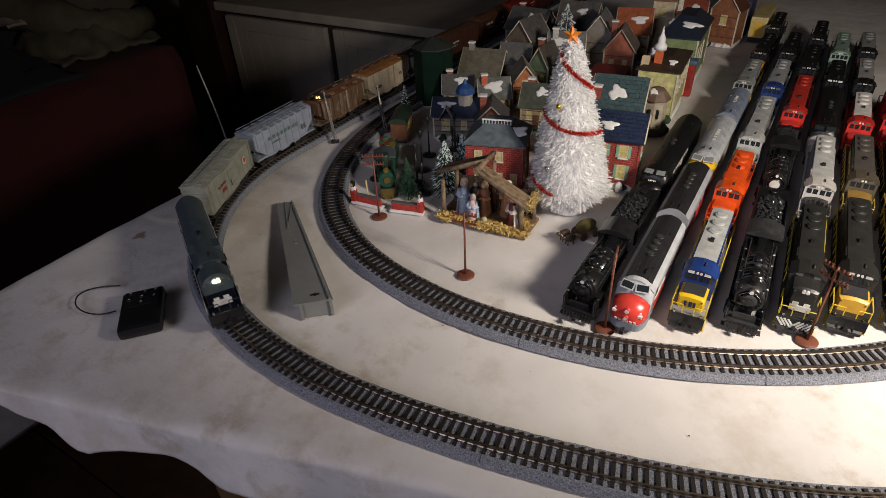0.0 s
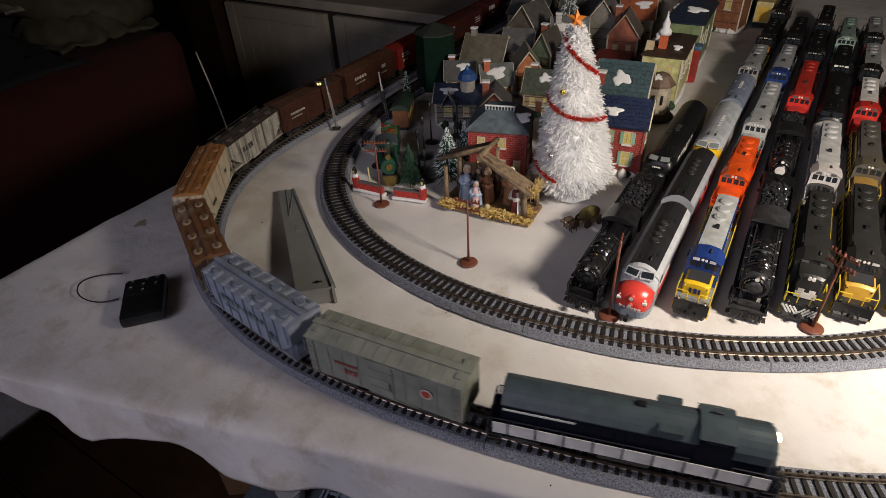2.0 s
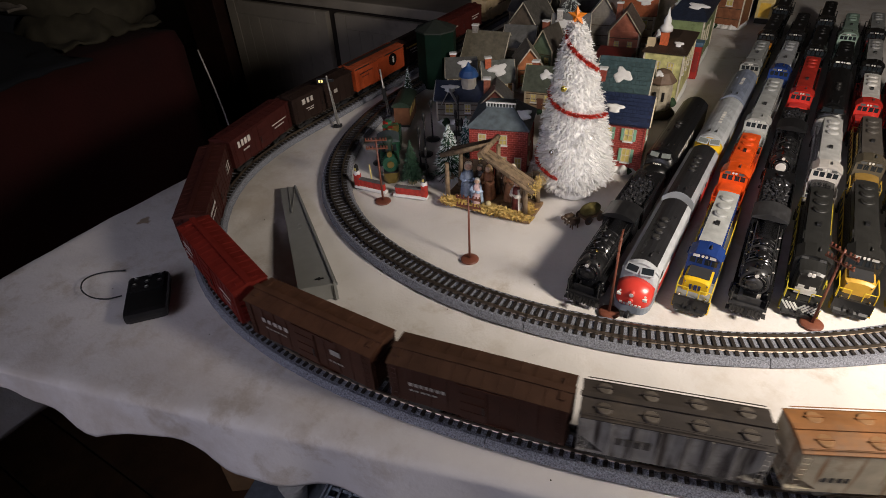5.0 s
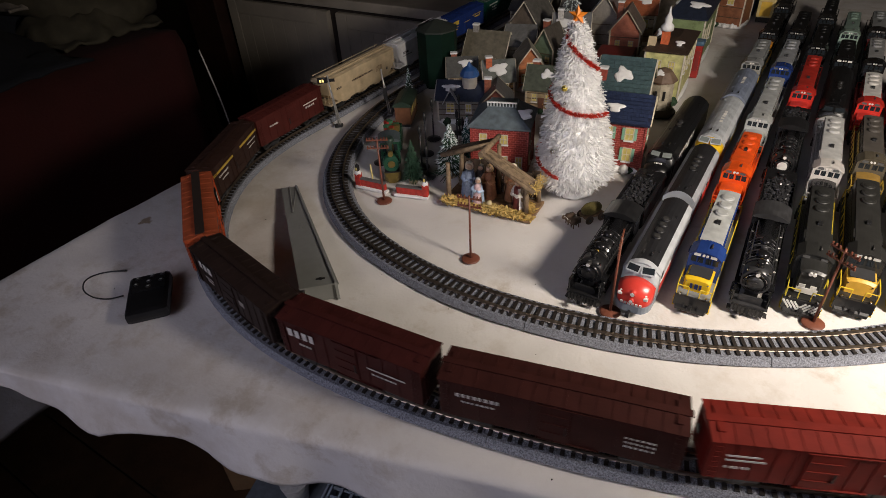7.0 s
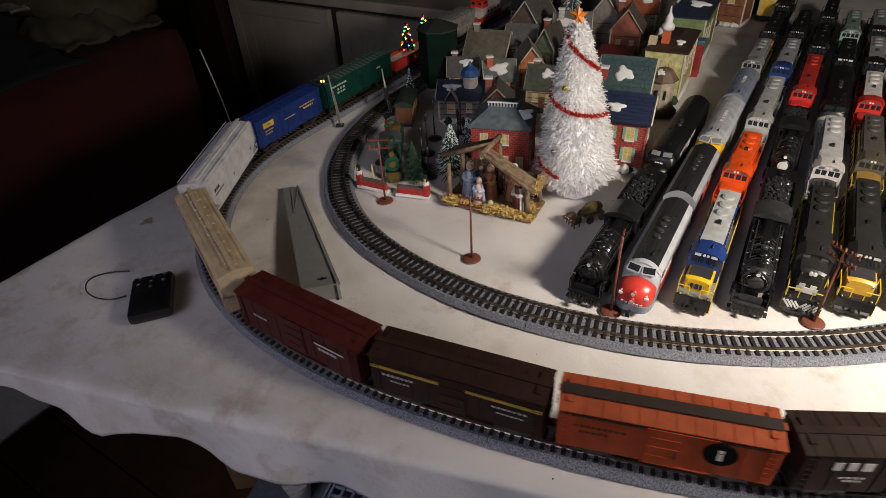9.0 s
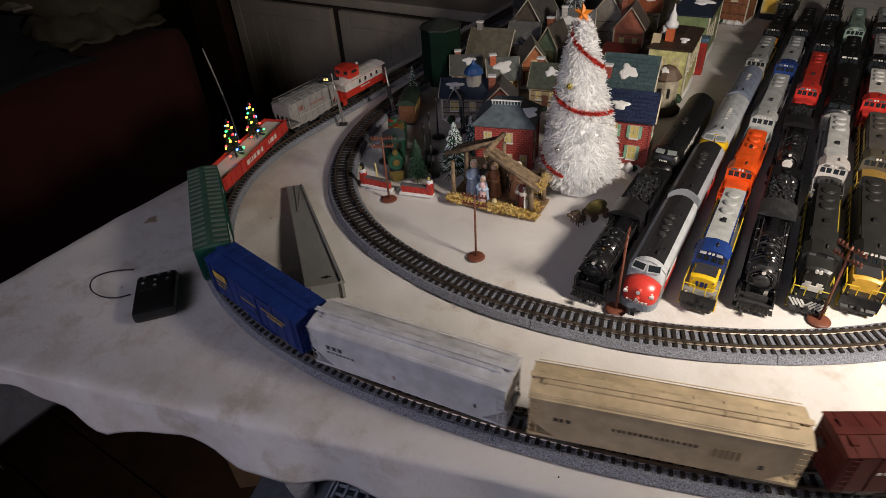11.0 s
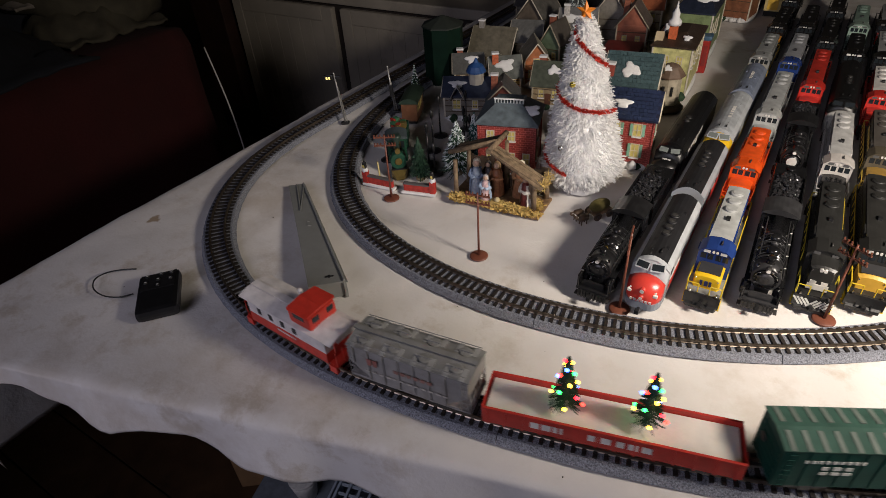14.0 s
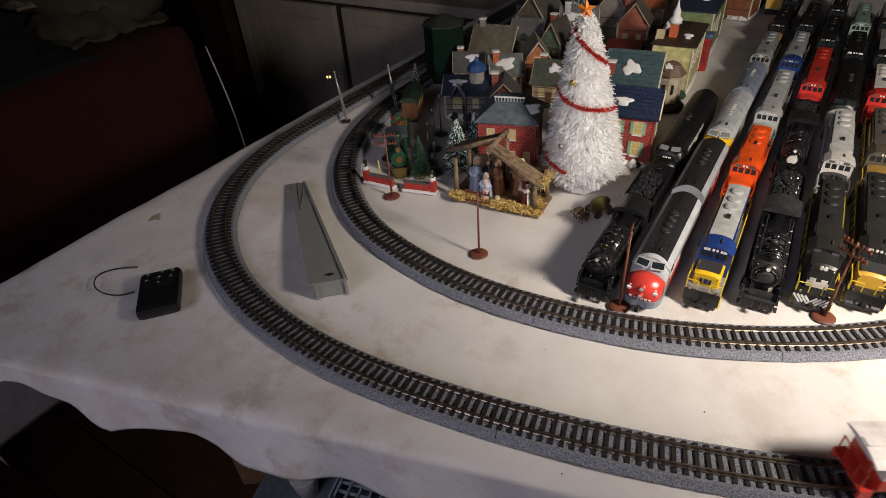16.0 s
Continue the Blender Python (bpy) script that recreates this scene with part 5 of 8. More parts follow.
        if nose_band:
            part("nose_skirt", loft(B(), [(xs + dx, [(-w, 0.0085), (-w, 0.0162), (w, 0.0162), (w, 0.0085)]) for dx, w in ((0.004, W + 0.0002), (0.0185, W - 0.0004), (0.0230, 0.0152), (0.0268, 0.0130), (0.0290, 0.0104), (0.0300, 0.0074))]), mat(nose_band, 0.4), ns)
            bm = B()
            for i in range(6):
                y = -0.0085 + i * 0.0034
                x = xs + 0.0004 + float(np.interp(abs(y), (0, 0.007, 0.0098, 0.0126), (0.0293, 0.0292, 0.0285, 0.0262)))
                bx(bm, x - 0.002, x + 0.0003, y - 0.0012, y + 0.0012, 0.0170, 0.0190)
            part("lettering", bm, WHITE, ns, "short white letter bars")
    if front_mark:
        part("lettering", bars(B(), -0.005, 0.005, 0, 0.0, 0.002, random.Random(8), 5, 0.0005, -1), WHITE, car).matrix_local = pose(xs + 0.0185, 0, h - 0.0148, -60, 0, 90)
    for i in range(fans):
        x = 0.006 - i * 0.011
        f = part("fan", lathe(B(), [(0.0048, 0), (0.0048, 0.0016), (0.0040, 0.0022)], 16, (x, 0, h - 0.0004)), mr, rf)
        part("fan_grille", lathe(B(), [(0.0033, 0), (0.0030, 0.0005)], 12, (x, 0, h + 0.0017)), STEEL, f)
    rng = random.Random(int(L * 1000))
    for i in range(9):
        x, y = rng.uniform(-H + 0.01, xs - 0.014), rng.choice((-0.0075, 0.0075, 0.005, -0.005))
        z = h - 0.0006 - abs(y) * 0.22
        if i % 2:
            part("roof_vent", bx(B(), x - 0.002, x + 0.002, y - 0.0014, y + 0.0014, z - 0.001, z + 0.0013, 0.0004), mr, rf)
        else:
            part("lift_ring", tube(B(), (x - 0.001, y, z), (x + 0.001, y, z + 0.0022), 0.0004, seg=5), mr, rf)
    for y in (-0.004, 0.004):
        part("horn", tube(B(), (xs - 0.012, y, h + 0.001), (xs - 0.005, y, h + 0.0014), 0.0005, 0.0009), BLACK, rf)
    for q in (-1, 1):
        for i in range(portholes):
            x = -H * 0.5 + i * L * 0.22
            part("porthole", tube(B(), (x, q * (W - 0.0002), 0.030), (x, q * (W + 0.0005), 0.030), 0.003, seg=14), GLASS, car)
        if band:
            part("side_band", bx(B(), -H + 0.001, xs - 0.001, min(q * W, q * (W + 0.0004)), max(q * W, q * (W + 0.0004)), band[0], band[1]), mat(band[2], 0.4), car)
        if second:
            part("pin_stripe", bx(B(), -H + 0.001, xs - 0.001, min(q * W, q * (W + 0.0006)), max(q * W, q * (W + 0.0006)), second[0], second[1]), mat(second[2], 0.4), car)
        for (xa, xb_, za, zb, n, mcol) in marks:
            part("lettering", bars(B(), xa * H, xb_ * H, q * (W + 0.0005), za, zb, random.Random(5), n, 0.0003, q), mat(mcol, 0.5), car)
    if roof_marks:
        part("roof_emblem", bars(B(), -H * 0.3, H * 0.2, 0, h + 0.0007, h + 0.0009, random.Random(2), 5, 0.004, 1), WHITE, rf)
    running_gear(car, H, 2)
    return car


def steam_engine(label, L=0.125, grey=False, plate=False):
    car = thing("steam_locomotive", label, "model locomotive")
    H = L / 2
    m = mat((0.010, 0.010, 0.011), 0.2, 0, 0.3, 120.0, 0.06)
    g = mat((0.035, 0.035, 0.037) if grey else (0.014, 0.014, 0.015), 0.3, 0, 0.3, 120.0, 0.06)
    rc, zc = 0.0118, 0.0315
    part("boiler", tube(B(), (-H + 0.030, 0, zc), (H - 0.030, 0, zc), rc + 0.0012, rc, seg=28), m, car)
    sb = part("smokebox", tube(B(), (H - 0.030, 0, zc), (H - 0.012, 0, zc), rc + 0.0004, seg=28), g, car)
    part("smokebox_rim", tube(B(), (H - 0.0122, 0, zc), (H - 0.0108, 0, zc), rc - 0.0012, rc - 0.0020, seg=28), m, sb)
    part("smokebox_door", lathe(B(), [(0.0072, 0), (0.0068, 0.0010), (0.0030, 0.0018)], 20), g, sb).matrix_local = pose(H - 0.0110, 0, zc, 0, 90, 0)
    part("headlight", tube(B(), (H - 0.012, 0, zc + 0.0128), (H - 0.006, 0, zc + 0.0128), 0.0022, seg=12), STEEL, sb)
    part("lens", tube(B(), (H - 0.006, 0, zc + 0.0128), (H - 0.0056, 0, zc + 0.0128), 0.0018, seg=12), WHITE, sb)
    part("number_plate", tube(B(), (H - 0.0094, 0, zc), (H - 0.0086, 0, zc), 0.0055 if plate else 0.0022, seg=16), mat((0.62, 0.61, 0.58), 0.5) if plate else STEEL, sb)
    for i in range(14):
        a = i * math.pi / 7
        part("bolt", tube(B(), (H - 0.0110, 0.0092 * math.cos(a), zc + 0.0092 * math.sin(a)), (H - 0.0102, 0.0092 * math.cos(a), zc + 0.0092 * math.sin(a)), 0.0004, seg=5), STEEL, sb)
    part("chimney", lathe(B(), [(0.0042, 0), (0.0032, 0.002), (0.0030, 0.0060), (0.0038, 0.0068), (0.0022, 0.0066)], 16, (H - 0.022, 0, zc + rc - 0.001)), m, car)
    for x, r in ((H - 0.040, 0.0058), (H - 0.062, 0.0052)):
        part("dome", lathe(B(), [(r, 0), (r, 0.0035), (r * 0.85, 0.0055), (r * 0.4, 0.0065)], 18, (x, 0, zc + rc - 0.0016)), m, car)
    for x in (H - 0.033, H - 0.048, H - 0.056, H - 0.070):
        part("boiler_band", tube(B(), (x - 0.0007, 0, zc), (x + 0.0007, 0, zc), rc + 0.0010, seg=28, caps=True), g, car)
    for q in (-1, 1):
        part("running_board", bx(B(), -H + 0.024, H - 0.014, min(q * 0.0105, q * 0.0165), max(q * 0.0105, q * 0.0165), 0.0245, 0.0255), m, car)
        part("hand_rail", tube(B(), (-H + 0.03, q * 0.0134, 0.037), (H - 0.015, q * 0.0128, 0.037), 0.0004, seg=5), STEEL, car)
        for x in (-0.02, 0, 0.02, 0.04):
            part("rail_post", tube(B(), (x, q * 0.0118, 0.037), (x, q * 0.0137, 0.037), 0.0006, seg=6), WHITE if grey else STEEL, car)
        part("cylinder", tube(B(), (H - 0.030, q * 0.0135, 0.0115), (H - 0.014, q * 0.0135, 0.0115), 0.0042, seg=14), m, car)
        part("valve_chest", tube(B(), (H - 0.031, q * 0.0125, 0.0185), (H - 0.013, q * 0.0125, 0.0185), 0.0030, seg=12), m, car)
        for x in (-0.024, -0.004, 0.016):
            w = part("driving_wheel", tube(B(), (x, q * 0.0075, 0.0092), (x, q * 0.0098, 0.0092), 0.0092, seg=20), m, car)
            part("tyre", tube(B(), (x, q * 0.0098, 0.0092), (x, q * 0.0102, 0.0092), 0.0088, 0.0070, seg=20), STEEL, w)
        part("side_rod", bx(B(), -0.026, 0.018, q * 0.0112 - 0.0006, q * 0.0112 + 0.0006, 0.0075, 0.0095), STEEL, car)
        part("pilot_wheel", tube(B(), (H - 0.020, q * 0.0072, 0.0045), (H - 0.020, q * 0.0094, 0.0045), 0.0045, seg=14), STEEL, car)
        part("front_stair", bx(B(), H - 0.012, H - 0.0035, q * 0.0145 - 0.0012, q * 0.0145 + 0.0012, 0.0115, 0.0245, 0, None), m, car)
        part("flag_rail", tube(B(), (H - 0.003, q * 0.0145, 0.0130), (H - 0.003, q * 0.0145, 0.024), 0.0005, seg=5), STEEL, car)
    part("pilot_deck", bx(B(), H - 0.016, H - 0.001, -0.0160, 0.0160, 0.0110, 0.0130, 0.0004), g, car)
    part("air_pump", bx(B(), H - 0.0065, H - 0.0045, -0.010, 0.010, 0.0130, 0.0205, 0.001), g, car)
    bm = B()
    part("cowcatcher", bx(bm, H - 0.003, H - 0.0012, -0.0135, 0.0135, 0.0032, 0.0110), BLACK, car, "slatted pilot")
    bar = part("pilot_bar", bx(B(), H - 0.0011, H + 0.0008, -0.0008, 0.0008, 0.0035, 0.0110), BLACK, car)
    bar.matrix_local = pose(0, -0.0125, 0)
    for i in range(1, 9):
        again(bar, pose(0, -0.0125 + i * 0.0031, 0))
    part("frame", bx(B(), -H + 0.006, H - 0.014, -0.0055, 0.0055, 0.0065, 0.0220), BLACK, car)
    cw = arch(0.0160, 0.0185, 0.0440, 0.0050, 8)
    c = part("cab", loft(B(), [(-H + 0.006, cw), (-H + 0.029, cw)]), m, car)
    cr = arch(0.0172, 0.0438, 0.0446, 0.0058, 8)
    part("cab_roof", loft(B(), [(-H + 0.002, cr), (-H + 0.031, cr)]), g, c)
    for q in (-1, 1):
        part("cab_window", bx(B(), -H + 0.012, -H + 0.023, q * 0.0160 - 0.0003, q * 0.0160 + 0.0003, 0.0340, 0.0415), GLASS, c)
    for q in (-1, 1):
        for k, (zz, rr) in enumerate(((0.030, 0.0006), (0.0335, 0.0004), (0.0405, 0.0005))):
            yy = q * math.sqrt(max(1e-6, (rc + 0.0016) ** 2 - (zz - zc) ** 2))
            part("boiler_pipe", tube(B(), (-H + 0.031, yy, zz), (H - 0.018 - 0.008 * k, yy, zz + 0.0006), rr, seg=6), g, car)
        part("air_tank", tube(B(), (-0.016, q * 0.0142, 0.0225), (0.014, q * 0.0142, 0.0225), 0.0022, seg=12), m, car)
        for i, x in enumerate((H - 0.037, H - 0.043, H - 0.058, H - 0.064)):
            part("sand_pipe", pipe(B(), [(x, q * 0.004, zc + rc + 0.001), (x, q * 0.010, zc + 0.0085), (x + 0.001, q * 0.0137, zc), (x + 0.002, q * 0.0140, zc - 0.006)], 0.0004, 5), g, car)
        part("main_rod", bx(B(), -0.004, H - 0.030, q * 0.0122 - 0.0005, q * 0.0122 + 0.0005, 0.0085, 0.0100, 0.0002), STEEL, car)
        part("valve_rod", tube(B(), (H - 0.032, q * 0.0128, 0.0180), (0.010, q * 0.0128, 0.0130), 0.0005, seg=5), STEEL, car)
        part("marker_lamp", tube(B(), (H - 0.0135, q * 0.0088, zc + 0.0105), (H - 0.0125, q * 0.0088, zc + 0.0135), 0.0011, seg=8), CHROME, sb)
        part("grab_iron", pipe(B(), [(H - 0.0105, q * 0.002, zc + 0.0098), (H - 0.0096, q * 0.0075, zc + 0.0070), (H - 0.0105, q * 0.0098, zc + 0.001)], 0.0003, 5), CHROME, sb)
        part("pilot_step", bx(B(), H - 0.006, H + 0.0005, q * 0.0152 - 0.0015, q * 0.0152 + 0.0015, 0.0045, 0.0056), STEEL, car)
    part("bell", lathe(B(), [(0.0024, 0), (0.0018, 0.002), (0.0006, 0.003)], 12, (H - 0.030, 0, zc + rc + 0.0006)), mat((0.50, 0.36, 0.10), 0.25, 0.9), car, "small brass bell")
    part("generator", tube(B(), (H - 0.052, -0.003, zc + rc + 0.001), (H - 0.052, 0.003, zc + rc + 0.001), 0.0018, seg=10), g, car)
    part("smokebox_hinge", bx(B(), H - 0.0100, H - 0.0090, -0.0085, 0.002, zc + 0.0030, zc + 0.0040), g, sb)
    part("smokebox_hinge", bx(B(), H - 0.0100, H - 0.0090, -0.0085, 0.002, zc - 0.0045, zc - 0.0035), g, sb)
    sub("coupler", COUPLER, car, pose(H - 0.002, 0, 0))
    return car


def tender(label, L=0.095, seed=1):
    car = thing("tender", label, "model tender")
    H = L / 2
    m = mat((0.010, 0.010, 0.011), 0.25, 0, 0.3, 120.0, 0.06)
    part("tank", bx(B(), -H, H, -0.0160, 0.0160, 0.0125, 0.0380, 0.002), m, car)
    rng = random.Random(seed)
    bm = B()
    for i in range(330):
        x, y = rng.uniform(-0.3 * H, H - 0.004), rng.uniform(-0.013, 0.013)
        z = 0.0375 + 0.0055 * (1 - (y / 0.015) ** 2) * rng.uniform(0.5, 1.05)
        r = rng.uniform(0.0011, 0.0020)
        ic = bmesh.ops.create_icosphere(bm, subdivisions=1, radius=r, matrix=Matrix.Translation((x, y, z)) @ Euler((rng.random() * 6, rng.random() * 6, 0)).to_matrix().to_4x4())
        for v in ic["verts"]:
            v.co += Vector((rng.uniform(-1, 1), rng.uniform(-1, 1), rng.uniform(-1, 1))) * r * 0.3
    part("coal", bm, mat((0.025, 0.025, 0.027), 0.16, 0, 0.4, 500.0, 0.2), car, "heap of glossy black coal")["kind"] = "stuff"
    for q in (-1, 1):
        part("coal_board", bx(B(), -0.35 * H, H, q * 0.0150 - 0.0006, q * 0.0150 + 0.0006, 0.0380, 0.0425), m, car)
    part("water_hatch", lathe(B(), [(0.004, 0), (0.004, 0.002), (0.0034, 0.0026)], 14, (-H * 0.7, 0, 0.0380)), m, car)
    running_gear(car, H, 2)
    return car


def park(car, x, front, L, turn=0.0):
    car.matrix_world = pose(x, front + L / 2, 0.0, 0, 0, -90 + turn)
    car["group"] = "locomotives parked in rows"


def parked_rows():
    k = (0.006, 0.006, 0.0065)
    grey, silver, orange, red, blue, yellow, white = (0.27, 0.28, 0.28), (0.42, 0.44, 0.46), (0.72, 0.085, 0.012), (0.55, 0.035, 0.025), (0.018, 0.045, 0.19), (0.75, 0.48, 0.02), (0.62, 0.60, 0.57)
    X = (-0.121, -0.0785, -0.036, 0.003, 0.044, 0.084, 0.124)
    park(steam_engine("black steam locomotive with glossy boiler"), X[0], 0.415, 0.125)
    park(tender("black tender heaped with glossy coal", 0.088), X[0], 0.547, 0.088)
    park(cab_unit("black passenger diesel with white side lettering", 0.205, k, k, k, marks=((-0.15, 0.62, 0.0290, 0.0392, 6, white),), fans=2, blunt=True, pale=True, front_mark=True, name="passenger_locomotive"), X[0], 0.645, 0.205)

    park(cab_unit("streamlined cab locomotive, red nose, grey sides, black roof", 0.148, (0.46, 0.48, 0.50), (0.016, 0.016, 0.018), (0.66, 0.055, 0.04), band=(0.0150, 0.0265, (0.58, 0.035, 0.025)), second=(0.0265, 0.0275, white), nose_band=(0.24, 0.27, 0.31)), X[1] + 0.001, 0.418, 0.148, 0.5)
    park(cab_unit("booster locomotive, black roof, grey and red sides", 0.128, (0.34, 0.36, 0.39), (0.016, 0.016, 0.018), red, band=(0.0150, 0.0265, (0.58, 0.035, 0.025)), booster=True, name="booster_locomotive", portholes=3), X[1], 0.576, 0.128)
    park(cab_unit("silver streamlined locomotive with a yellow nose", 0.160, silver, (0.36, 0.38, 0.40), yellow, fans=0, band=(0.015, 0.019, yellow), roof_marks=True, split=1, pale=True), X[1], 0.708, 0.160)
    park(cab_unit("blue-grey booster locomotive with pale roof lettering", 0.118, (0.20, 0.23, 0.30), (0.17, 0.20, 0.27), grey, fans=0, booster=True, name="booster_locomotive", roof_marks=True), X[1], 0.872, 0.118)
    park(hood_diesel("grey hood locomotive with a yellow nose", 0.165, grey, nose=yellow, rail=yellow), X[1], 0.995, 0.165)
    park(hood_diesel("black hood locomotive with an orange nose", 0.175, k, nose=(0.65, 0.25, 0.02), roof=k, cab=k), X[1], 1.165, 0.175)
    park(hood_diesel("black hood locomotive standing at the back of its row", 0.175, k), X[1], 1.345, 0.175)

    park(hood_diesel("blue and grey hood locomotive with a yellow nose", 0.165, anti_glare=True, nose_mark=(0.02, 0.03, 0.10), numberboard=(0.7, 0.7, 0.68), body=blue, cab=blue, nose=yellow, roof=(0.40, 0.41, 0.40), rail=(0.75, 0.55, 0.03), sill=(0.22, 0.23, 0.23), marks=((-0.5, 0.1, 0.028, 0.034, 4, (0.7, 0.5, 0.05)),)), X[2] + 0.004, 0.452, 0.165, 1.0)
    park(hood_diesel("bright orange hood locomotive", 0.150, orange, cab=orange, roof=orange, rail=orange, sill=orange), X[2], 0.624, 0.150)
    park(hood_diesel("grey hood locomotive with a pale cab", 0.205, grey, numberboard=(0.5, 0.5, 0.48), cab=(0.40, 0.41, 0.40), roof=(0.36, 0.37, 0.37), rail=grey, sill=(0.2, 0.2, 0.2)), X[2], 0.778, 0.205)
    park(hood_diesel("blue and silver-grey hood locomotive", 0.190, (0.30, 0.31, 0.33), cab=blue, nose=blue, roof=(0.30, 0.31, 0.33), rail=white), X[2], 0.987, 0.190)
    park(hood_diesel("black hood locomotive beside a blue one", 0.185, k), X[2], 1.181, 0.185)

    park(steam_engine("dark grey steam locomotive with silver rail posts", 0.135, True), X[3] + 0.009, 0.471, 0.135, 2.0)
    park(tender("black tender heaped with coal behind a grey smokebox engine", 0.090, 2), X[3] + 0.006, 0.611, 0.090, 2.0)
    park(steam_engine("black steam locomotive with a pale round front plate", 0.120, False, True), X[3] + 0.002, 0.712, 0.120, 1.0)
    park(tender("short black tender behind a pale-plated engine", 0.060, 3), X[3], 0.837, 0.060)
    park(hood_diesel("red and black hood locomotive", 0.205, k, cab=red, nose=red, roof=(0.42, 0.03, 0.02), rail=red, sill=red), X[3], 0.900, 0.205)
    park(hood_diesel("black hood locomotive far down its row", 0.180, k), X[3], 1.110, 0.180)
    park(hood_diesel("black hood locomotive at the end of its row", 0.180, k), X[3], 1.295, 0.180)

    park(hood_diesel("black hood locomotive with white chevron stripes on its pilot", 0.175, (0.022, 0.022, 0.021), rough=0.4, rail=(0.70, 0.55, 0.05), zebra=(0.7, 0.7, 0.66), chevron=(0.62, 0.60, 0.55), low_nose=False), X[4] + 0.008, 0.494, 0.175, 2.0)
    park(hood_diesel("pale grey and white hood locomotive", 0.190, (0.50, 0.49, 0.47), cab=(0.56, 0.53, 0.50), nose=k, roof=(0.46, 0.46, 0.45), rail=white), X[4] + 0.005, 0.676, 0.190, 1.5)
    park(cab_unit("black cab locomotive with a white nose", 0.185, k, k, (0.58, 0.57, 0.54), fans=3), X[4], 0.870, 0.185)
    park(hood_diesel("black hood locomotive with a pale cab front", 0.15, k, numberboard=(0.8, 0.78, 0.74)), X[4], 1.060, 0.15)
    park(hood_diesel("pale green hood locomotive", 0.18, (0.24, 0.34, 0.28), roof=(0.22, 0.31, 0.26), cab=(0.27, 0.37, 0.31)), X[4], 1.215, 0.18)

    am = (0.62, 0.36, 0.05)
    park(hood_diesel("black and amber hood locomotive with yellow handrails", 0.190, anti_glare=True, numberboard=(0.5, 0.5, 0.48), body=(0.024, 0.0235, 0.022), nose=am, cab=(0.024, 0.0235, 0.022), rough=0.4, rail=(0.72, 0.50, 0.03), low_nose=True), X[5] + 0.007, 0.516, 0.190, 2.0)
    park(hood_diesel("black hood locomotive with an amber nose", 0.175, (0.05, 0.045, 0.04), nose=(0.30, 0.18, 0.04), cab=(0.10, 0.085, 0.06), roof=(0.09, 0.08, 0.07), rail=(0.62, 0.42, 0.06), marks=((-0.6, 0.2, 0.030, 0.036, 6, (0.6, 0.42, 0.1)),)), X[5] + 0.006, 0.714, 0.175, 1.5)
    park(hood_diesel("red and white hood locomotive", 0.165, (0.30, 0.03, 0.025), nose=red, cab=red, roof=white, rail=red), X[5], 0.893, 0.165)
    park(hood_diesel("black hood locomotive with pale cab roof", 0.175, k, roof=(0.3, 0.3, 0.3)), X[5], 1.062, 0.175)
    park(hood_diesel("red and grey hood locomotive", 0.175, k, nose=red, roof=grey), X[5], 1.241, 0.175)

    park(hood_diesel("black hood locomotive with a yellow pilot at the outer row", 0.185, k, rail=(0.70, 0.50, 0.03)), X[6] + 0.010, 0.541, 0.185, 2.0)
    park(hood_diesel("black hood locomotive in the outer row", 0.185, k, roof=(0.12, 0.11, 0.10), rail=(0.45, 0.30, 0.05)), X[6] + 0.006, 0.734, 0.185, 1.5)
    park(hood_diesel("dark red hood locomotive in the outer row", 0.185, red), X[6], 0.923, 0.185)


parked_rows()


# ---- props on the cloth ----
def telegraph_pole(x, y, h, lean, turn, label, arms=2, straight=True):
    p = thing("telegraph_pole", label, "model pole", pose(x, y, 0, 0, 0, turn), "telegraph poles")
    part("base", lathe(B(), [(0.0098, 0), (0.0098, 0.0008), (0.0085, 0.0016), (0.0030, 0.0020)], 22), BROWN, p)
    top = Vector((math.tan(radians(lean)) * h, 0, h))
    part("post", tube(B(), (0, 0, 0.0015), top, 0.0013, 0.0010), BROWN, p)
    for i in range(arms):
        c = top * (0.96 - 0.12 * i)
        a = part("cross_arm", bx(B(), c.x - 0.0007, c.x + 0.0007, -0.013, 0.013, c.z - 0.0008, c.z + 0.0008), BROWN, p)
        for y2 in (-0.0118, -0.0085, -0.005, 0.005, 0.0085, 0.0118):
            part("insulator", tube(B(), (c.x, y2, c.z + 0.0006), (c.x, y2, c.z + 0.0034), 0.0007, 0.0009, seg=6), BROWN, a)
    return p


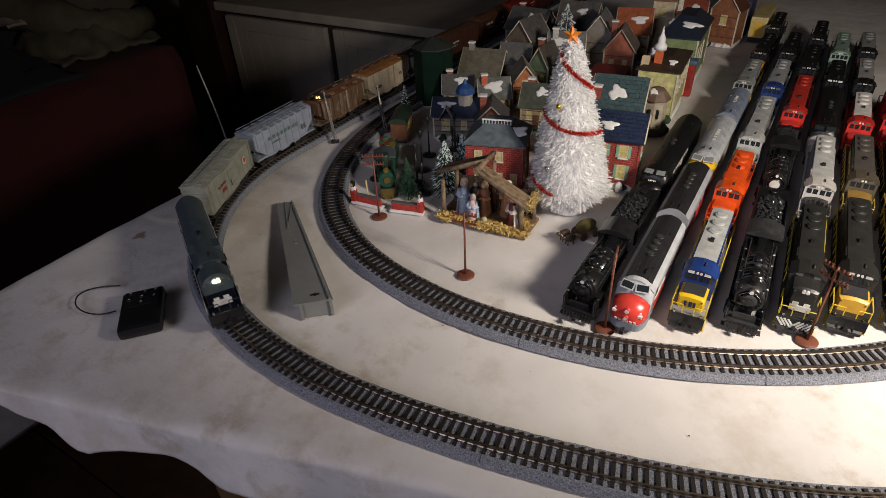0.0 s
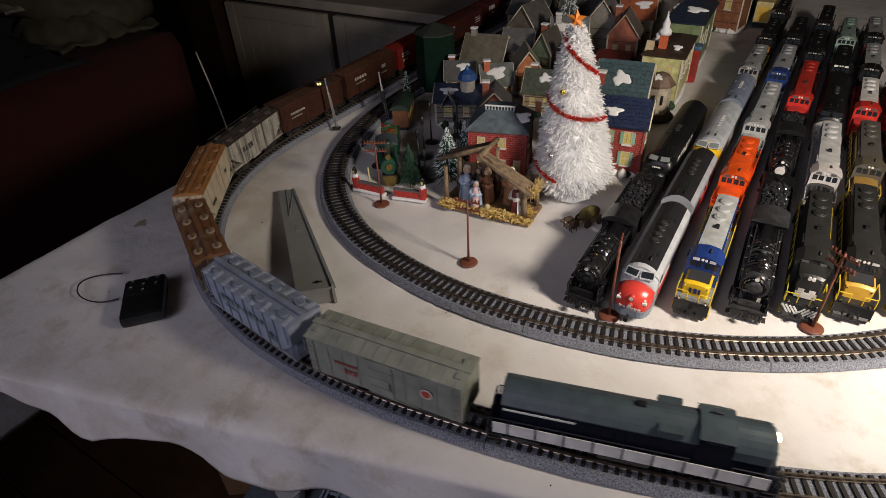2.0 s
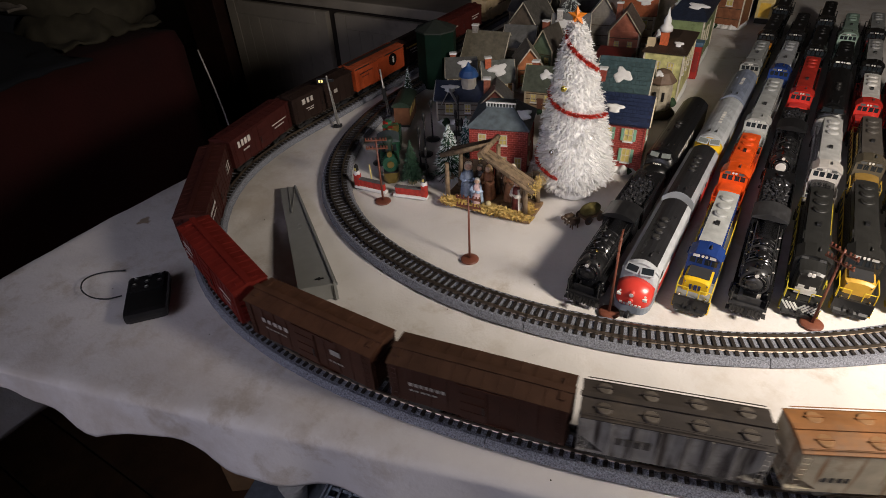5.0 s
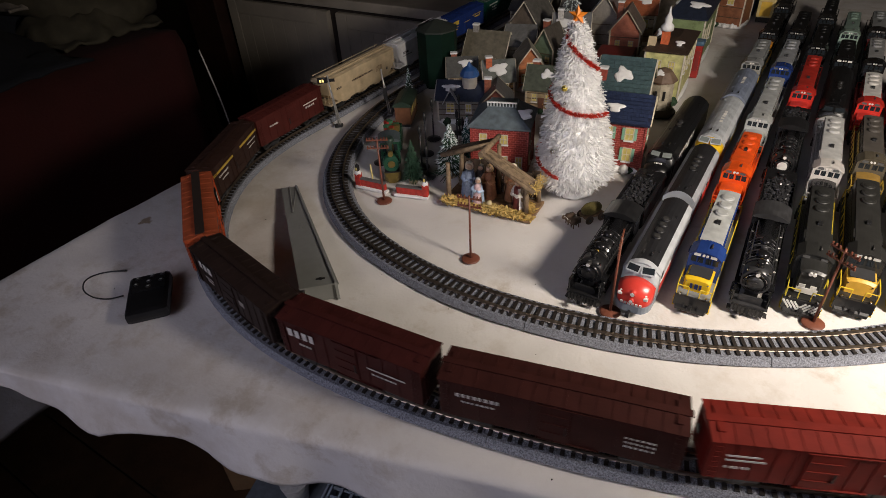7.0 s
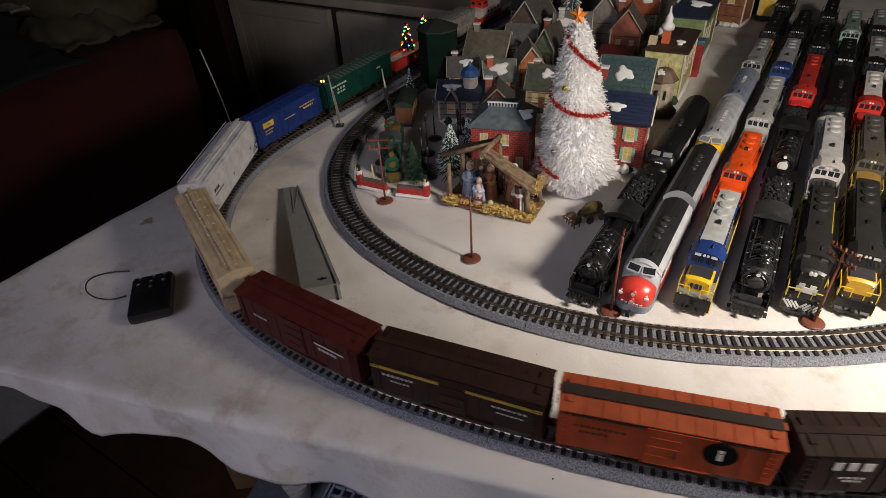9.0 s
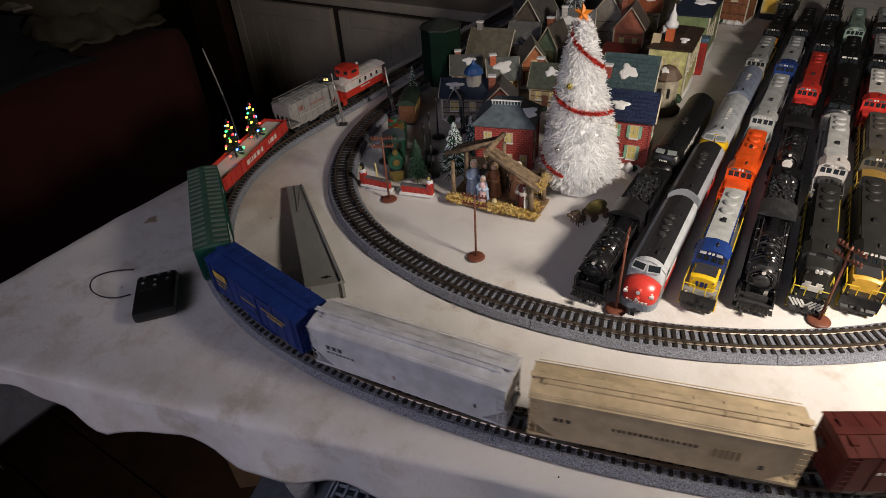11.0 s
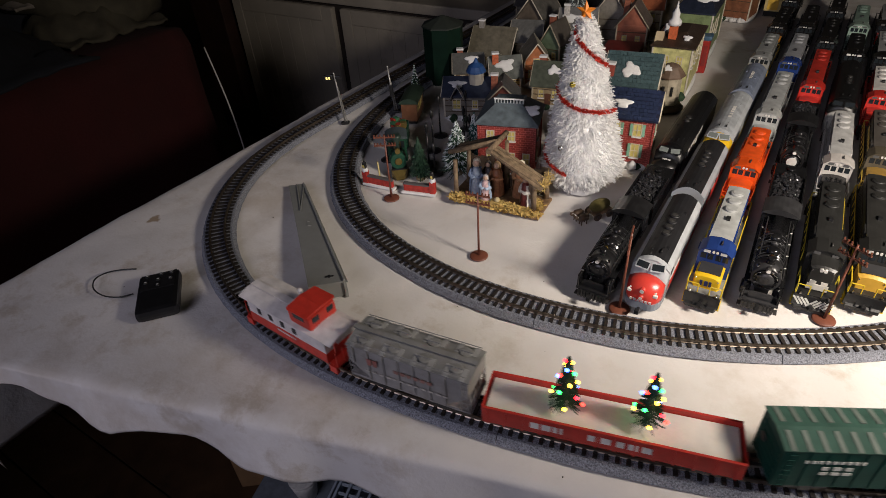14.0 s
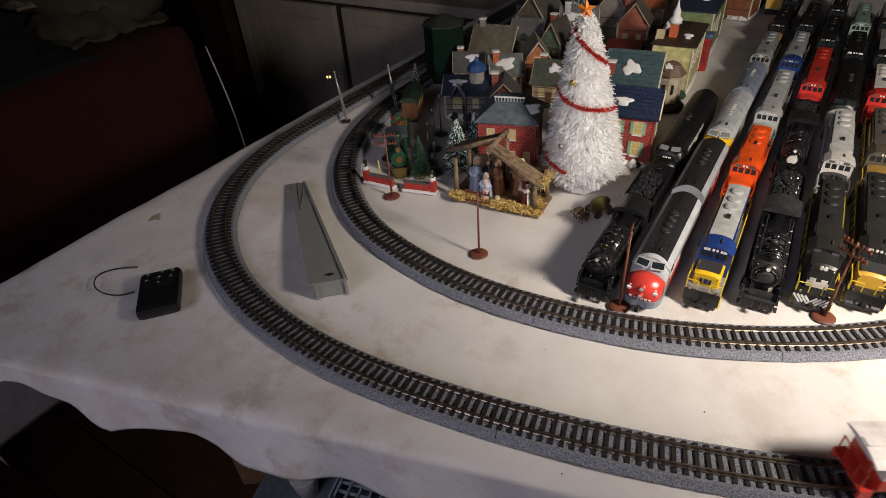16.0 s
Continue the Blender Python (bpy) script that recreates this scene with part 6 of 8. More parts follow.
def signal_mast(x, y, h, lamp_plate):
    s = thing("signal_mast", "silver lattice signal mast with a ladder", "model signal", pose(x, y, 0, 0, -4, 25), "signal masts")
    si = mat((0.42, 0.41, 0.38), 0.4, 0.5)
    part("foot", bx(B(), -0.006, 0.006, -0.004, 0.004, 0, 0.004, 0.0008), BLACK, s)
    part("mast", tube(B(), (0, 0, 0.003), (0, 0, h), 0.0013), si, s)
    part("ladder", bm_ladder(0.0035, 0.003, h * 0.72), si, s)
    part("finial", ball(B(), (0, 0, h), 0.0016), si, s)
    if lamp_plate:
        a = part("signal_head", bx(B(), -0.0165, -0.0015, -0.003, 0.0012, h - 0.0095, h - 0.0015, 0.0006), BLACK, s, "black signal head")
        for xx in (-0.0115, -0.0075):
            part("lamp", bx(B(), xx - 0.0012, xx + 0.0012, -0.0036, -0.003, h - 0.0075, h - 0.0040), glow((1.0, 0.75, 0.25), 1.2), a)
        part("signal_arm", bx(B(), 0.0014, 0.0100, -0.0016, 0.0006, h - 0.0085, h - 0.0040, 0.0006), BLACK, s)
    else:
        part("signal_head", bx(B(), -0.003, 0.003, -0.003, 0.001, h * 0.35, h * 0.62, 0.0008), BLACK, s)


def bm_ladder(x, z0, z1):
    bm = B()
    for y in (-0.0014, 0.0014):
        tube(bm, (x, y, z0), (0.0012, y, z1), 0.00045, seg=4)
    for i in range(14):
        f = (i + 0.5) / 14
        xx = x + (0.0012 - x) * f
        tube(bm, (xx, -0.0014, z0 + (z1 - z0) * f), (xx, 0.0014, z0 + (z1 - z0) * f), 0.00042, seg=4)
    return bm


def ramp():
    r = thing("rerailing_ramp", "grey plastic ramp tapering to a low end on the cloth", "ramp")
    m = mat((0.22, 0.225, 0.215), 0.45, 0, 0.08, 60.0, 0.1)
    a, b, c, d = Vector((-0.359, 0.284, 0.021)), Vector((-0.331, 0.310, 0.021)), Vector((-0.524, 0.452, 0.004)), Vector((-0.540, 0.438, 0.004))
    bm = B()
    t = Vector((0, 0, -0.002))
    hi, lo = [bm.verts.new(v) for v in (a, b, c, d)], [bm.verts.new(v + t) for v in (a, b, c, d)]
    bm.faces.new(hi), bm.faces.new(lo[::-1])
    for i in range(4):
        bm.faces.new((hi[i], lo[i], lo[(i + 1) % 4], hi[(i + 1) % 4]))
    bmesh.ops.recalc_face_normals(bm, faces=bm.faces)
    part("deck", bm, m, r)

    def wall(name, p, q, inset):
        bm = B()
        n = Vector((-(q - p).y, (q - p).x, 0)).normalized() * 0.0014
        p, q = p + inset, q + inset
        vs = [bm.verts.new(v) for v in (p - n + t, p + n + t, q + n + t, q - n + t, Vector((*(p - n).xy, 0)), Vector((*(p + n).xy, 0)), Vector((*(q + n).xy, 0)), Vector((*(q - n).xy, 0)))]
        for f in ((0, 1, 2, 3), (7, 6, 5, 4), (0, 4, 5, 1), (1, 5, 6, 2), (2, 6, 7, 3), (3, 7, 4, 0)):
            bm.faces.new([vs[i] for i in f])
        bmesh.ops.recalc_face_normals(bm, faces=bm.faces)
        part(name, bm, m, r)
    f = (c - a).normalized()
    f.z = 0
    wall("end_wall", a + (b - a) * 0.12, b + (a - b) * 0.05, f * 0.004 + Vector((0, 0, -0.0004)))
    wall("side_wall", b + (a - b) * 0.07, c + (d - c) * 0.07, Vector())
    wall("side_wall", a + (b - a) * 0.16, d + (c - d) * 0.16, Vector())
    for p, q in ((b, c),):
        e = (a - b).normalized() * 0.003
        bm = B()
        tube(bm, p + e + Vector((0, 0, 0.001)), q + e * 0.6 + Vector((0, 0, 0.001)), 0.0012, seg=6)
        part("ridge", bm, m, r)
    e = a + (b - a) * 0.55 + f * 0.012
    part("slot", bx(B(), -0.0045, 0.0045, -0.001, 0.001, -0.0004, 0.0006, 0.0003, pose(e.x, e.y, e.z - 0.0009, 0, 0, 43)), BLACK, r)
    part("slot_head", bx(B(), -0.0012, 0.0012, -0.0022, 0.0022, -0.0004, 0.0007, 0.0003, pose(e.x, e.y, e.z - 0.0009, 0, 0, 43)), BLACK, r)
    e = (a + b) * 0.235 + (c + d) * 0.265
    part("embossed_mark", bx(B(), -0.004, 0.004, -0.0022, 0.0022, -0.0003, 0.0005, 0.0002, pose(e.x, e.y, e.z + 0.0002, 0, 4, 140)), m, r)
    part("embossed_mark", bx(B(), 0.006, 0.008, -0.0012, 0.0012, -0.0003, 0.0005, 0.0002, pose(e.x, e.y, e.z + 0.0002, 0, 4, 140)), m, r)
    p, q = d + (c - d) * 0.5, d + (a - d) * 0.32 + (b - a) * 0.22
    bm = B()
    tube(bm, p + Vector((0, 0, 0.0006)), q + Vector((0, 0, 0.0008)), 0.0007, seg=6)
    tube(bm, q + Vector((0, 0, 0.0008)), d + (c - d) * 0.95 + Vector((0, 0, 0.0006)), 0.0007, seg=6)
    part("guide_rib", bm, m, r)


def remote():
    r = thing("remote_control", "black handheld remote control with a thin aerial wire", "remote control", pose(-0.498, 0.2105, 0, 0, 0, 50))
    plastic = mat((0.010, 0.010, 0.011), 0.35, 0, 0.2, 100.0, 0.05)
    part("case", bx(B(), -0.0205, 0.0205, -0.0290, 0.0345, 0.0005, 0.0135, 0.005), plastic, r)
    part("face_plate", bx(B(), -0.0165, 0.0165, 0.006, 0.0310, 0.0133, 0.0142, 0.0004), mat((0.014, 0.014, 0.015), 0.2), r)
    for x, y in ((-0.011, 0.028), (0.003, 0.0285), (0.013, 0.028), (-0.012, 0.018), (0.000, 0.020), (0.012, 0.018), (0.0, 0.011)):
        b = part("button", lathe(B(), [(0.0026, 0), (0.0024, 0.0008), (0.0016, 0.0011)], 12, (x, y, 0.0140)), plastic, r)
        part("button_mark", bx(B(), x - 0.0010, x + 0.0010, y - 0.0006, y + 0.0006, 0.0150, 0.0154), mat((0.45, 0.45, 0.44), 0.5), b)
    part("hook", bx(B(), 0.014, 0.017, 0.0320, 0.0350, 0.004, 0.012, 0.0006), plastic, r)
    pts = [Vector(p) for p in [(-0.5329, 0.2025, 0.002), (-0.5420, 0.1915, 0.002), (-0.5592, 0.1852, 0.002), (-0.5791, 0.1867, 0.002), (-0.5926, 0.1963, 0.002), (-0.5925, 0.2083, 0.002), (-0.5825, 0.2203, 0.002), (-0.5659, 0.2314, 0.002)]]
    bm = B()
    sp = spline([(p.x, p.y) for p in [pts[0]] + pts + [pts[-1]]], 0.003)
    inv = r.matrix_world.inverted()
    pipe(bm, [inv @ Vector((a.x, a.y, 0.0022)) for a in sp], 0.0008, 6)
    part("aerial_wire", bm, BLACK, r, "thin black wire")


telegraph_pole(-0.25, 0.428, 0.079, 0.0, 100, "brown telegraph pole on a round foot, alone on the cloth")
telegraph_pole(-0.404, 0.480, 0.086, 1.0, 120, "brown telegraph pole before the red fence")
telegraph_pole(-0.094, 0.419, 0.087, 0.0, 10, "brown telegraph pole between two parked engines")
telegraph_pole(0.068, 0.491, 0.083, 0.5, 55, "brown telegraph pole leaning over the parked engines")
signal_mast(-0.600, 0.626, 0.081, True)
signal_mast(-0.553, 0.695, 0.075, False)
ramp()
remote()


# ---- the village ----
def snow_patch(parent, pts, m, seed=0, th=0.0022):
    """A rounded cake of snow on a roof: an outline in the roof's plane, raised in the middle."""
    bm = B()
    rng = random.Random(seed)
    n = 22
    rings = []
    for k, (s, z) in enumerate(((1.0, 0.0), (0.96, th * 0.6), (0.80, th), (0.4, th * 1.15))):
        ring = []
        for i in range(n):
            a = 2 * math.pi * i / n
            r = 1 + 0.22 * math.sin(3 * a + seed) + 0.16 * math.sin(5 * a + 2 * seed)
            ring.append(bm.verts.new(m @ Vector((pts[0] * r * s * math.cos(a), pts[1] * r * s * math.sin(a), z))))
        rings.append(ring)
    for a, b in zip(rings, rings[1:]):
        for i in range(n):
            bm.faces.new((a[i], a[(i + 1) % n], b[(i + 1) % n], b[i])).smooth = True
    bm.faces.new(rings[-1])
    return part("snow", bm, SNOW, parent, "cake of white snow")


PANE = mat((0.62, 0.52, 0.16), 0.3, 0, 0.15, 200.0, 0.05)


def window(parent, x, y, z, w, h, face, shutters=None, frame=(0.55, 0.5, 0.4), lit=None):
    """A framed window with cross bars on the -y (0), +x (1), -x (3) face; x runs along the face."""
    turn = {0: pose(0, 0, 0), 1: pose(0, 0, 0, 0, 0, 90), 3: pose(0, 0, 0, 0, 0, -90)}[face]
    m = pose(x, y, z) @ turn
    mf = mat(frame, 0.5)
    o = part("window", bx(B(), -w / 2, w / 2, -0.0006, 0.0008, -h / 2, h / 2, 0, m), lit or PANE, parent, "yellow-paned window")
    bm = B()
    for a in (-w / 2, w / 2):
        bx(bm, a - 0.0006, a + 0.0006, -0.0012, -0.0002, -h / 2 - 0.0006, h / 2 + 0.0006, 0, m)
    for a in (-h / 2, 0, h / 2):
        bx(bm, -w / 2, w / 2, -0.0012, -0.0002, a - 0.0005, a + 0.0005, 0, m)
    bx(bm, -0.0004, 0.0004, -0.0012, -0.0002, -h / 2, h / 2, 0, m)
    part("frame", bm, mf, o)
    part("sill", bx(B(), -w / 2 - 0.0012, w / 2 + 0.0012, -0.0022, 0, -h / 2 - 0.0020, -h / 2 - 0.0008, 0, m), SNOW, o)
    if shutters:
        for q in (-1, 1):
            part("shutter", bx(B(), q * (w / 2 + 0.0025) - 0.0017, q * (w / 2 + 0.0025) + 0.0017, -0.0014, 0, -h / 2, h / 2, 0.0002, m), mat(shutters, 0.5), o)


def gable_roof(w, d, h, rh, over, th, along="x"):
    """Two sloping slabs with the ridge along x."""
    bm = B()
    hw, hd = w / 2 + over, d / 2 + over
    s = rh / (d / 2)
    zl = h - over * s
    pr = [(-hd, zl), (-hd, zl + th), (0, h + rh + th), (hd, zl + th), (hd, zl), (0, h + rh)]
    return loft(bm, [(-hw, pr), (hw, pr)])


def shingles(parent, w, d, h, rh, over, th, material, rows=9):
    """Courses of slates on both slopes, each course one strip with a stepped edge."""
    s = rh / (d / 2)
    L = math.hypot(d / 2 + over, (d / 2 + over) * s)
    ang = math.atan(s)
    for q in (-1, 1):
        for i in range(rows):
            bm = B()
            n = max(6, int(w / 0.0042))
            for j in range(n):
                x0 = -w / 2 - over + (w + 2 * over) * (j + (0.5 if i % 2 else 0) * 0.5) / n
                x1 = x0 + (w + 2 * over) / n * 0.9
                if x1 > w / 2 + over:
                    continue
                a = L * i / rows
                m = Matrix.Translation((0, q * (d / 2 + over), h - over * s + th)) @ Matrix.Rotation(q * -ang if q > 0 else ang, 4, "X")
                ya, yb = (a, a + L / rows * 0.92)
                if q > 0:
                    bx(bm, x0, x1, -yb, -ya, 0.0001, 0.0009, 0, m)
                else:
                    bx(bm, x0, x1, ya, yb, 0.0001, 0.0009, 0, m)
            part("shingle_course", bm, material, parent)


def house(label, x, y, turn, w, d, h, rh, wall, roof, brick=False, windows=(), side_windows=(), chimney=None, snow=(), door=None, ridge="x", shingle=False, shutters=None, trim=(0.6, 0.55, 0.45), base=True, hip=False, wallmat=None, z0=0.0):
    o = thing("village_house", label, "model house", pose(x, y, z0, 0, 0, turn), "ceramic village houses")
    mw = wallmat or (brick_mat(wall, tuple(min(1, v * 1.5 + 0.08) for v in wall), 85.0) if brick else mat(wall, 0.45, 0, 0.3, 90.0, 0.3, 350.0, tuple(v * 0.5 for v in wall), 0.25))
    mr = mat(roof, 0.4, 0, 0.3, 120.0, 0.4, 320.0)
    if base:
        bm = lathe(B(), [(1.0, 0), (1.0, 0.004), (0.93, 0.0075)], 28)
        for v in bm.verts:
            a = math.atan2(v.co.y, v.co.x)
            k = 1 / max(abs(math.cos(a)), abs(math.sin(a))) ** 0.7
            v.co.x *= (w / 2 + 0.004) * k
            v.co.y *= (d / 2 + 0.004) * k
        part("snow_base", bm, SNOW, o, "white snow plinth")
    part("wall", bx(B(), -w / 2, w / 2, -d / 2, d / 2, 0.004, h, 0.0006), mw, o)
    th = 0.0022
    if hip:
        bm = B()
        k = 0.42
        lo = [bm.verts.new((sx * (w / 2 + 0.004), sy * (d / 2 + 0.004), h)) for sx, sy in ((-1, -1), (1, -1), (1, 1), (-1, 1))]
        lm = [bm.verts.new((v.co.x, v.co.y, h + 0.002)) for v in lo]
        hi = [bm.verts.new((sx * w * k * 0.5, sy * d * k * 0.5, h + rh)) for sx, sy in ((-1, -1), (1, -1), (1, 1), (-1, 1))]
        for a, b in ((lo, lm), (lm, hi)):
            for i in range(4):
                bm.faces.new((a[i], a[(i + 1) % 4], b[(i + 1) % 4], b[i]))
        bm.faces.new(lo[::-1]), bm.faces.new(hi)
        rf = part("roof", bm, mr, o)
    else:
        bm = gable_roof(w, d, h + 0.0002, rh, 0.004, th)
        tri = B()
        loft(tri, [(-w / 2 + 0.0005, [(-d / 2 + 0.0005, h), (0, h + rh - 0.0005), (d / 2 - 0.0005, h)]), (w / 2 - 0.0005, [(-d / 2 + 0.0005, h), (0, h + rh - 0.0005), (d / 2 - 0.0005, h)])])
        if ridge == "y":
            for b in (bm, tri):
                for v in b.verts:
                    v.co.x, v.co.y = v.co.y * w / d, v.co.x * d / w
                bmesh.ops.recalc_face_normals(b, faces=b.faces)
        part("gable", tri, mw, o)
        rf = part("roof", bm, mr, o)
        if shingle and ridge == "x":
            shingles(rf, w, d, h + 0.0002, rh, 0.004, th, mat(shingle, 0.35, 0, 0.3, 200.0, 0.2), 8)
    mt = mat(trim, 0.55, 0, 0.2, 150.0, 0.2)
    for sx in (-1, 1):
        for sy in (-1, 1):
            part("corner_post", bx(B(), sx * w / 2 - 0.0013, sx * w / 2 + 0.0013, sy * d / 2 - 0.0013, sy * d / 2 + 0.0013, 0.005, h - 0.001, 0.0003), mt if not brick else mw, o)
    if not hip:
        span, out = (d, w) if ridge == "x" else (w, d)
        for e in (-1, 1):
            for q in (-1, 1):
                a, b = Vector((0, 0, h + rh + 0.0012)), Vector((q * (span / 2 + 0.0035), 0, h - 0.0035 * rh / (span / 2) + 0.0008))
                u = e * (out / 2 + 0.0044)
                vb = B()
                pipe(vb, [(u, a.x, a.z), (u, b.x, b.z)] if ridge == "x" else [(a.x, u, a.z), (b.x, u, b.z)], 0.0012, 4)
                part("verge_board", vb, mt, rf)
    rg = random.Random(int(abs(x * 977 + y * 331)))
    if not brick and not hip:
        for k in range(3):
            zt = 0.010 + (h - 0.014) * (k + 0.5) / 3
            part("timber", bx(B(), -w / 2 + 0.001, w / 2 - 0.001, -d / 2 - 0.0007, -d / 2 + 0.0002, zt - 0.0006, zt + 0.0006), mat((0.08, 0.05, 0.03), 0.7), o)
    for k in range(5):
        bush = ball(B(), (0, 0, 0), rg.uniform(0.004, 0.007), 9)
        for v in bush.verts:
            v.co *= 1 + 0.5 * noise.noise(v.co * 500 + Vector((k, x * 50, 0)))
        part("shrub" if k % 2 else "snow_drift", bush, SHRUB if k % 2 else SNOW, o).matrix_local = pose(rg.uniform(-w / 2, w / 2), -d / 2 - 0.003, 0.004)
    for (wx, wz, ww, wh) in windows:
        window(o, wx, -d / 2, wz, ww, wh, 0, shutters, trim)
    for (wy, wz, ww, wh) in side_windows:
        window(o, w / 2, wy, wz, ww, wh, 1, shutters, trim)
    if door:
        dd = part("door", bx(B(), door[0] - 0.0045, door[0] + 0.0045, -d / 2 - 0.0012, -d / 2, 0.0072, 0.0250), mat(door[1], 0.5), o)
        part("knob", ball(B(), (door[0] + 0.003, -d / 2 - 0.0016, 0.0155), 0.0006, 6), YELLOW, dd)
    if chimney:
        cx, cy, ct, cc = chimney
        c = part("chimney", bx(B(), cx - 0.005, cx + 0.005, cy - 0.004, cy + 0.004, h, ct, 0.0004), mat(cc, 0.6, 0, 0.3, 300.0, 0.5), o)
        part("chimney_cap", bx(B(), cx - 0.0062, cx + 0.0062, cy - 0.0052, cy + 0.0052, ct, ct + 0.003, 0.0012), SNOW, c)
    s = rh / (d / 2)
    for i, (sx, sy, a, b) in enumerate(snow):
        if hip or ridge == "y":
            zz = h + rh * 0.5 + 0.003
            m = pose(sx, sy, zz, 0 if not hip else 30, (0 if hip else (1 if sx > 0 else -1) * math.degrees(math.atan(rh / (w / 2)))), 0)
        else:
            zz = h + rh - abs(sy) * s + th + 0.0007
            m = pose(sx, sy, zz, (math.degrees(math.atan(s)) if sy < 0 else -math.degrees(math.atan(s))), 0, 0)
        snow_patch(rf, (a, b), m, i + int(abs(x) * 100))
    return o


def village():
    red = (0.26, 0.035, 0.025)
    # brick house with hipped slate roof behind the stable
    o = house("red house with hipped slate roof and railing on top", -0.308, 0.616, 17, 0.070, 0.06, 0.074, 0.022, (0.30, 0.040, 0.03), (0.10, 0.125, 0.14), hip=True, brick=True,
              windows=((-0.020, 0.060, 0.009, 0.012), (0.006, 0.060, 0.009, 0.012), (-0.020, 0.030, 0.009, 0.014), (0.006, 0.030, 0.009, 0.014), (0.025, 0.030, 0.008, 0.014)), side_windows=((-0.01, 0.056, 0.009, 0.012), (-0.01, 0.028, 0.009, 0.013)), snow=((0.026, -0.016, 0.013, 0.007),))
    r = part("roof_railing", bx(B(), -0.018, 0.018, -0.014, 0.014, 0.0941, 0.0955), mat((0.14, 0.17, 0.19), 0.4), o)
    for i in range(10):
        xx = -0.017 + i * 0.0038
        part("baluster", bx(B(), xx - 0.0007, xx + 0.0007, -0.0145, -0.0132, 0.0956, 0.1000), mat((0.40, 0.44, 0.46), 0.5), r)
    part("rail_top", bx(B(), -0.0185, 0.0185, -0.0150, -0.0128, 0.1001, 0.1014), SNOW, r)
    # brick house with navy shingles beside the tinsel tree
    house("red brick house with navy shingles and green shutters", -0.186, 0.704, 9, 0.070, 0.046, 0.070, 0.024, (0.30, 0.04, 0.03), (0.012, 0.016, 0.04), brick=True, shingle=(0.02, 0.03, 0.07), shutters=(0.22, 0.42, 0.30),
          windows=((0.016, 0.053, 0.010, 0.016), (0.016, 0.025, 0.010, 0.018), (-0.010, 0.053, 0.010, 0.016), (-0.010, 0.025, 0.010, 0.018)), side_windows=((0.0, 0.05, 0.010, 0.015), (0.008, 0.024, 0.012, 0.018)), snow=((0.018, 0.010, 0.012, 0.008), (-0.006, -0.014, 0.010, 0.006)), trim=(0.62, 0.55, 0.4))
    # teal roofed house behind it
    house("cream house with teal shingles and a snow patch", -0.213, 0.805, 8, 0.066, 0.060, 0.072, 0.032, (0.50, 0.46, 0.34), (0.05, 0.08, 0.085), shingle=(0.06, 0.10, 0.11), snow=((-0.002, -0.018, 0.012, 0.010),), windows=((0.0, 0.055, 0.010, 0.014), (0.022, 0.055, 0.010, 0.014), (-0.02, 0.055, 0.010, 0.014)),
          side_windows=((0, 0.06, 0.01, 0.014),), chimney=(-0.028, -0.022, 0.095, (0.30, 0.06, 0.04)))
    # stone tower in front of the yellow house
    t = thing("stone_tower", "small pale stone tower with a snowy brown roof", "model tower", pose(-0.180, 0.885, 0, 0, 0, 10), "ceramic village houses")
    ms = mat((0.42, 0.37, 0.28), 0.7, 0, 0.3, 120.0, 0.5, 300.0)
    part("plinth", lathe(B(), [(0.026, 0), (0.026, 0.006), (0.022, 0.010)], 8), mat((0.06, 0.05, 0.035), 0.7), t)
    part("wall", lathe(B(), [(0.0175, 0.010), (0.0175, 0.052)], 8, smooth=False), ms, t)
    rr = part("roof", lathe(B(), [(0.0215, 0.052), (0.0215, 0.054), (0.012, 0.066), (0.003, 0.070)], 8, smooth=False), mat((0.15, 0.10, 0.07), 0.6, 0, 0.3), t)
    snow_patch(rr, (0.007, 0.005), pose(-0.005, -0.010, 0.0645, 35, 0, 0), 3)
    for a in (-0.006, 0.006):
        part("slit_window", bx(B(), a - 0.0018, a + 0.0018, -0.0172, -0.0165, 0.026, 0.040), BLACK, t)
    # yellow house
    o = house("pale yellow house with dark brown roof and a white spire", -0.196, 0.985, 4, 0.058, 0.115, 0.078, 0.014, (0.56, 0.54, 0.24), (0.045, 0.030, 0.022), hip=True, windows=((-0.008, 0.058, 0.008, 0.014), (0.012, 0.058, 0.008, 0.014), (-0.008, 0.028, 0.008, 0.014)),
              side_windows=((-0.04, 0.055, 0.008, 0.02), (-0.015, 0.055, 0.008, 0.02), (0.01, 0.055, 0.008, 0.02), (0.035, 0.055, 0.008, 0.02)), snow=((0.016, -0.04, 0.006, 0.005), (-0.02, 0.0, 0.006, 0.01)))
    c = part("chimney", bx(B(), -0.012, 0.000, -0.044, -0.034, 0.080, 0.106, 0.0005), mat((0.55, 0.12, 0.04), 0.6, 0, 0.2, 300.0), o, "orange brick chimney")
    part("spire", lathe(B(), [(0.0095, 0.106), (0.0095, 0.112), (0.0055, 0.116), (0.0055, 0.123), (0.0022, 0.130), (0.0006, 0.140)], 16, (-0.006, -0.039, 0)), SNOW, c, "white snowy spire")
    g = part("dormer", loft(B(), [(-0.030, [(-0.052, 0.079), (-0.043, 0.096), (-0.034, 0.079)]), (-0.018, [(-0.052, 0.079), (-0.043, 0.096), (-0.034, 0.079)])]), mat((0.5, 0.4, 0.25), 0.6), o)
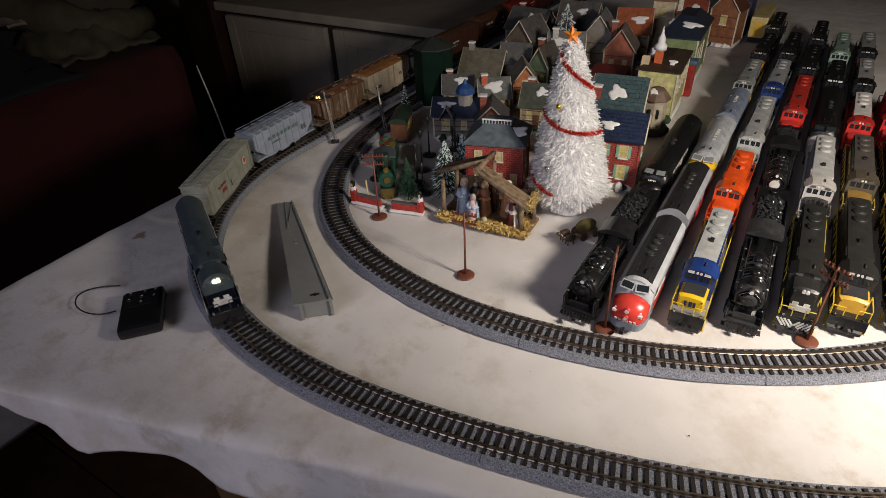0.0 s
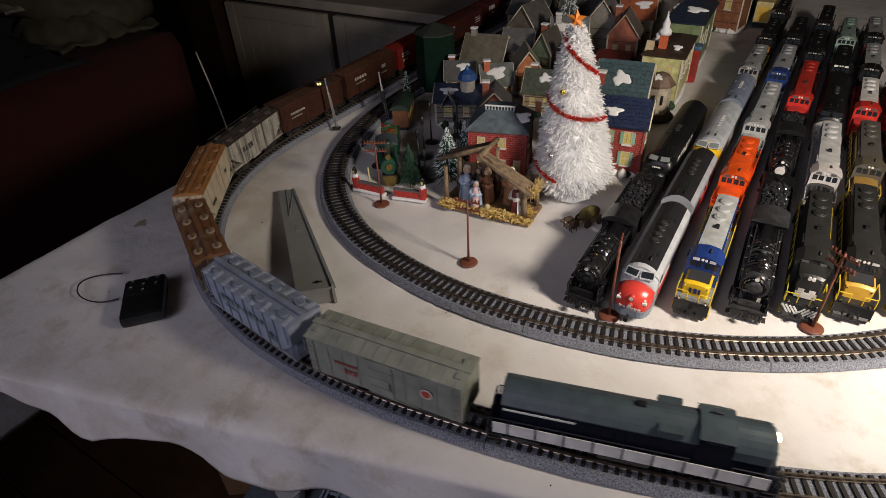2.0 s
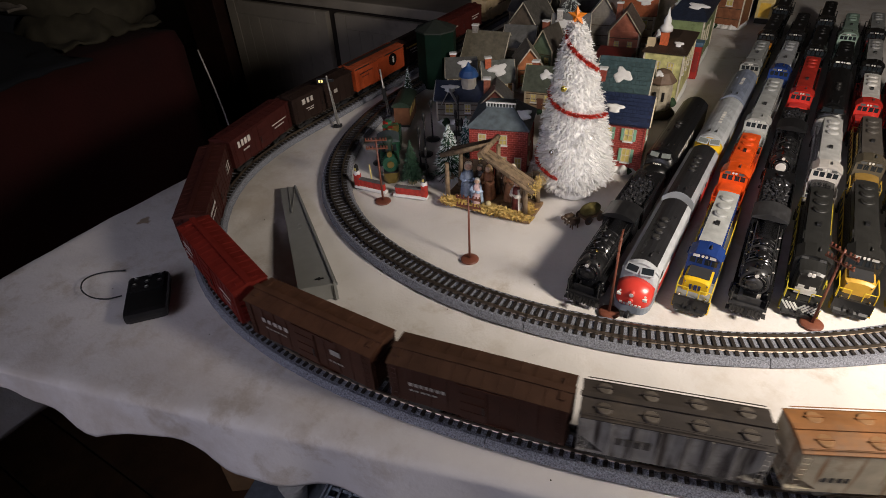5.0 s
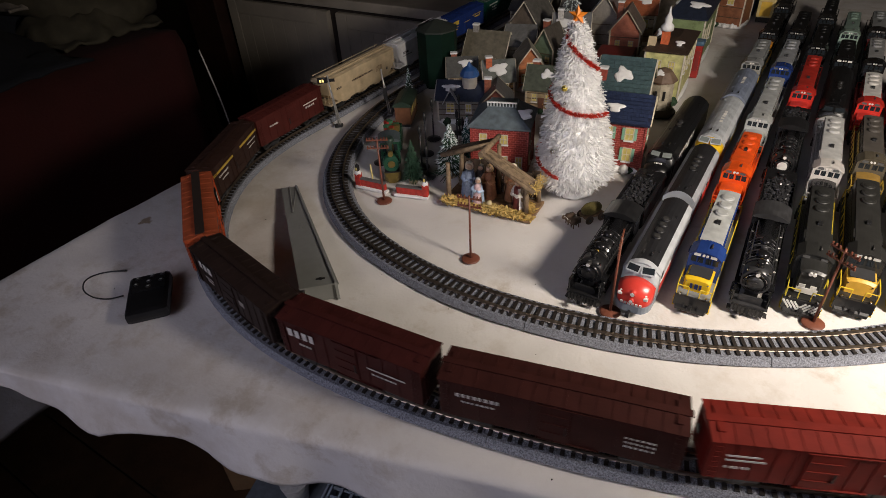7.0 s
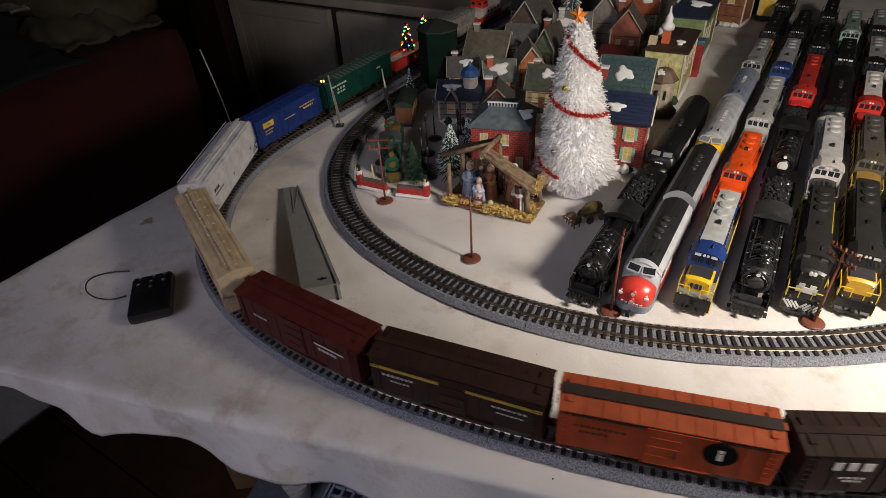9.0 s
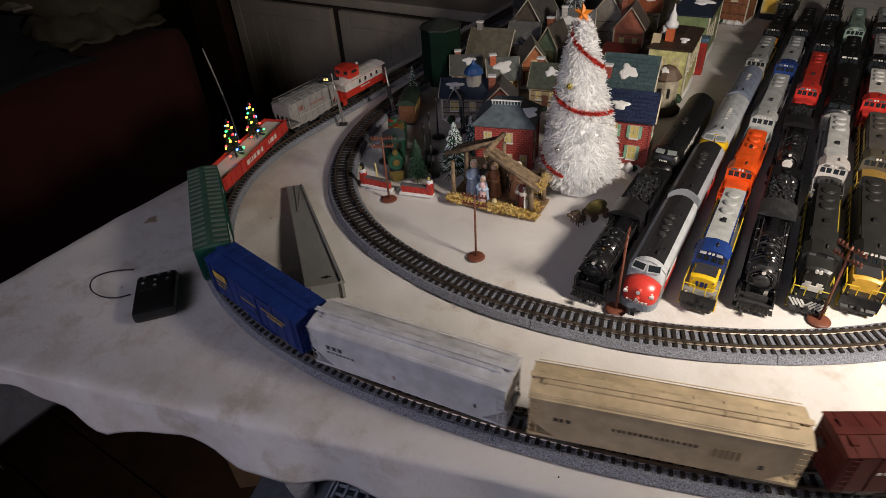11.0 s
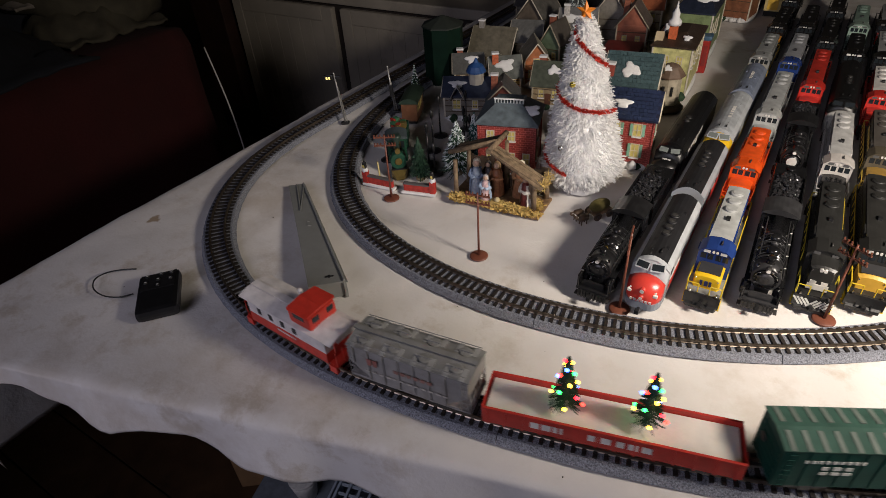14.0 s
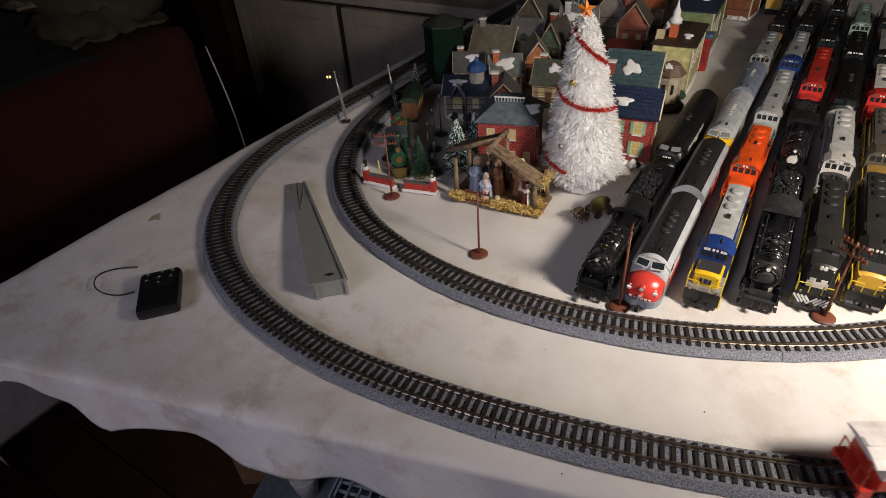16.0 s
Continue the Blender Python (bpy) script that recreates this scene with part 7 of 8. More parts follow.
    # long house with a navy roof, further back
    house("green-walled house with a navy slate roof and snow", -0.205, 1.165, 3, 0.062, 0.15, 0.085, 0.028, (0.20, 0.26, 0.12), (0.02, 0.026, 0.045), hip=True, snow=((0.012, -0.05, 0.016, 0.007), (-0.016, -0.04, 0.012, 0.007), (0.0, 0.03, 0.014, 0.02)), side_windows=((-0.05, 0.05, 0.01, 0.03), (-0.02, 0.05, 0.01, 0.03), (0.01, 0.05, 0.01, 0.03)))
    o = thing("telephone_kiosk", "small red kiosk with a blue snowy roof", "model kiosk", pose(-0.170, 1.062, 0, 0, 0, 4), "ceramic village houses")
    part("wall", bx(B(), -0.009, 0.009, -0.009, 0.009, 0, 0.054, 0.001), mat((0.35, 0.025, 0.02), 0.45), o)
    part("roof", bx(B(), -0.011, 0.011, -0.011, 0.011, 0.054, 0.062, 0.003), mat((0.06, 0.12, 0.2), 0.45), o)
    for a in (-0.004, 0.004):
        part("pane", bx(B(), a - 0.003, a + 0.003, -0.0096, -0.0091, 0.012, 0.046), mat((0.25, 0.03, 0.03), 0.3), o)
    house("small red-roofed cottage with a white chimney", -0.235, 1.32, 10, 0.06, 0.06, 0.062, 0.035, (0.45, 0.40, 0.34), (0.20, 0.05, 0.03), chimney=(-0.018, -0.012, 0.115, (0.6, 0.56, 0.5)), snow=((0.01, -0.014, 0.012, 0.008),), windows=((-0.012, 0.042, 0.010, 0.016), (0.012, 0.042, 0.010, 0.016)))
    house("brown gabled house at the back of the village", -0.17, 1.40, -8, 0.055, 0.06, 0.075, 0.035, (0.25, 0.10, 0.05), (0.12, 0.05, 0.03), ridge="y", windows=((0.0, 0.055, 0.012, 0.018),))
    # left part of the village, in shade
    o = house("grey chapel with a white gable and a blue dome", -0.442, 0.742, 22, 0.070, 0.05, 0.040, 0.018, (0.22, 0.20, 0.17), (0.035, 0.045, 0.075), windows=((-0.016, 0.026, 0.012, 0.015), (0.012, 0.026, 0.008, 0.012)), snow=((-0.016, -0.012, 0.012, 0.006),))
    d = part("turret", lathe(B(), [(0.0115, 0.052), (0.0115, 0.070)], 8, (0.012, -0.006, 0), False), mat((0.45, 0.42, 0.36), 0.6), o)
    part("dome", lathe(B(), [(0.0150, 0.070), (0.0145, 0.0725), (0.011, 0.079), (0.004, 0.084), (0.0012, 0.090)], 12, (0.012, -0.006, 0), False), mat((0.03, 0.09, 0.26), 0.35), d, "blue dome roof")
    part("porch_gable", loft(B(), [(-0.026, [(-0.034, 0.034), (-0.0255, 0.0345), (-0.0255, 0.036), (-0.036, 0.036)]), (-0.014, [(-0.034, 0.055), (-0.0255, 0.055), (-0.0255, 0.058), (-0.036, 0.058)]), (-0.002, [(-0.034, 0.034), (-0.0255, 0.0345), (-0.0255, 0.036), (-0.036, 0.036)])]), SNOW, o)
    house("orange house with a grey roof and a star-shaped snow patch", -0.432, 0.840, 35, 0.046, 0.046, 0.036, 0.024, (0.42, 0.26, 0.07), (0.13, 0.14, 0.13), windows=((-0.010, 0.024, 0.008, 0.012), (0.010, 0.024, 0.008, 0.012)), snow=((0.0, -0.012, 0.014, 0.010),), chimney=(-0.016, -0.006, 0.068, (0.5, 0.12, 0.05)), door=(0.0, (0.3, 0.08, 0.03)))
    house("tall orange timber house with a cream gable", -0.408, 0.905, 32, 0.040, 0.05, 0.046, 0.026, (0.42, 0.15, 0.06), (0.22, 0.20, 0.16), ridge="y", windows=((0.0, 0.041, 0.010, 0.014), (-0.010, 0.022, 0.007, 0.014), (0.010, 0.022, 0.007, 0.014)), side_windows=((-0.01, 0.03, 0.008, 0.016), (0.01, 0.03, 0.008, 0.016)))
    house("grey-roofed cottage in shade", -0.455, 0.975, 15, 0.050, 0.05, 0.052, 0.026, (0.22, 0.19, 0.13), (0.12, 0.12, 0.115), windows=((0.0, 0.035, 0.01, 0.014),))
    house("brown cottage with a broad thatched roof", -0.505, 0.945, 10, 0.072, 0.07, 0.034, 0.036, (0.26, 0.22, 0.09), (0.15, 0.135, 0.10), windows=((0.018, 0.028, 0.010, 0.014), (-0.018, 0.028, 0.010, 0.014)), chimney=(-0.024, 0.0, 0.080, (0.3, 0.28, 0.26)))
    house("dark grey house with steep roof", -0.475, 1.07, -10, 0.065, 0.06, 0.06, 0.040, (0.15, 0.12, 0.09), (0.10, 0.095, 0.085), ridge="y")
    house("grey timbered house with snowy gable", -0.385, 1.035, 20, 0.060, 0.05, 0.058, 0.032, (0.20, 0.17, 0.14), (0.15, 0.15, 0.15), snow=((-0.014, -0.012, 0.012, 0.008), (0.014, -0.012, 0.010, 0.006)), windows=((0.0, 0.042, 0.010, 0.014), (0.016, 0.042, 0.008, 0.014)), chimney=(-0.020, -0.008, 0.098, (0.5, 0.48, 0.45)))
    house("blue-grey house with two gables", -0.355, 1.135, 10, 0.055, 0.06, 0.070, 0.036, (0.24, 0.22, 0.19), (0.14, 0.15, 0.16), ridge="y", snow=((-0.012, 0.0, 0.008, 0.018),))
    house("cottage with a rust-red roof and snow", -0.315, 1.215, 15, 0.060, 0.06, 0.062, 0.036, (0.42, 0.34, 0.22), (0.30, 0.09, 0.04), snow=((0.010, -0.016, 0.014, 0.008),), windows=((0.014, 0.042, 0.010, 0.016),))
    house("cream tower house with a brown roof", -0.275, 1.285, 5, 0.04, 0.04, 0.105, 0.020, (0.50, 0.42, 0.28), (0.2, 0.12, 0.08), hip=True, windows=((0.0, 0.085, 0.009, 0.014),))
    for lab, x, y, trn, w, d, hh, rh, wc, rc, rd in (
            ("small dark shop with a slate roof among the houses", -0.385, 0.745, 25, 0.044, 0.044, 0.040, 0.022, (0.16, 0.05, 0.035), (0.06, 0.065, 0.07), "y"),
            ("tan cottage with a mossy roof among the houses", -0.345, 0.830, 12, 0.048, 0.046, 0.040, 0.026, (0.34, 0.26, 0.15), (0.07, 0.08, 0.06), "x"),
            ("brick row house with a brown roof", -0.335, 0.925, 20, 0.044, 0.050, 0.050, 0.026, (0.26, 0.07, 0.045), (0.10, 0.07, 0.05), "y"),
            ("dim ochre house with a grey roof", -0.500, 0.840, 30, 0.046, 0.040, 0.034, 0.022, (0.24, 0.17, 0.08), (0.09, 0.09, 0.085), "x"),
            ("narrow green house with a steep roof", -0.395, 0.965, -5, 0.036, 0.046, 0.056, 0.030, (0.10, 0.14, 0.09), (0.08, 0.07, 0.06), "y"),
            ("cream house with a dark roof behind the tinsel tree", -0.290, 0.865, 15, 0.046, 0.046, 0.048, 0.028, (0.42, 0.36, 0.26), (0.055, 0.06, 0.07), "x"),
            ("rust-walled house with a snowy roof", -0.300, 1.090, 10, 0.052, 0.05, 0.062, 0.034, (0.30, 0.10, 0.06), (0.12, 0.10, 0.09), "y"),
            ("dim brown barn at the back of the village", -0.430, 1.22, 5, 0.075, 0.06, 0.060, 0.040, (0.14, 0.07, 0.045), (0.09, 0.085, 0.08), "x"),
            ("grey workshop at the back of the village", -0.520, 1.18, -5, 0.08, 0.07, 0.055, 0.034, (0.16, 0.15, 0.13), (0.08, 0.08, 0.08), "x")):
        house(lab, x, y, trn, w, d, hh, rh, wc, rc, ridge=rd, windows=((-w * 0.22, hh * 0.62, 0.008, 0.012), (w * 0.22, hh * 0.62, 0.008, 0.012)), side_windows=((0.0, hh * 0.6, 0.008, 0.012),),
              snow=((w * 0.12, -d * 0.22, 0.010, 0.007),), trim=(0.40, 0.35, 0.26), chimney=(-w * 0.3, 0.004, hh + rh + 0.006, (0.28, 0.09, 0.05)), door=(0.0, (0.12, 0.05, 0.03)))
    o = thing("planter_box", "dark red box between the houses", "box", pose(-0.285, 0.985, 0, 0, 0, 8))
    part("box_body", bx(B(), -0.028, 0.028, -0.03, 0.03, 0, 0.045, 0.003), mat((0.16, 0.014, 0.012), 0.5), o)
    part("box_lid", bx(B(), -0.030, 0.030, -0.032, 0.032, 0.045, 0.051, 0.002), mat((0.13, 0.012, 0.010), 0.5), o)
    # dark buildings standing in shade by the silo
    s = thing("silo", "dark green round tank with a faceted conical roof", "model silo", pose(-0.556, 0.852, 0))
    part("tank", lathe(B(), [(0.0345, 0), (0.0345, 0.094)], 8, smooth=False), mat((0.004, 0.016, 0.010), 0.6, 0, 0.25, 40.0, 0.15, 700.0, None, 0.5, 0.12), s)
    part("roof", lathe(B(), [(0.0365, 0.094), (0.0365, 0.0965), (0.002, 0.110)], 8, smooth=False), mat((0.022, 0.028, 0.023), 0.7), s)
    # the two boxes at the far end of the aisle
    b = thing("blue_carton", "dark blue carton with pale lettering bars", "carton", pose(-0.165, 1.475, 0, 0, 0, 0))
    part("carton_body", bx(B(), -0.030, 0.026, 0, 0.10, 0, 0.09, 0.001), mat((0.015, 0.03, 0.13), 0.4), b)
    part("lettering", bars(B(), -0.022, 0.018, -0.0001, 0.052, 0.064, random.Random(3), 5, 0.0004, -1), WHITE, b)
    b = thing("yellow_wagon", "yellow and cream wagon end", "model train car", pose(-0.112, 1.43, 0))
    part("wagon_body", bx(B(), -0.0165, 0.0165, 0, 0.14, 0.01, 0.052, 0.003), mat((0.62, 0.50, 0.22), 0.45), b)
    part("wagon_door", bx(B(), -0.010, 0.010, -0.001, -0.0002, 0.014, 0.042), mat((0.70, 0.45, 0.06), 0.4), b)
    part("wagon_base", bx(B(), -0.015, 0.015, 0.002, 0.138, 0, 0.0098), BLACK, b)


def pine(x, y, h, label, needles, tips=None, base=True, n=1300, wide=0.36, seed=0, foot=(0.25, 0.2, 0.12)):
    t = thing("bottle_brush_tree", label, "model tree", pose(x, y, 0), "bottle brush trees")
    if base:
        part("foot", lathe(B(), [(h * 0.10, 0), (h * 0.10, h * 0.05), (h * 0.07, h * 0.08)], 14), mat(foot, 0.7), t)
    part("trunk", tube(B(), (0, 0, 0), (0, 0, h * 0.97), h * 0.018, h * 0.006), WOOD, t)
    rng = random.Random(seed)
    for k, (mt, share) in enumerate(((needles, 1.0 if tips is None else 0.62), (tips, 0.38))):
        if mt is None:
            continue
        bm = B()
        for i in range(int(n * share)):
            f = rng.random() ** 0.75
            z = h * (0.10 + 0.88 * f)
            lay = 0.82 + 0.18 * math.cos(f * 46)
            r = h * wide * (1 - f) ** 0.85 * lay * rng.uniform(0.85, 1.1) + h * 0.012
            a = rng.random() * 6.283
            s = 0.15 if k == 0 else 0.62
            u = Vector((-math.sin(a), math.cos(a), 0)) * h * 0.012
            p = Vector((r * s * math.cos(a), r * s * math.sin(a), z - 0.05 * h * s))
            q = Vector((r * math.cos(a), r * math.sin(a), z - 0.05 * h + (0.006 * h if k else 0)))
            vs = [bm.verts.new(v) for v in (p - u, p + u, q + u * 0.4, q - u * 0.4, (p + q) / 2 + Vector((0, 0, h * 0.015)))]
            bm.faces.new((vs[0], vs[1], vs[4])), bm.faces.new((vs[1], vs[2], vs[4])), bm.faces.new((vs[2], vs[3], vs[4])), bm.faces.new((vs[3], vs[0], vs[4]))
        part("needles" if k == 0 else "snowy_tip", bm, mt, t)
    return t


def tinsel_tree():
    h = 0.205
    x, y = -0.206, 0.610
    t = thing("tinsel_tree", "white tinsel Christmas tree with red garland and orange star", "Christmas tree", pose(x, y, 0, 1.9, -3.0, 0))
    W1 = mat((0.95, 0.95, 0.95), 0.7, 0, 0.05, 200.0, 0.1)
    nt = W1.node_tree
    thin, blend = nt.nodes.new("ShaderNodeBsdfTranslucent"), nt.nodes.new("ShaderNodeMixShader")
    thin.inputs["Color"].default_value = (0.95, 0.95, 0.95, 1)
    blend.inputs["Fac"].default_value = 0.5
    nt.links.new(nt.nodes["Principled BSDF"].outputs[0], blend.inputs[1])
    nt.links.new(thin.outputs[0], blend.inputs[2])
    nt.links.new(blend.outputs[0], nt.nodes["Material Output"].inputs["Surface"])
    foot = lathe(B(), [(0.022, 0), (0.026, 0.005), (0.022, 0.014), (0.010, 0.022)], 28)
    for v in foot.verts:
        v.co.xy *= 1 + 0.18 * noise.noise(v.co * 160)
    part("foot", foot, SNOW, t, "white cotton foot")
    part("trunk", tube(B(), (0, 0, 0.01), (0, 0, h), 0.003, 0.001), WHITE, t)

    def radius(z):
        f = max(0.0, min(1.0, (z - 0.022) / (h - 0.022)))
        return 0.0435 * (1 - f) ** 0.72 * (1 if f > 0.06 else 0.8 + 3.3 * f) + 0.0022

    part("core", lathe(B(), [(radius(0.022 + (h - 0.022) * i / 24) * 0.90, 0.022 + (h - 0.022) * i / 24) for i in range(25)], 24), mat((0.93, 0.93, 0.93), 0.8, 0, 0.05, 300.0, 0.8, 250.0), t)
    rng = random.Random(11)
    bm = B()
    for i in range(12500):
        f = rng.random() ** 1.25
        z = 0.020 + (h - 0.022) * f
        a = rng.random() * 6.283
        R = radius(z) * rng.uniform(0.84, 1.10) + 0.0055 * rng.random()
        s = radius(z) * rng.uniform(0.72, 0.88)
        d = Vector((math.cos(a), math.sin(a), 0))
        u = Vector((-math.sin(a), math.cos(a), 0))
        p = d * s + Vector((0, 0, z))
        tip = d * R + u * rng.uniform(-0.0065, 0.0065) + Vector((0, 0, z + rng.uniform(-0.0060, 0.0050)))
        mid = (p + tip) / 2 + Vector((0, 0, rng.uniform(0, 0.0025))) + u * rng.uniform(-0.0015, 0.0015)
        w = Vector((rng.uniform(-1, 1), rng.uniform(-1, 1), rng.uniform(-1, 1))).normalized() * rng.uniform(0.0006, 0.00125)
        vs = [bm.verts.new(v) for v in (p - w, p + w, mid + w, mid - w, tip + w * 0.75, tip - w * 0.75)]
        bm.faces.new(vs[:4]), bm.faces.new((vs[3], vs[2], vs[4], vs[5]))
    o = part("tinsel_needles", bm, W1, t, "white curled tinsel needles")
    o["kind"] = "stuff"
    # garland: three turns of bristly red wire, in lengths
    R1 = mat((0.50, 0.035, 0.02), 0.3, 0.3, 0.35, 400.0, 0.1)
    path = ((210, 0.196), (290, 0.178), (370, 0.155), (560, 0.130), (640, 0.117), (730, 0.105), (920, 0.054), (985, 0.042))
    for k in range(4):
        bm = B()
        lo, hi = 210 + k * 194, 210 + (k + 1) * 194
        for i in range(230):
            deg = lo + (hi - lo) * i / 229
            z = float(np.interp(deg, [p[0] for p in path], [p[1] for p in path]))
            R = radius(z) * 1.05 + 0.0016
            c = Vector((R * math.cos(radians(deg)), R * math.sin(radians(deg)), z))
            for j in range(12):
                v = Vector((rng.uniform(-1, 1), rng.uniform(-1, 1), rng.uniform(-1, 1))).normalized() * rng.uniform(0.0022, 0.0042)
                w = v.orthogonal().normalized() * 0.0006
                bm.faces.new([bm.verts.new(q) for q in (c - w, c + w, c + v)])
        part("garland", bm, R1, t, "red bristly tinsel garland")
    for a, z, col in ((262, 0.142, (0.75, 0.6, 0.12)), (255, 0.072, (0.55, 0.55, 0.56)), (268, 0.127, (0.8, 0.8, 0.8))):
        r = radius(z) * 1.10 + 0.001
        part("bauble", ball(B(), (r * math.cos(radians(a)), r * math.sin(radians(a)), z), 0.0034 if z != 0.127 else 0.0022, 14), mat(col, 0.15, 0.9, 0.05), t, "shiny round bauble")
    bm = B()
    pts = [(0.011 if i % 2 == 0 else 0.0048) for i in range(10)]
    fr = [bm.verts.new((pts[i] * math.sin(i * math.pi / 5), 0, h + 0.006 + pts[i] * math.cos(i * math.pi / 5))) for i in range(10)]
    c1, c2 = bm.verts.new((0, -0.003, h + 0.006)), bm.verts.new((0, 0.003, h + 0.006))
    for i in range(10):
        bm.faces.new((fr[i], fr[(i + 1) % 10], c1)), bm.faces.new((fr[(i + 1) % 10], fr[i], c2))
    part("star", bm, mat((0.75, 0.22, 0.02), 0.35), t, "orange star")


def figure(label, x, y, h, colour, lean=0, turn=0, wide=1.0):
    """A small painted figurine as one plain shape: robe, cloak, arms, head and hood."""
    bm = B()
    counts = []

    def done():
        bm.faces.ensure_lookup_table()
        counts.append(len(bm.faces))
    r = 0.0078 * wide
    lathe(bm, [(r * 0.96, 0), (r, h * 0.05), (r * 0.80, h * 0.35), (r * 0.72, h * 0.58), (r * 0.62, h * 0.72), (r * 0.28, h * 0.79)], 18)
    done()
    for q in (-1, 1):
        pipe(bm, [(q * r * 0.66, 0, h * 0.70), (q * r * 0.92, -r * 0.25, h * 0.56), (q * r * 0.45, -r * 0.85, h * 0.52), (q * r * 0.12, -r * 0.98, h * 0.58)], [r * 0.30, r * 0.34, r * 0.30, r * 0.18], 8)
    n = 14
    prev = None
    for i in range(7):
        f = i / 6
        ring = [bm.verts.new(((r * (1.10 - 0.42 * f) + 0.0006) * math.cos(a), (r * (1.06 - 0.42 * f) + 0.0006) * math.sin(a), h * (0.06 + 0.70 * f))) for a in (radians(-38 + 256 * k / (n - 1)) for k in range(n))]
        if prev:
            for k in range(n - 1):
                bm.faces.new((prev[k], prev[k + 1], ring[k + 1], ring[k]))
        prev = ring
    done()
    ball(bm, (0, -r * 0.08, h * 0.875), h * 0.085, 12)
    done()
    lathe(bm, [(h * 0.100, h * 0.80), (h * 0.104, h * 0.88), (h * 0.085, h * 0.955), (h * 0.03, h * 0.995)], 12, (0, r * 0.22, 0))
    done()
    for v in bm.verts:
        k = math.atan2(v.co.y, v.co.x)
        v.co += Vector((math.cos(k), math.sin(k), 0)) * 0.0006 * math.sin(k * 9 + v.co.z * 120) * (1 if v.co.z < h * 0.7 else 0)
        v.co.y *= 0.85
        v.co.x += math.tan(radians(lean)) * v.co.z
        v.co += Vector((noise.noise(v.co * 220), noise.noise(v.co * 220 + Vector((5, 5, 5))), 0)) * 0.0006
    for f in bm.faces:
        f.smooth = True
    ob = solo("figurine", bm, mat(colour[0], 0.45, 0, 0.3, 260.0, 0.4, 500.0), label, "figurine", pose(x, y, 0.0042, 0, 0, turn), group="nativity figurines")
    for c in colour[1:]:
        ob.data.materials.append(mat(c, 0.45, 0, 0.3, 260.0, 0.4, 500.0))
    for f in ob.data.polygons:
        f.material_index = sum(f.index >= c for c in counts[:3])


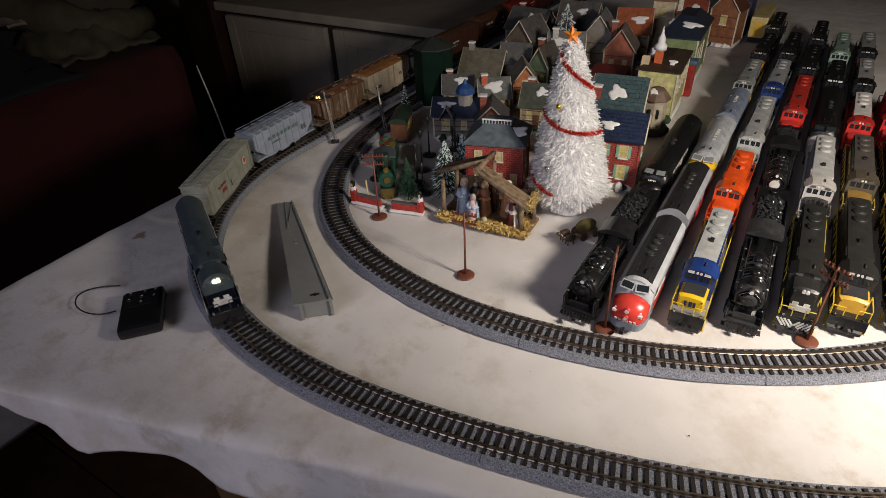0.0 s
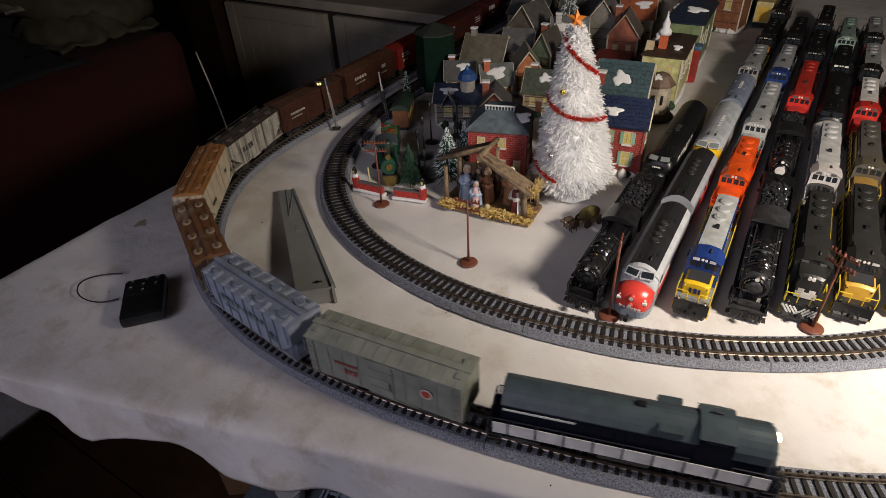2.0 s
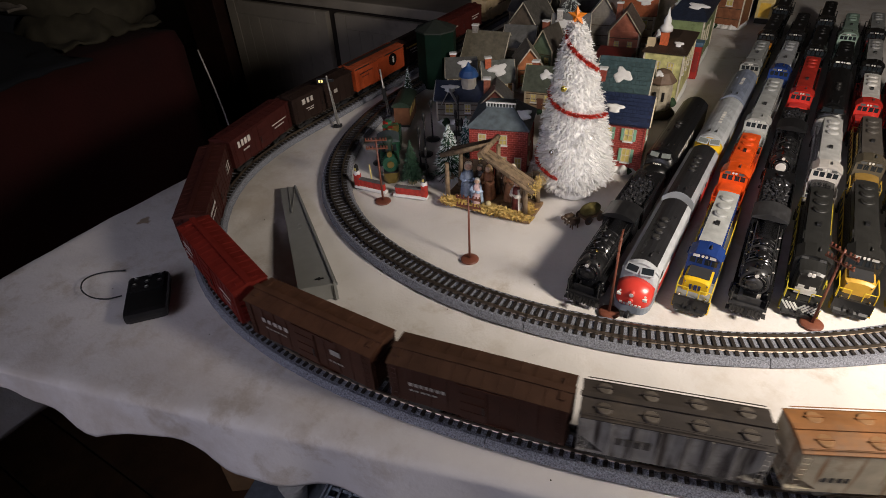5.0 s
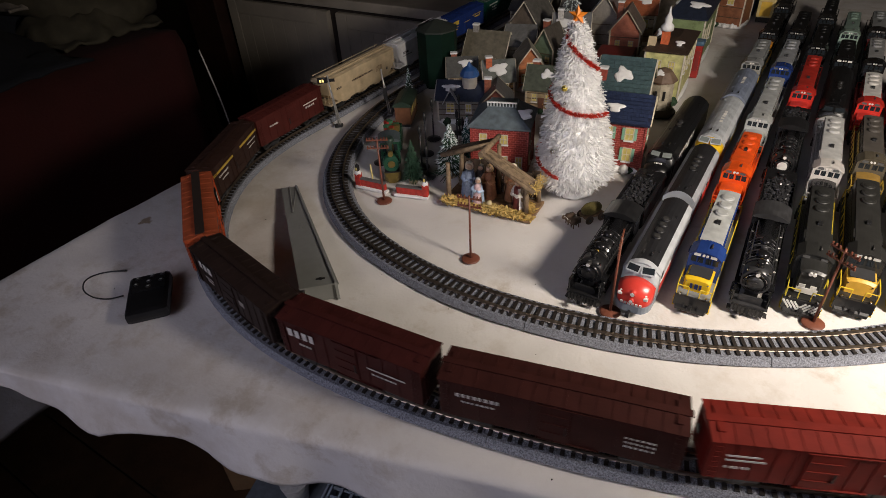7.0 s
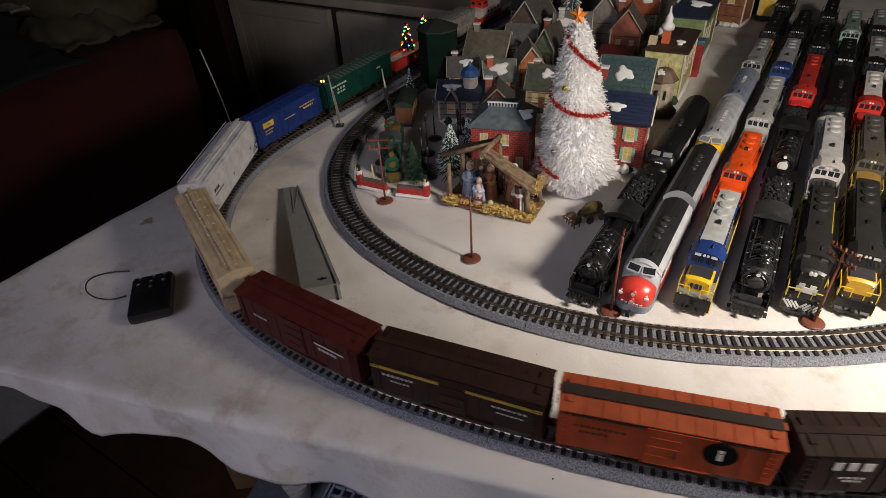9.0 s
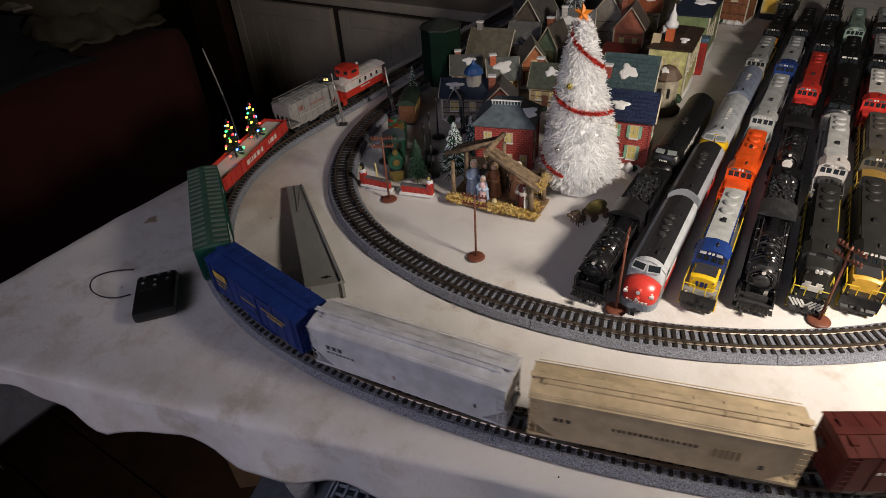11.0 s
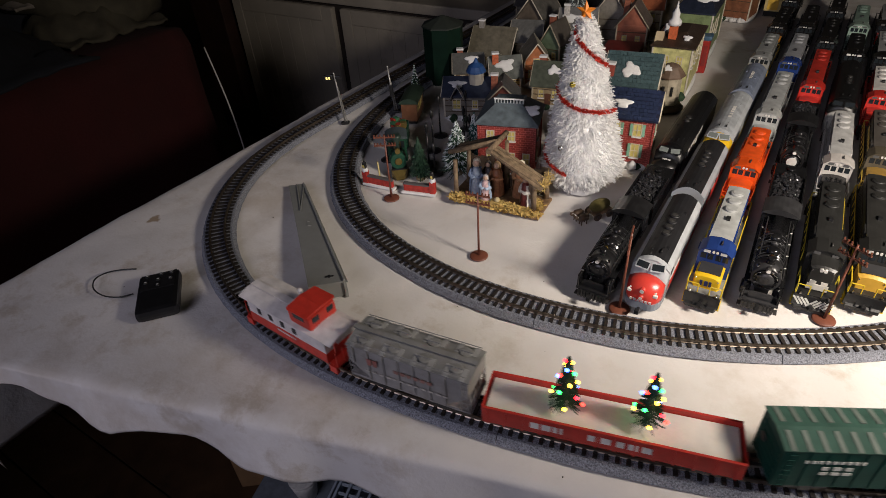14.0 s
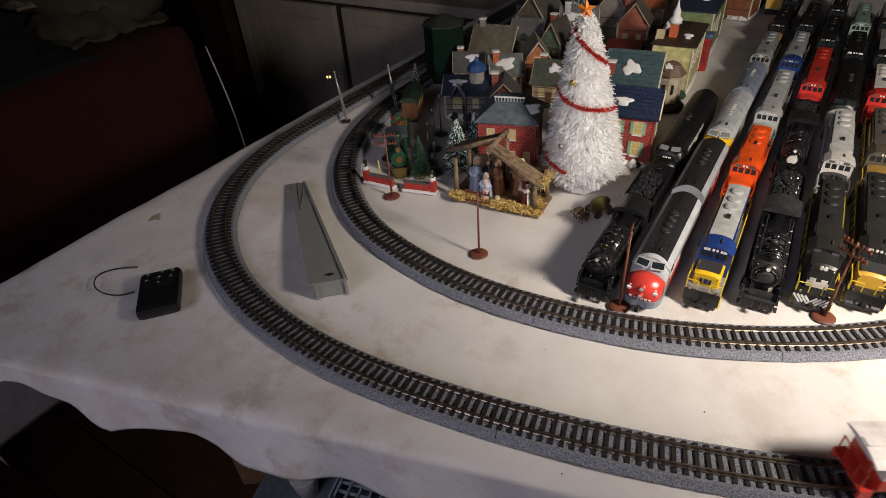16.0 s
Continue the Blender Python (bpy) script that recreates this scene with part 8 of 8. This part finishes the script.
def stable():
    s = thing("nativity_stable", "rustic wooden stable with a bark roof and straw floor", "nativity stable", pose(-0.282, 0.513, 0, 0, 0, 4))
    bark = mat((0.20, 0.14, 0.085), 0.85, 0, 0.5, 180.0, 0.9, 300.0, (0.24, 0.18, 0.11), 0.4)
    dark = mat((0.055, 0.035, 0.022), 0.85, 0, 0.4, 180.0, 0.6, 300.0)
    part("base", bx(B(), -0.056, 0.060, 0.0, 0.048, 0, 0.0040, 0.0008), WOOD, s)
    rng = random.Random(5)
    for cx, cy, rx, ry, n, name in ((-0.040, 0.004, 0.016, 0.010, 420, "straw"), (0.022, 0.004, 0.040, 0.009, 900, "straw"), (0.046, 0.020, 0.012, 0.016, 350, "straw")):
        bm = B()
        for i in range(n):
            a, f = rng.random() * 6.283, rng.random() ** 0.5
            c = Vector((cx + rx * f * math.cos(a), cy + ry * f * math.sin(a), 0.0042 + 0.0060 * (1 - f) * rng.random() + 0.001))
            d = Vector((rng.uniform(-1, 1), rng.uniform(-1, 1), rng.uniform(-0.3, 0.5))).normalized() * rng.uniform(0.0018, 0.0050)
            w = d.orthogonal().normalized() * 0.0007
            vs = [bm.verts.new(v) for v in (c - d - w, c - d + w, c + d + w, c + d - w)]
            bm.faces.new(vs)
            vs = [bm.verts.new(v + Vector((0, 0, 0.0004))) for v in (c - d - w, c + d, c + d + w)]
            bm.faces.new(vs)
        part(name, bm, mat((0.60, 0.42, 0.13), 0.7, 0, 0.4, 300.0), s, "golden straw litter")["kind"] = "stuff"
    for x, y, h in ((-0.050, 0.010, 0.052), (0.050, 0.012, 0.045), (-0.050, 0.044, 0.052), (0.054, 0.044, 0.040), (0.002, 0.044, 0.070), (0.043, 0.016, 0.046)):
        part("post", tube(B(), (x, y, 0.003), (x + rng.uniform(-0.002, 0.002), y, h), 0.0032, 0.0026), bark, s)
    part("back_rail", bx(B(), -0.050, 0.052, 0.0445, 0.047, 0.018, 0.024, 0.001), dark, s)
    for i in range(11):
        x = -0.049 + i * 0.0098
        part("back_board", bx(B(), x - 0.0046, x + 0.0046, 0.0475, 0.0492, 0.004, 0.040 + rng.uniform(-0.003, 0.004), 0.0005), dark, s)
    def slab(x0, z0, x1, z1, y0, y1, name, material, th=0.003):
        n = 4
        for i in range(n):
            bm = B()
            a = y0 + (y1 - y0) * i / n
            b = y0 + (y1 - y0) * (i + 0.94) / n
            dz = rng.uniform(-0.0008, 0.0008)
            pr = [(a, 0), (a, th), (b, th), (b, 0)]
            vs = []
            for x, z in ((x0, z0), (x1, z1)):
                vs.append([bm.verts.new((x + rng.uniform(-0.002, 0.002), yy, z + zz + dz)) for yy, zz in pr])
            for k in range(4):
                bm.faces.new((vs[0][k], vs[0][(k + 1) % 4], vs[1][(k + 1) % 4], vs[1][k]))
            bm.faces.new(vs[0]), bm.faces.new(vs[1][::-1])
            bmesh.ops.recalc_face_normals(bm, faces=bm.faces)
            part(name, bm, material, s)
    slab(0.000, 0.076, 0.060, 0.046, -0.003, 0.017, "roof_board", bark)
    slab(-0.060, 0.053, -0.002, 0.076, 0.020, 0.044, "roof_board", dark)
    for a, b in (((0.0, 0.002, 0.077), (0.064, -0.002, 0.044)), ((0.0, 0.020, 0.080), (-0.062, 0.018, 0.056)), ((0.0, -0.004, 0.079), (0.0, 0.048, 0.079))):
        part("beam", tube(B(), a, b, 0.0036, 0.0030), bark, s)
    bm = B()
    for i in range(260):
        c = Vector((0.062 + rng.uniform(-0.006, 0.005), rng.uniform(-0.004, 0.034), 0.045 + rng.uniform(-0.005, 0.004)))
        d = Vector((rng.uniform(-1, 1), rng.uniform(-1, 1), rng.uniform(-1, 0.3))).normalized() * 0.0035
        w = d.orthogonal().normalized() * 0.0003
        bm.faces.new([bm.verts.new(v) for v in (c - d - w, c - d + w, c + d)])
    part("roof_straw", bm, mat((0.60, 0.42, 0.13), 0.7, 0, 0.4, 300.0), s, "straw fringe")["kind"] = "stuff"
    m = s.matrix_world
    skin = (0.58, 0.38, 0.27)
    for lab, x, y, h, c, ln, trn, wd in (("painted figurine in a blue-grey robe with a cream hood", -0.311, 0.530, 0.050, ((0.30, 0.36, 0.46), (0.22, 0.28, 0.40), skin, (0.66, 0.58, 0.44)), 2, 20, 1.0),
                                         ("painted figurine in a pale blue cloak over pink", -0.2935, 0.523, 0.036, ((0.62, 0.44, 0.44), (0.36, 0.46, 0.60), skin, (0.66, 0.62, 0.58)), 0, 10, 0.85),
                                         ("painted figurine in a rust brown robe", -0.288, 0.541, 0.046, ((0.30, 0.12, 0.055), (0.40, 0.19, 0.09), skin, (0.30, 0.19, 0.09)), 0, 0, 1.05),
                                         ("painted figurine in brown with a cream hood", -0.264, 0.549, 0.050, ((0.30, 0.14, 0.07), (0.36, 0.20, 0.10), skin, (0.72, 0.64, 0.52)), 4, -15, 1.0),
                                         ("painted kneeling figurine in white and maroon with a green scarf", -0.245, 0.533, 0.040, ((0.17, 0.035, 0.03), (0.72, 0.68, 0.62), skin, (0.30, 0.10, 0.06)), -3, -25, 1.0),
                                         ("small dark painted figurine behind the others", -0.303, 0.547, 0.040, ((0.10, 0.09, 0.09), (0.14, 0.13, 0.13), skin, (0.08, 0.07, 0.06)), 0, 0, 0.9)):
        figure(lab, x, y, h, c, ln, trn, wd)
    p = m @ Vector((0.006, 0.006, 0))
    c = thing("manger", "small wooden manger filled with straw", "manger", pose(p.x, p.y, 0.0045, 0, 0, 10))
    part("trough", bx(B(), -0.008, 0.008, -0.004, 0.004, 0, 0.006, 0.001), mat((0.42, 0.30, 0.10), 0.7, 0, 0.4, 300.0, 0.6), c)
    part("bundle", ball(B(), (0, 0, 0.0075), 0.0035, 10), mat((0.55, 0.45, 0.25), 0.6), c)


def fence(x0, y0, x1, y1, label):
    a = math.degrees(math.atan2(y1 - y0, x1 - x0))
    L = math.hypot(x1 - x0, y1 - y0)
    f = thing("brick_fence", label, "model fence", pose(x0, y0, 0, 0, 0, a), "red fence pieces")
    red = mat((0.42, 0.035, 0.025), 0.5, 0, 0.3, 200.0, 0.5, 350.0)
    part("snow_base", bx(B(), -0.003, L + 0.003, -0.005, 0.005, 0, 0.0035, 0.0015), SNOW, f)
    part("wall", bx(B(), 0, L, -0.0022, 0.0022, 0.0035, 0.0125, 0.0004), red, f)
    part("coping", bx(B(), -0.0005, L + 0.0005, -0.003, 0.003, 0.0126, 0.0145, 0.0007), mat((0.12, 0.11, 0.11), 0.6), f)
    for i, x in enumerate((0.001, L - 0.001)):
        if (i == 0) == (x0 < -0.43):
            p = part("pillar", bx(B(), x - 0.0035, x + 0.0035, -0.0035, 0.0035, 0.0035, 0.0200, 0.0005), red, f)
            part("snow_cap", ball(B(), (x, 0, 0.0205), 0.0042, 12), SNOW, p)
            l = part("lantern", bx(B(), x - 0.0022, x + 0.0022, -0.0022, 0.0022, 0.0235, 0.0305, 0.0006), BLACK, p)
            part("lantern_pane", bx(B(), x - 0.0013, x + 0.0013, -0.0026, -0.0023, 0.0250, 0.0288), PANE, l)
            part("lantern_top", lathe(B(), [(0.0030, 0.0306), (0.0008, 0.0335)], 8, (x, 0, 0)), BLACK, l)


def toy_train():
    """Ceramic ornament of an old green engine with a red and gold carriage behind."""
    t = thing("ornamental_engine", "green ceramic old-time engine ornament with gold trim", "ornament", pose(-0.424, 0.527, 0, 0, 0, -52) @ Matrix.Diagonal((0.82, 0.82, 0.85, 1)))
    g, gold, red = mat((0.02, 0.075, 0.045), 0.25), mat((0.22, 0.16, 0.05), 0.35, 0.5), mat((0.36, 0.03, 0.02), 0.35)
    part("pilot", loft(B(), [(-0.004, [(-0.013, 0.0), (-0.013, 0.014), (0.013, 0.014), (0.013, 0.0)]), (0.008, [(-0.006, 0.0), (-0.006, 0.004), (0.006, 0.004), (0.006, 0.0)])]), gold, t)
    part("smokebox", tube(B(), (-0.004, 0, 0.026), (-0.030, 0, 0.026), 0.0125, seg=22), g, t)
    part("smokebox_ring", tube(B(), (-0.0035, 0, 0.026), (-0.0025, 0, 0.026), 0.0060, 0.0050, seg=22), gold, t)
    part("headlamp", tube(B(), (-0.010, 0, 0.043), (-0.003, 0, 0.043), 0.0042, seg=14), gold, t)
    part("smokestack", lathe(B(), [(0.004, 0.036), (0.004, 0.052), (0.0085, 0.062), (0.0065, 0.066)], 16, (-0.016, 0, 0)), mat((0.03, 0.05, 0.04), 0.3), t)
    part("dome", lathe(B(), [(0.006, 0.036), (0.006, 0.046), (0.003, 0.050)], 14, (-0.030, 0, 0)), gold, t)
    part("frame", bx(B(), -0.055, -0.002, -0.012, 0.012, 0, 0.014, 0.001), BLACK, t)
    c = part("cab", bx(B(), -0.056, -0.031, -0.0155, 0.0155, 0.012, 0.052, 0.001), g, t)
    part("cab_roof", loft(B(), [(-0.060, arch(0.018, 0.052, 0.053, 0.006, 8)), (-0.027, arch(0.018, 0.052, 0.053, 0.006, 8))]), mat((0.07, 0.09, 0.10), 0.4), c)
    for y in (-0.008, 0.008):
        part("cab_window", bx(B(), -0.0309, -0.0303, y - 0.004, y + 0.004, 0.036, 0.047), GLASS, c)
    c2 = thing("ornamental_carriage", "green ceramic carriage ornament heaped with red and gold parcels", "ornament", pose(-0.478, 0.605, 0, 0, 0, -58) @ Matrix.Diagonal((0.82, 0.82, 0.85, 1)))
    part("carriage_body", bx(B(), -0.026, 0.022, -0.015, 0.015, 0.006, 0.034, 0.001), g, c2)
    part("wheels_block", bx(B(), -0.022, 0.018, -0.012, 0.012, 0, 0.006), BLACK, c2)
    rng = random.Random(3)
    for i in range(12):
        x, y = rng.uniform(-0.02, 0.016), rng.uniform(-0.010, 0.010)
        part("parcel", bx(B(), -0.005, 0.005, -0.004, 0.004, 0, rng.uniform(0.006, 0.012), 0.0006, pose(x, y, 0.034, 0, 0, rng.uniform(0, 90))), (red, gold, mat((0.04, 0.14, 0.07), 0.4))[i % 3], c2)
    c3 = thing("ornamental_coach", "dark green ceramic coach ornament with a curved roof", "ornament", pose(-0.515, 0.690, 0, 0, 0, -66) @ Matrix.Diagonal((0.82, 0.82, 0.85, 1)))
    part("coach_body", bx(B(), -0.036, 0.030, -0.015, 0.015, 0.006, 0.040, 0.001), mat((0.16, 0.07, 0.035), 0.4), c3)
    part("coach_base", bx(B(), -0.030, 0.026, -0.012, 0.012, 0, 0.006), BLACK, c3)
    part("coach_roof", loft(B(), [(-0.040, arch(0.018, 0.040, 0.042, 0.008, 8)), (0.034, arch(0.018, 0.040, 0.042, 0.008, 8))]), mat((0.03, 0.05, 0.035), 0.4), c3)
    for i in range(4):
        for q in (-1, 1):
            part("coach_window", bx(B(), -0.026 + i * 0.015, -0.018 + i * 0.015, q * 0.0150 - 0.0003, q * 0.0150 + 0.0003, 0.022, 0.034), PANE, c3)


def horse_cart():
    c = thing("ox_cart", "small dark cart drawn by two oxen, loaded with straw", "model cart", pose(-0.171, 0.551, 0, 0, 0, 58))
    part("load", ball(B(), (0, 0, 0), 1, 14), mat((0.15, 0.12, 0.03), 0.85, 0, 0.5, 300.0, 0.8, 350.0), c, "olive straw load").matrix_local = pose(0.010, 0, 0.0145) @ Matrix.Diagonal((0.014, 0.0075, 0.0075, 1))
    part("bed", bx(B(), -0.002, 0.024, -0.007, 0.007, 0.006, 0.009, 0.0006), WOOD, c)
    for x in (0.002, 0.019):
        for q in (-1, 1):
            w = part("cart_wheel", tube(B(), (x, q * 0.0078, 0.0052), (x, q * 0.0092, 0.0052), 0.0052, seg=14), mat((0.06, 0.035, 0.02), 0.6), c)
            part("hub", tube(B(), (x, q * 0.0092, 0.0052), (x, q * 0.0102, 0.0052), 0.0014), BLACK, w)
    for q in (-1, 1):
        o = part("ox", loft(B(), [(-0.022, [(q * 0.005 + a, 0.0085 + b) for a, b in ((-0.002, -0.002), (-0.002, 0.002), (0.002, 0.002), (0.002, -0.002))]), (-0.019, [(q * 0.005 + a, 0.0095 + b) for a, b in ((-0.003, -0.004), (-0.003, 0.003), (0.003, 0.003), (0.003, -0.004))]),
                                  (-0.010, [(q * 0.005 + a, 0.009 + b) for a, b in ((-0.003, -0.003), (-0.003, 0.003), (0.003, 0.003), (0.003, -0.003))])], True), mat((0.10, 0.06, 0.035), 0.6), c, "dark brown ox")
        for x in (-0.019, -0.012):
            for d in (-0.002, 0.002):
                part("leg", tube(B(), (x, q * 0.005 + d, 0), (x, q * 0.005 + d, 0.008), 0.0008, seg=6), mat((0.10, 0.06, 0.035), 0.6), o)
        part("head", ball(B(), (-0.0245, q * 0.005, 0.011), 0.0024, 10), mat((0.12, 0.08, 0.05), 0.6), o)
        for d in (-1, 1):
            part("horn", tube(B(), (-0.0245, q * 0.005 + d * 0.0018, 0.0125), (-0.0255, q * 0.005 + d * 0.0042, 0.0145), 0.0006, 0.0002, seg=6), WHITE, o)
    part("shaft", tube(B(), (-0.020, 0, 0.0085), (0.0, 0, 0.0085), 0.0007), WOOD, c)


def lamp_post(x, y, h):
    p = thing("street_lamp", "black miniature street lamp", "model street lamp", pose(x, y, 0), "miniature street lamps")
    part("foot", lathe(B(), [(0.0105, 0), (0.0105, 0.0012), (0.002, 0.003)], 16), BLACK, p)
    part("post", tube(B(), (0, 0, 0.002), (0, 0, h - 0.012), 0.0013, 0.0010), BLACK, p)
    part("lantern", lathe(B(), [(0.0012, 0), (0.0024, 0.004), (0.0027, 0.009), (0.0006, 0.014)], 6, (0, 0, h - 0.013)), BLACK, p)


village()
tinsel_tree()
stable()
fence(-0.455, 0.494, -0.414, 0.498, "red brick fence piece with snow and a lantern pillar")
fence(-0.398, 0.500, -0.360, 0.510, "red brick fence piece with snow beside a green tree")
part("candle", tube(B(), (-0.437, 0.502, 0), (-0.439, 0.503, 0.032), 0.0011), mat((0.6, 0.5, 0.2), 0.5), None)
tagged(bpy.data.objects["candle"], "thin yellow stick behind the red fence", "stick")
toy_train()
horse_cart()
GREEN, FROST = mat((0.015, 0.050, 0.026), 0.7, 0, 0.4, 300.0), mat((0.62, 0.68, 0.68), 0.6, 0, 0.15, 300.0)
pine(-0.398, 0.537, 0.062, "green bottle brush tree behind the red fence", GREEN, None, True, 1500, 0.27, 1)
pine(-0.362, 0.572, 0.078, "frosted green bottle brush tree on a small foot", GREEN, FROST, True, 2000, 0.33, 2)
pine(-0.352, 0.600, 0.078, "teal frosted bottle brush tree beside another", mat((0.02, 0.09, 0.085), 0.7, 0, 0.4, 300.0), FROST, True, 1500, 0.26, 3)
pine(-0.545, 0.745, 0.066, "dark bottle brush tree with frosted tips in shade", GREEN, FROST, True, 900, 0.2, 4)
pine(-0.420, 1.12, 0.125, "large frosted grey tree at the back of the village", mat((0.10, 0.11, 0.11), 0.7), FROST, True, 1500, 0.36, 5)
lamp_post(-0.410, 0.575, 0.060)
lamp_post(-0.425, 0.610, 0.062)
lamp_post(-0.388, 0.556, 0.045)
lamp_post(-0.372, 0.622, 0.060)
lamp_post(-0.442, 0.655, 0.062)
lamp_post(-0.395, 0.645, 0.058)
lamp_post(-0.418, 0.690, 0.060)
lamp_post(-0.468, 0.560, 0.020)


# ---- under and behind the table ----
def under_table():
    b = thing("cardboard_box", "small brown cardboard box on the floor by the table", "box", pose(-0.775, 0.385, FLOOR, 0, 0, 38))
    card = mat((0.36, 0.21, 0.10), 0.8, 0, 0.12, 40.0, 0.2, 200.0)
    part("carton", bx(B(), -0.045, 0.045, -0.048, 0.048, 0, 0.15, 0.002), card, b)
    for q in (-1, 1):
        part("flap", bx(B(), -0.0445, 0.0445, min(0.001 * q, 0.047 * q), max(0.001 * q, 0.047 * q), 0.1505, 0.1525), card, b)
    g = thing("storage_bin", "grey plastic storage bin with a lid under the table", "bin", pose(-0.455, 0.380, FLOOR, 0, 0, 15))
    grey = mat((0.17, 0.19, 0.22), 0.45)
    part("bin_body", loft(B(), [(-0.15, [(-0.08, 0), (-0.10, 0.225), (0.10, 0.225), (0.08, 0)]), (0.15, [(-0.08, 0), (-0.10, 0.225), (0.10, 0.225), (0.08, 0)])]), grey, g)
    l = part("bin_lid", bx(B(), -0.165, 0.165, -0.112, 0.112, 0.226, 0.238, 0.008), grey, g)
    part("lid_rim", bx(B(), -0.168, 0.168, -0.115, 0.115, 0.222, 0.2255, 0.0015), mat((0.45, 0.46, 0.48), 0.5), l, "pale rim of the lid")
    c = thing("paper_cup", "white paper cup standing on the bin", "cup", pose(-0.512, 0.300, FLOOR + 0.238))
    part("cup_body", lathe(B(), [(0.016, 0), (0.022, 0.038), (0.022, 0.046)], 22), WHITE, c)
    part("cup_rim", lathe(B(), [(0.0232, 0.046), (0.0232, 0.049)], 22), WHITE, c)
    w = thing("wire_basket", "pale plastic lattice basket on the bin", "basket", pose(-0.395, 0.375, FLOOR + 0.238, 0, 0, 15))
    pale = mat((0.42, 0.48, 0.56), 0.5)
    for i in range(9):
        part("slat", bx(B(), -0.072 + i * 0.018 - 0.002, -0.072 + i * 0.018 + 0.002, -0.06, 0.06, 0.036, 0.039), pale, w)
        part("slat", bx(B(), -0.075, 0.075, -0.06 + i * 0.015 - 0.002, -0.06 + i * 0.015 + 0.002, 0.0325, 0.0355), pale, w)
    for q in (-1, 1):
        part("side_panel", bx(B(), -0.078, 0.078, q * 0.064 - 0.002, q * 0.064 + 0.002, 0, 0.042, 0.001), pale, w)
        part("end_panel", bx(B(), q * 0.078 - 0.002, q * 0.078 + 0.002, -0.062, 0.062, 0, 0.042, 0.001), pale, w)
    k = thing("cable", "thin pale cable hanging down in the dark", "cable")
    pts = spline([(0, 0), (0.0, 0), (0.05, 0.14), (0.09, 0.30), (0.13, 0.46), (0.13, 0.46)], 0.02)
    bm = pipe(B(), [(-1.385 + a.x + 0.012 * math.sin(a.y * 9), 0.965 - a.x * 0.4, -0.08 - a.y) for a in pts], 0.0022, 6)
    part("cable_run", bm, mat((0.62, 0.60, 0.56), 0.5), k)
    e = part("cable_end", tube(B(), (-1.265, 0.913, -0.54), (-1.25, 0.90, FLOOR), 0.0022), mat((0.62, 0.60, 0.56), 0.5), k)


under_table()


def crumbs():
    """A few dark specks of coal and dirt lying about on the cloth."""
    rng = random.Random(21)
    bm = B()
    for i in range(16):
        x, y = rng.uniform(-0.62, 0.05), rng.uniform(0.20, 0.46)
        r = rng.uniform(0.0003, 0.0007)
        g = bmesh.ops.create_icosphere(bm, subdivisions=1, radius=r, matrix=pose(x, y, -0.0010, rng.uniform(0, 90), 0, rng.uniform(0, 180)))
        for v in g["verts"]:
            v.co += Vector((rng.uniform(-1, 1), rng.uniform(-1, 1), 0)) * r * 0.5
    solo("crumbs", bm, mat((0.05, 0.04, 0.03), 0.8), "tiny dark specks scattered on the cloth", "specks", kind="stuff")


crumbs()


def motions():
    """The train runs round the outer loop, each car carried by its two trucks."""
    for car, front, length in zip(TRAIN, FRONT, LENGTH):
        rows = []
        for i in range(0, 65):
            t = i * 0.25
            s = float(np.interp(t, [0.5 * k for k in range(len(WAY))], WAY)) + 0.006 - front - length / 2
            half = length * 0.32
            a, b = OUTER.at(s + half), OUTER.at(s - half)
            d = a - b
            c = (a + b) / 2
            rows.append((t, pose(c.x, c.y, RAIL_TOP, 0, 0, math.degrees(math.atan2(d.y, d.x)))))
        walk(car, rows)


motions()
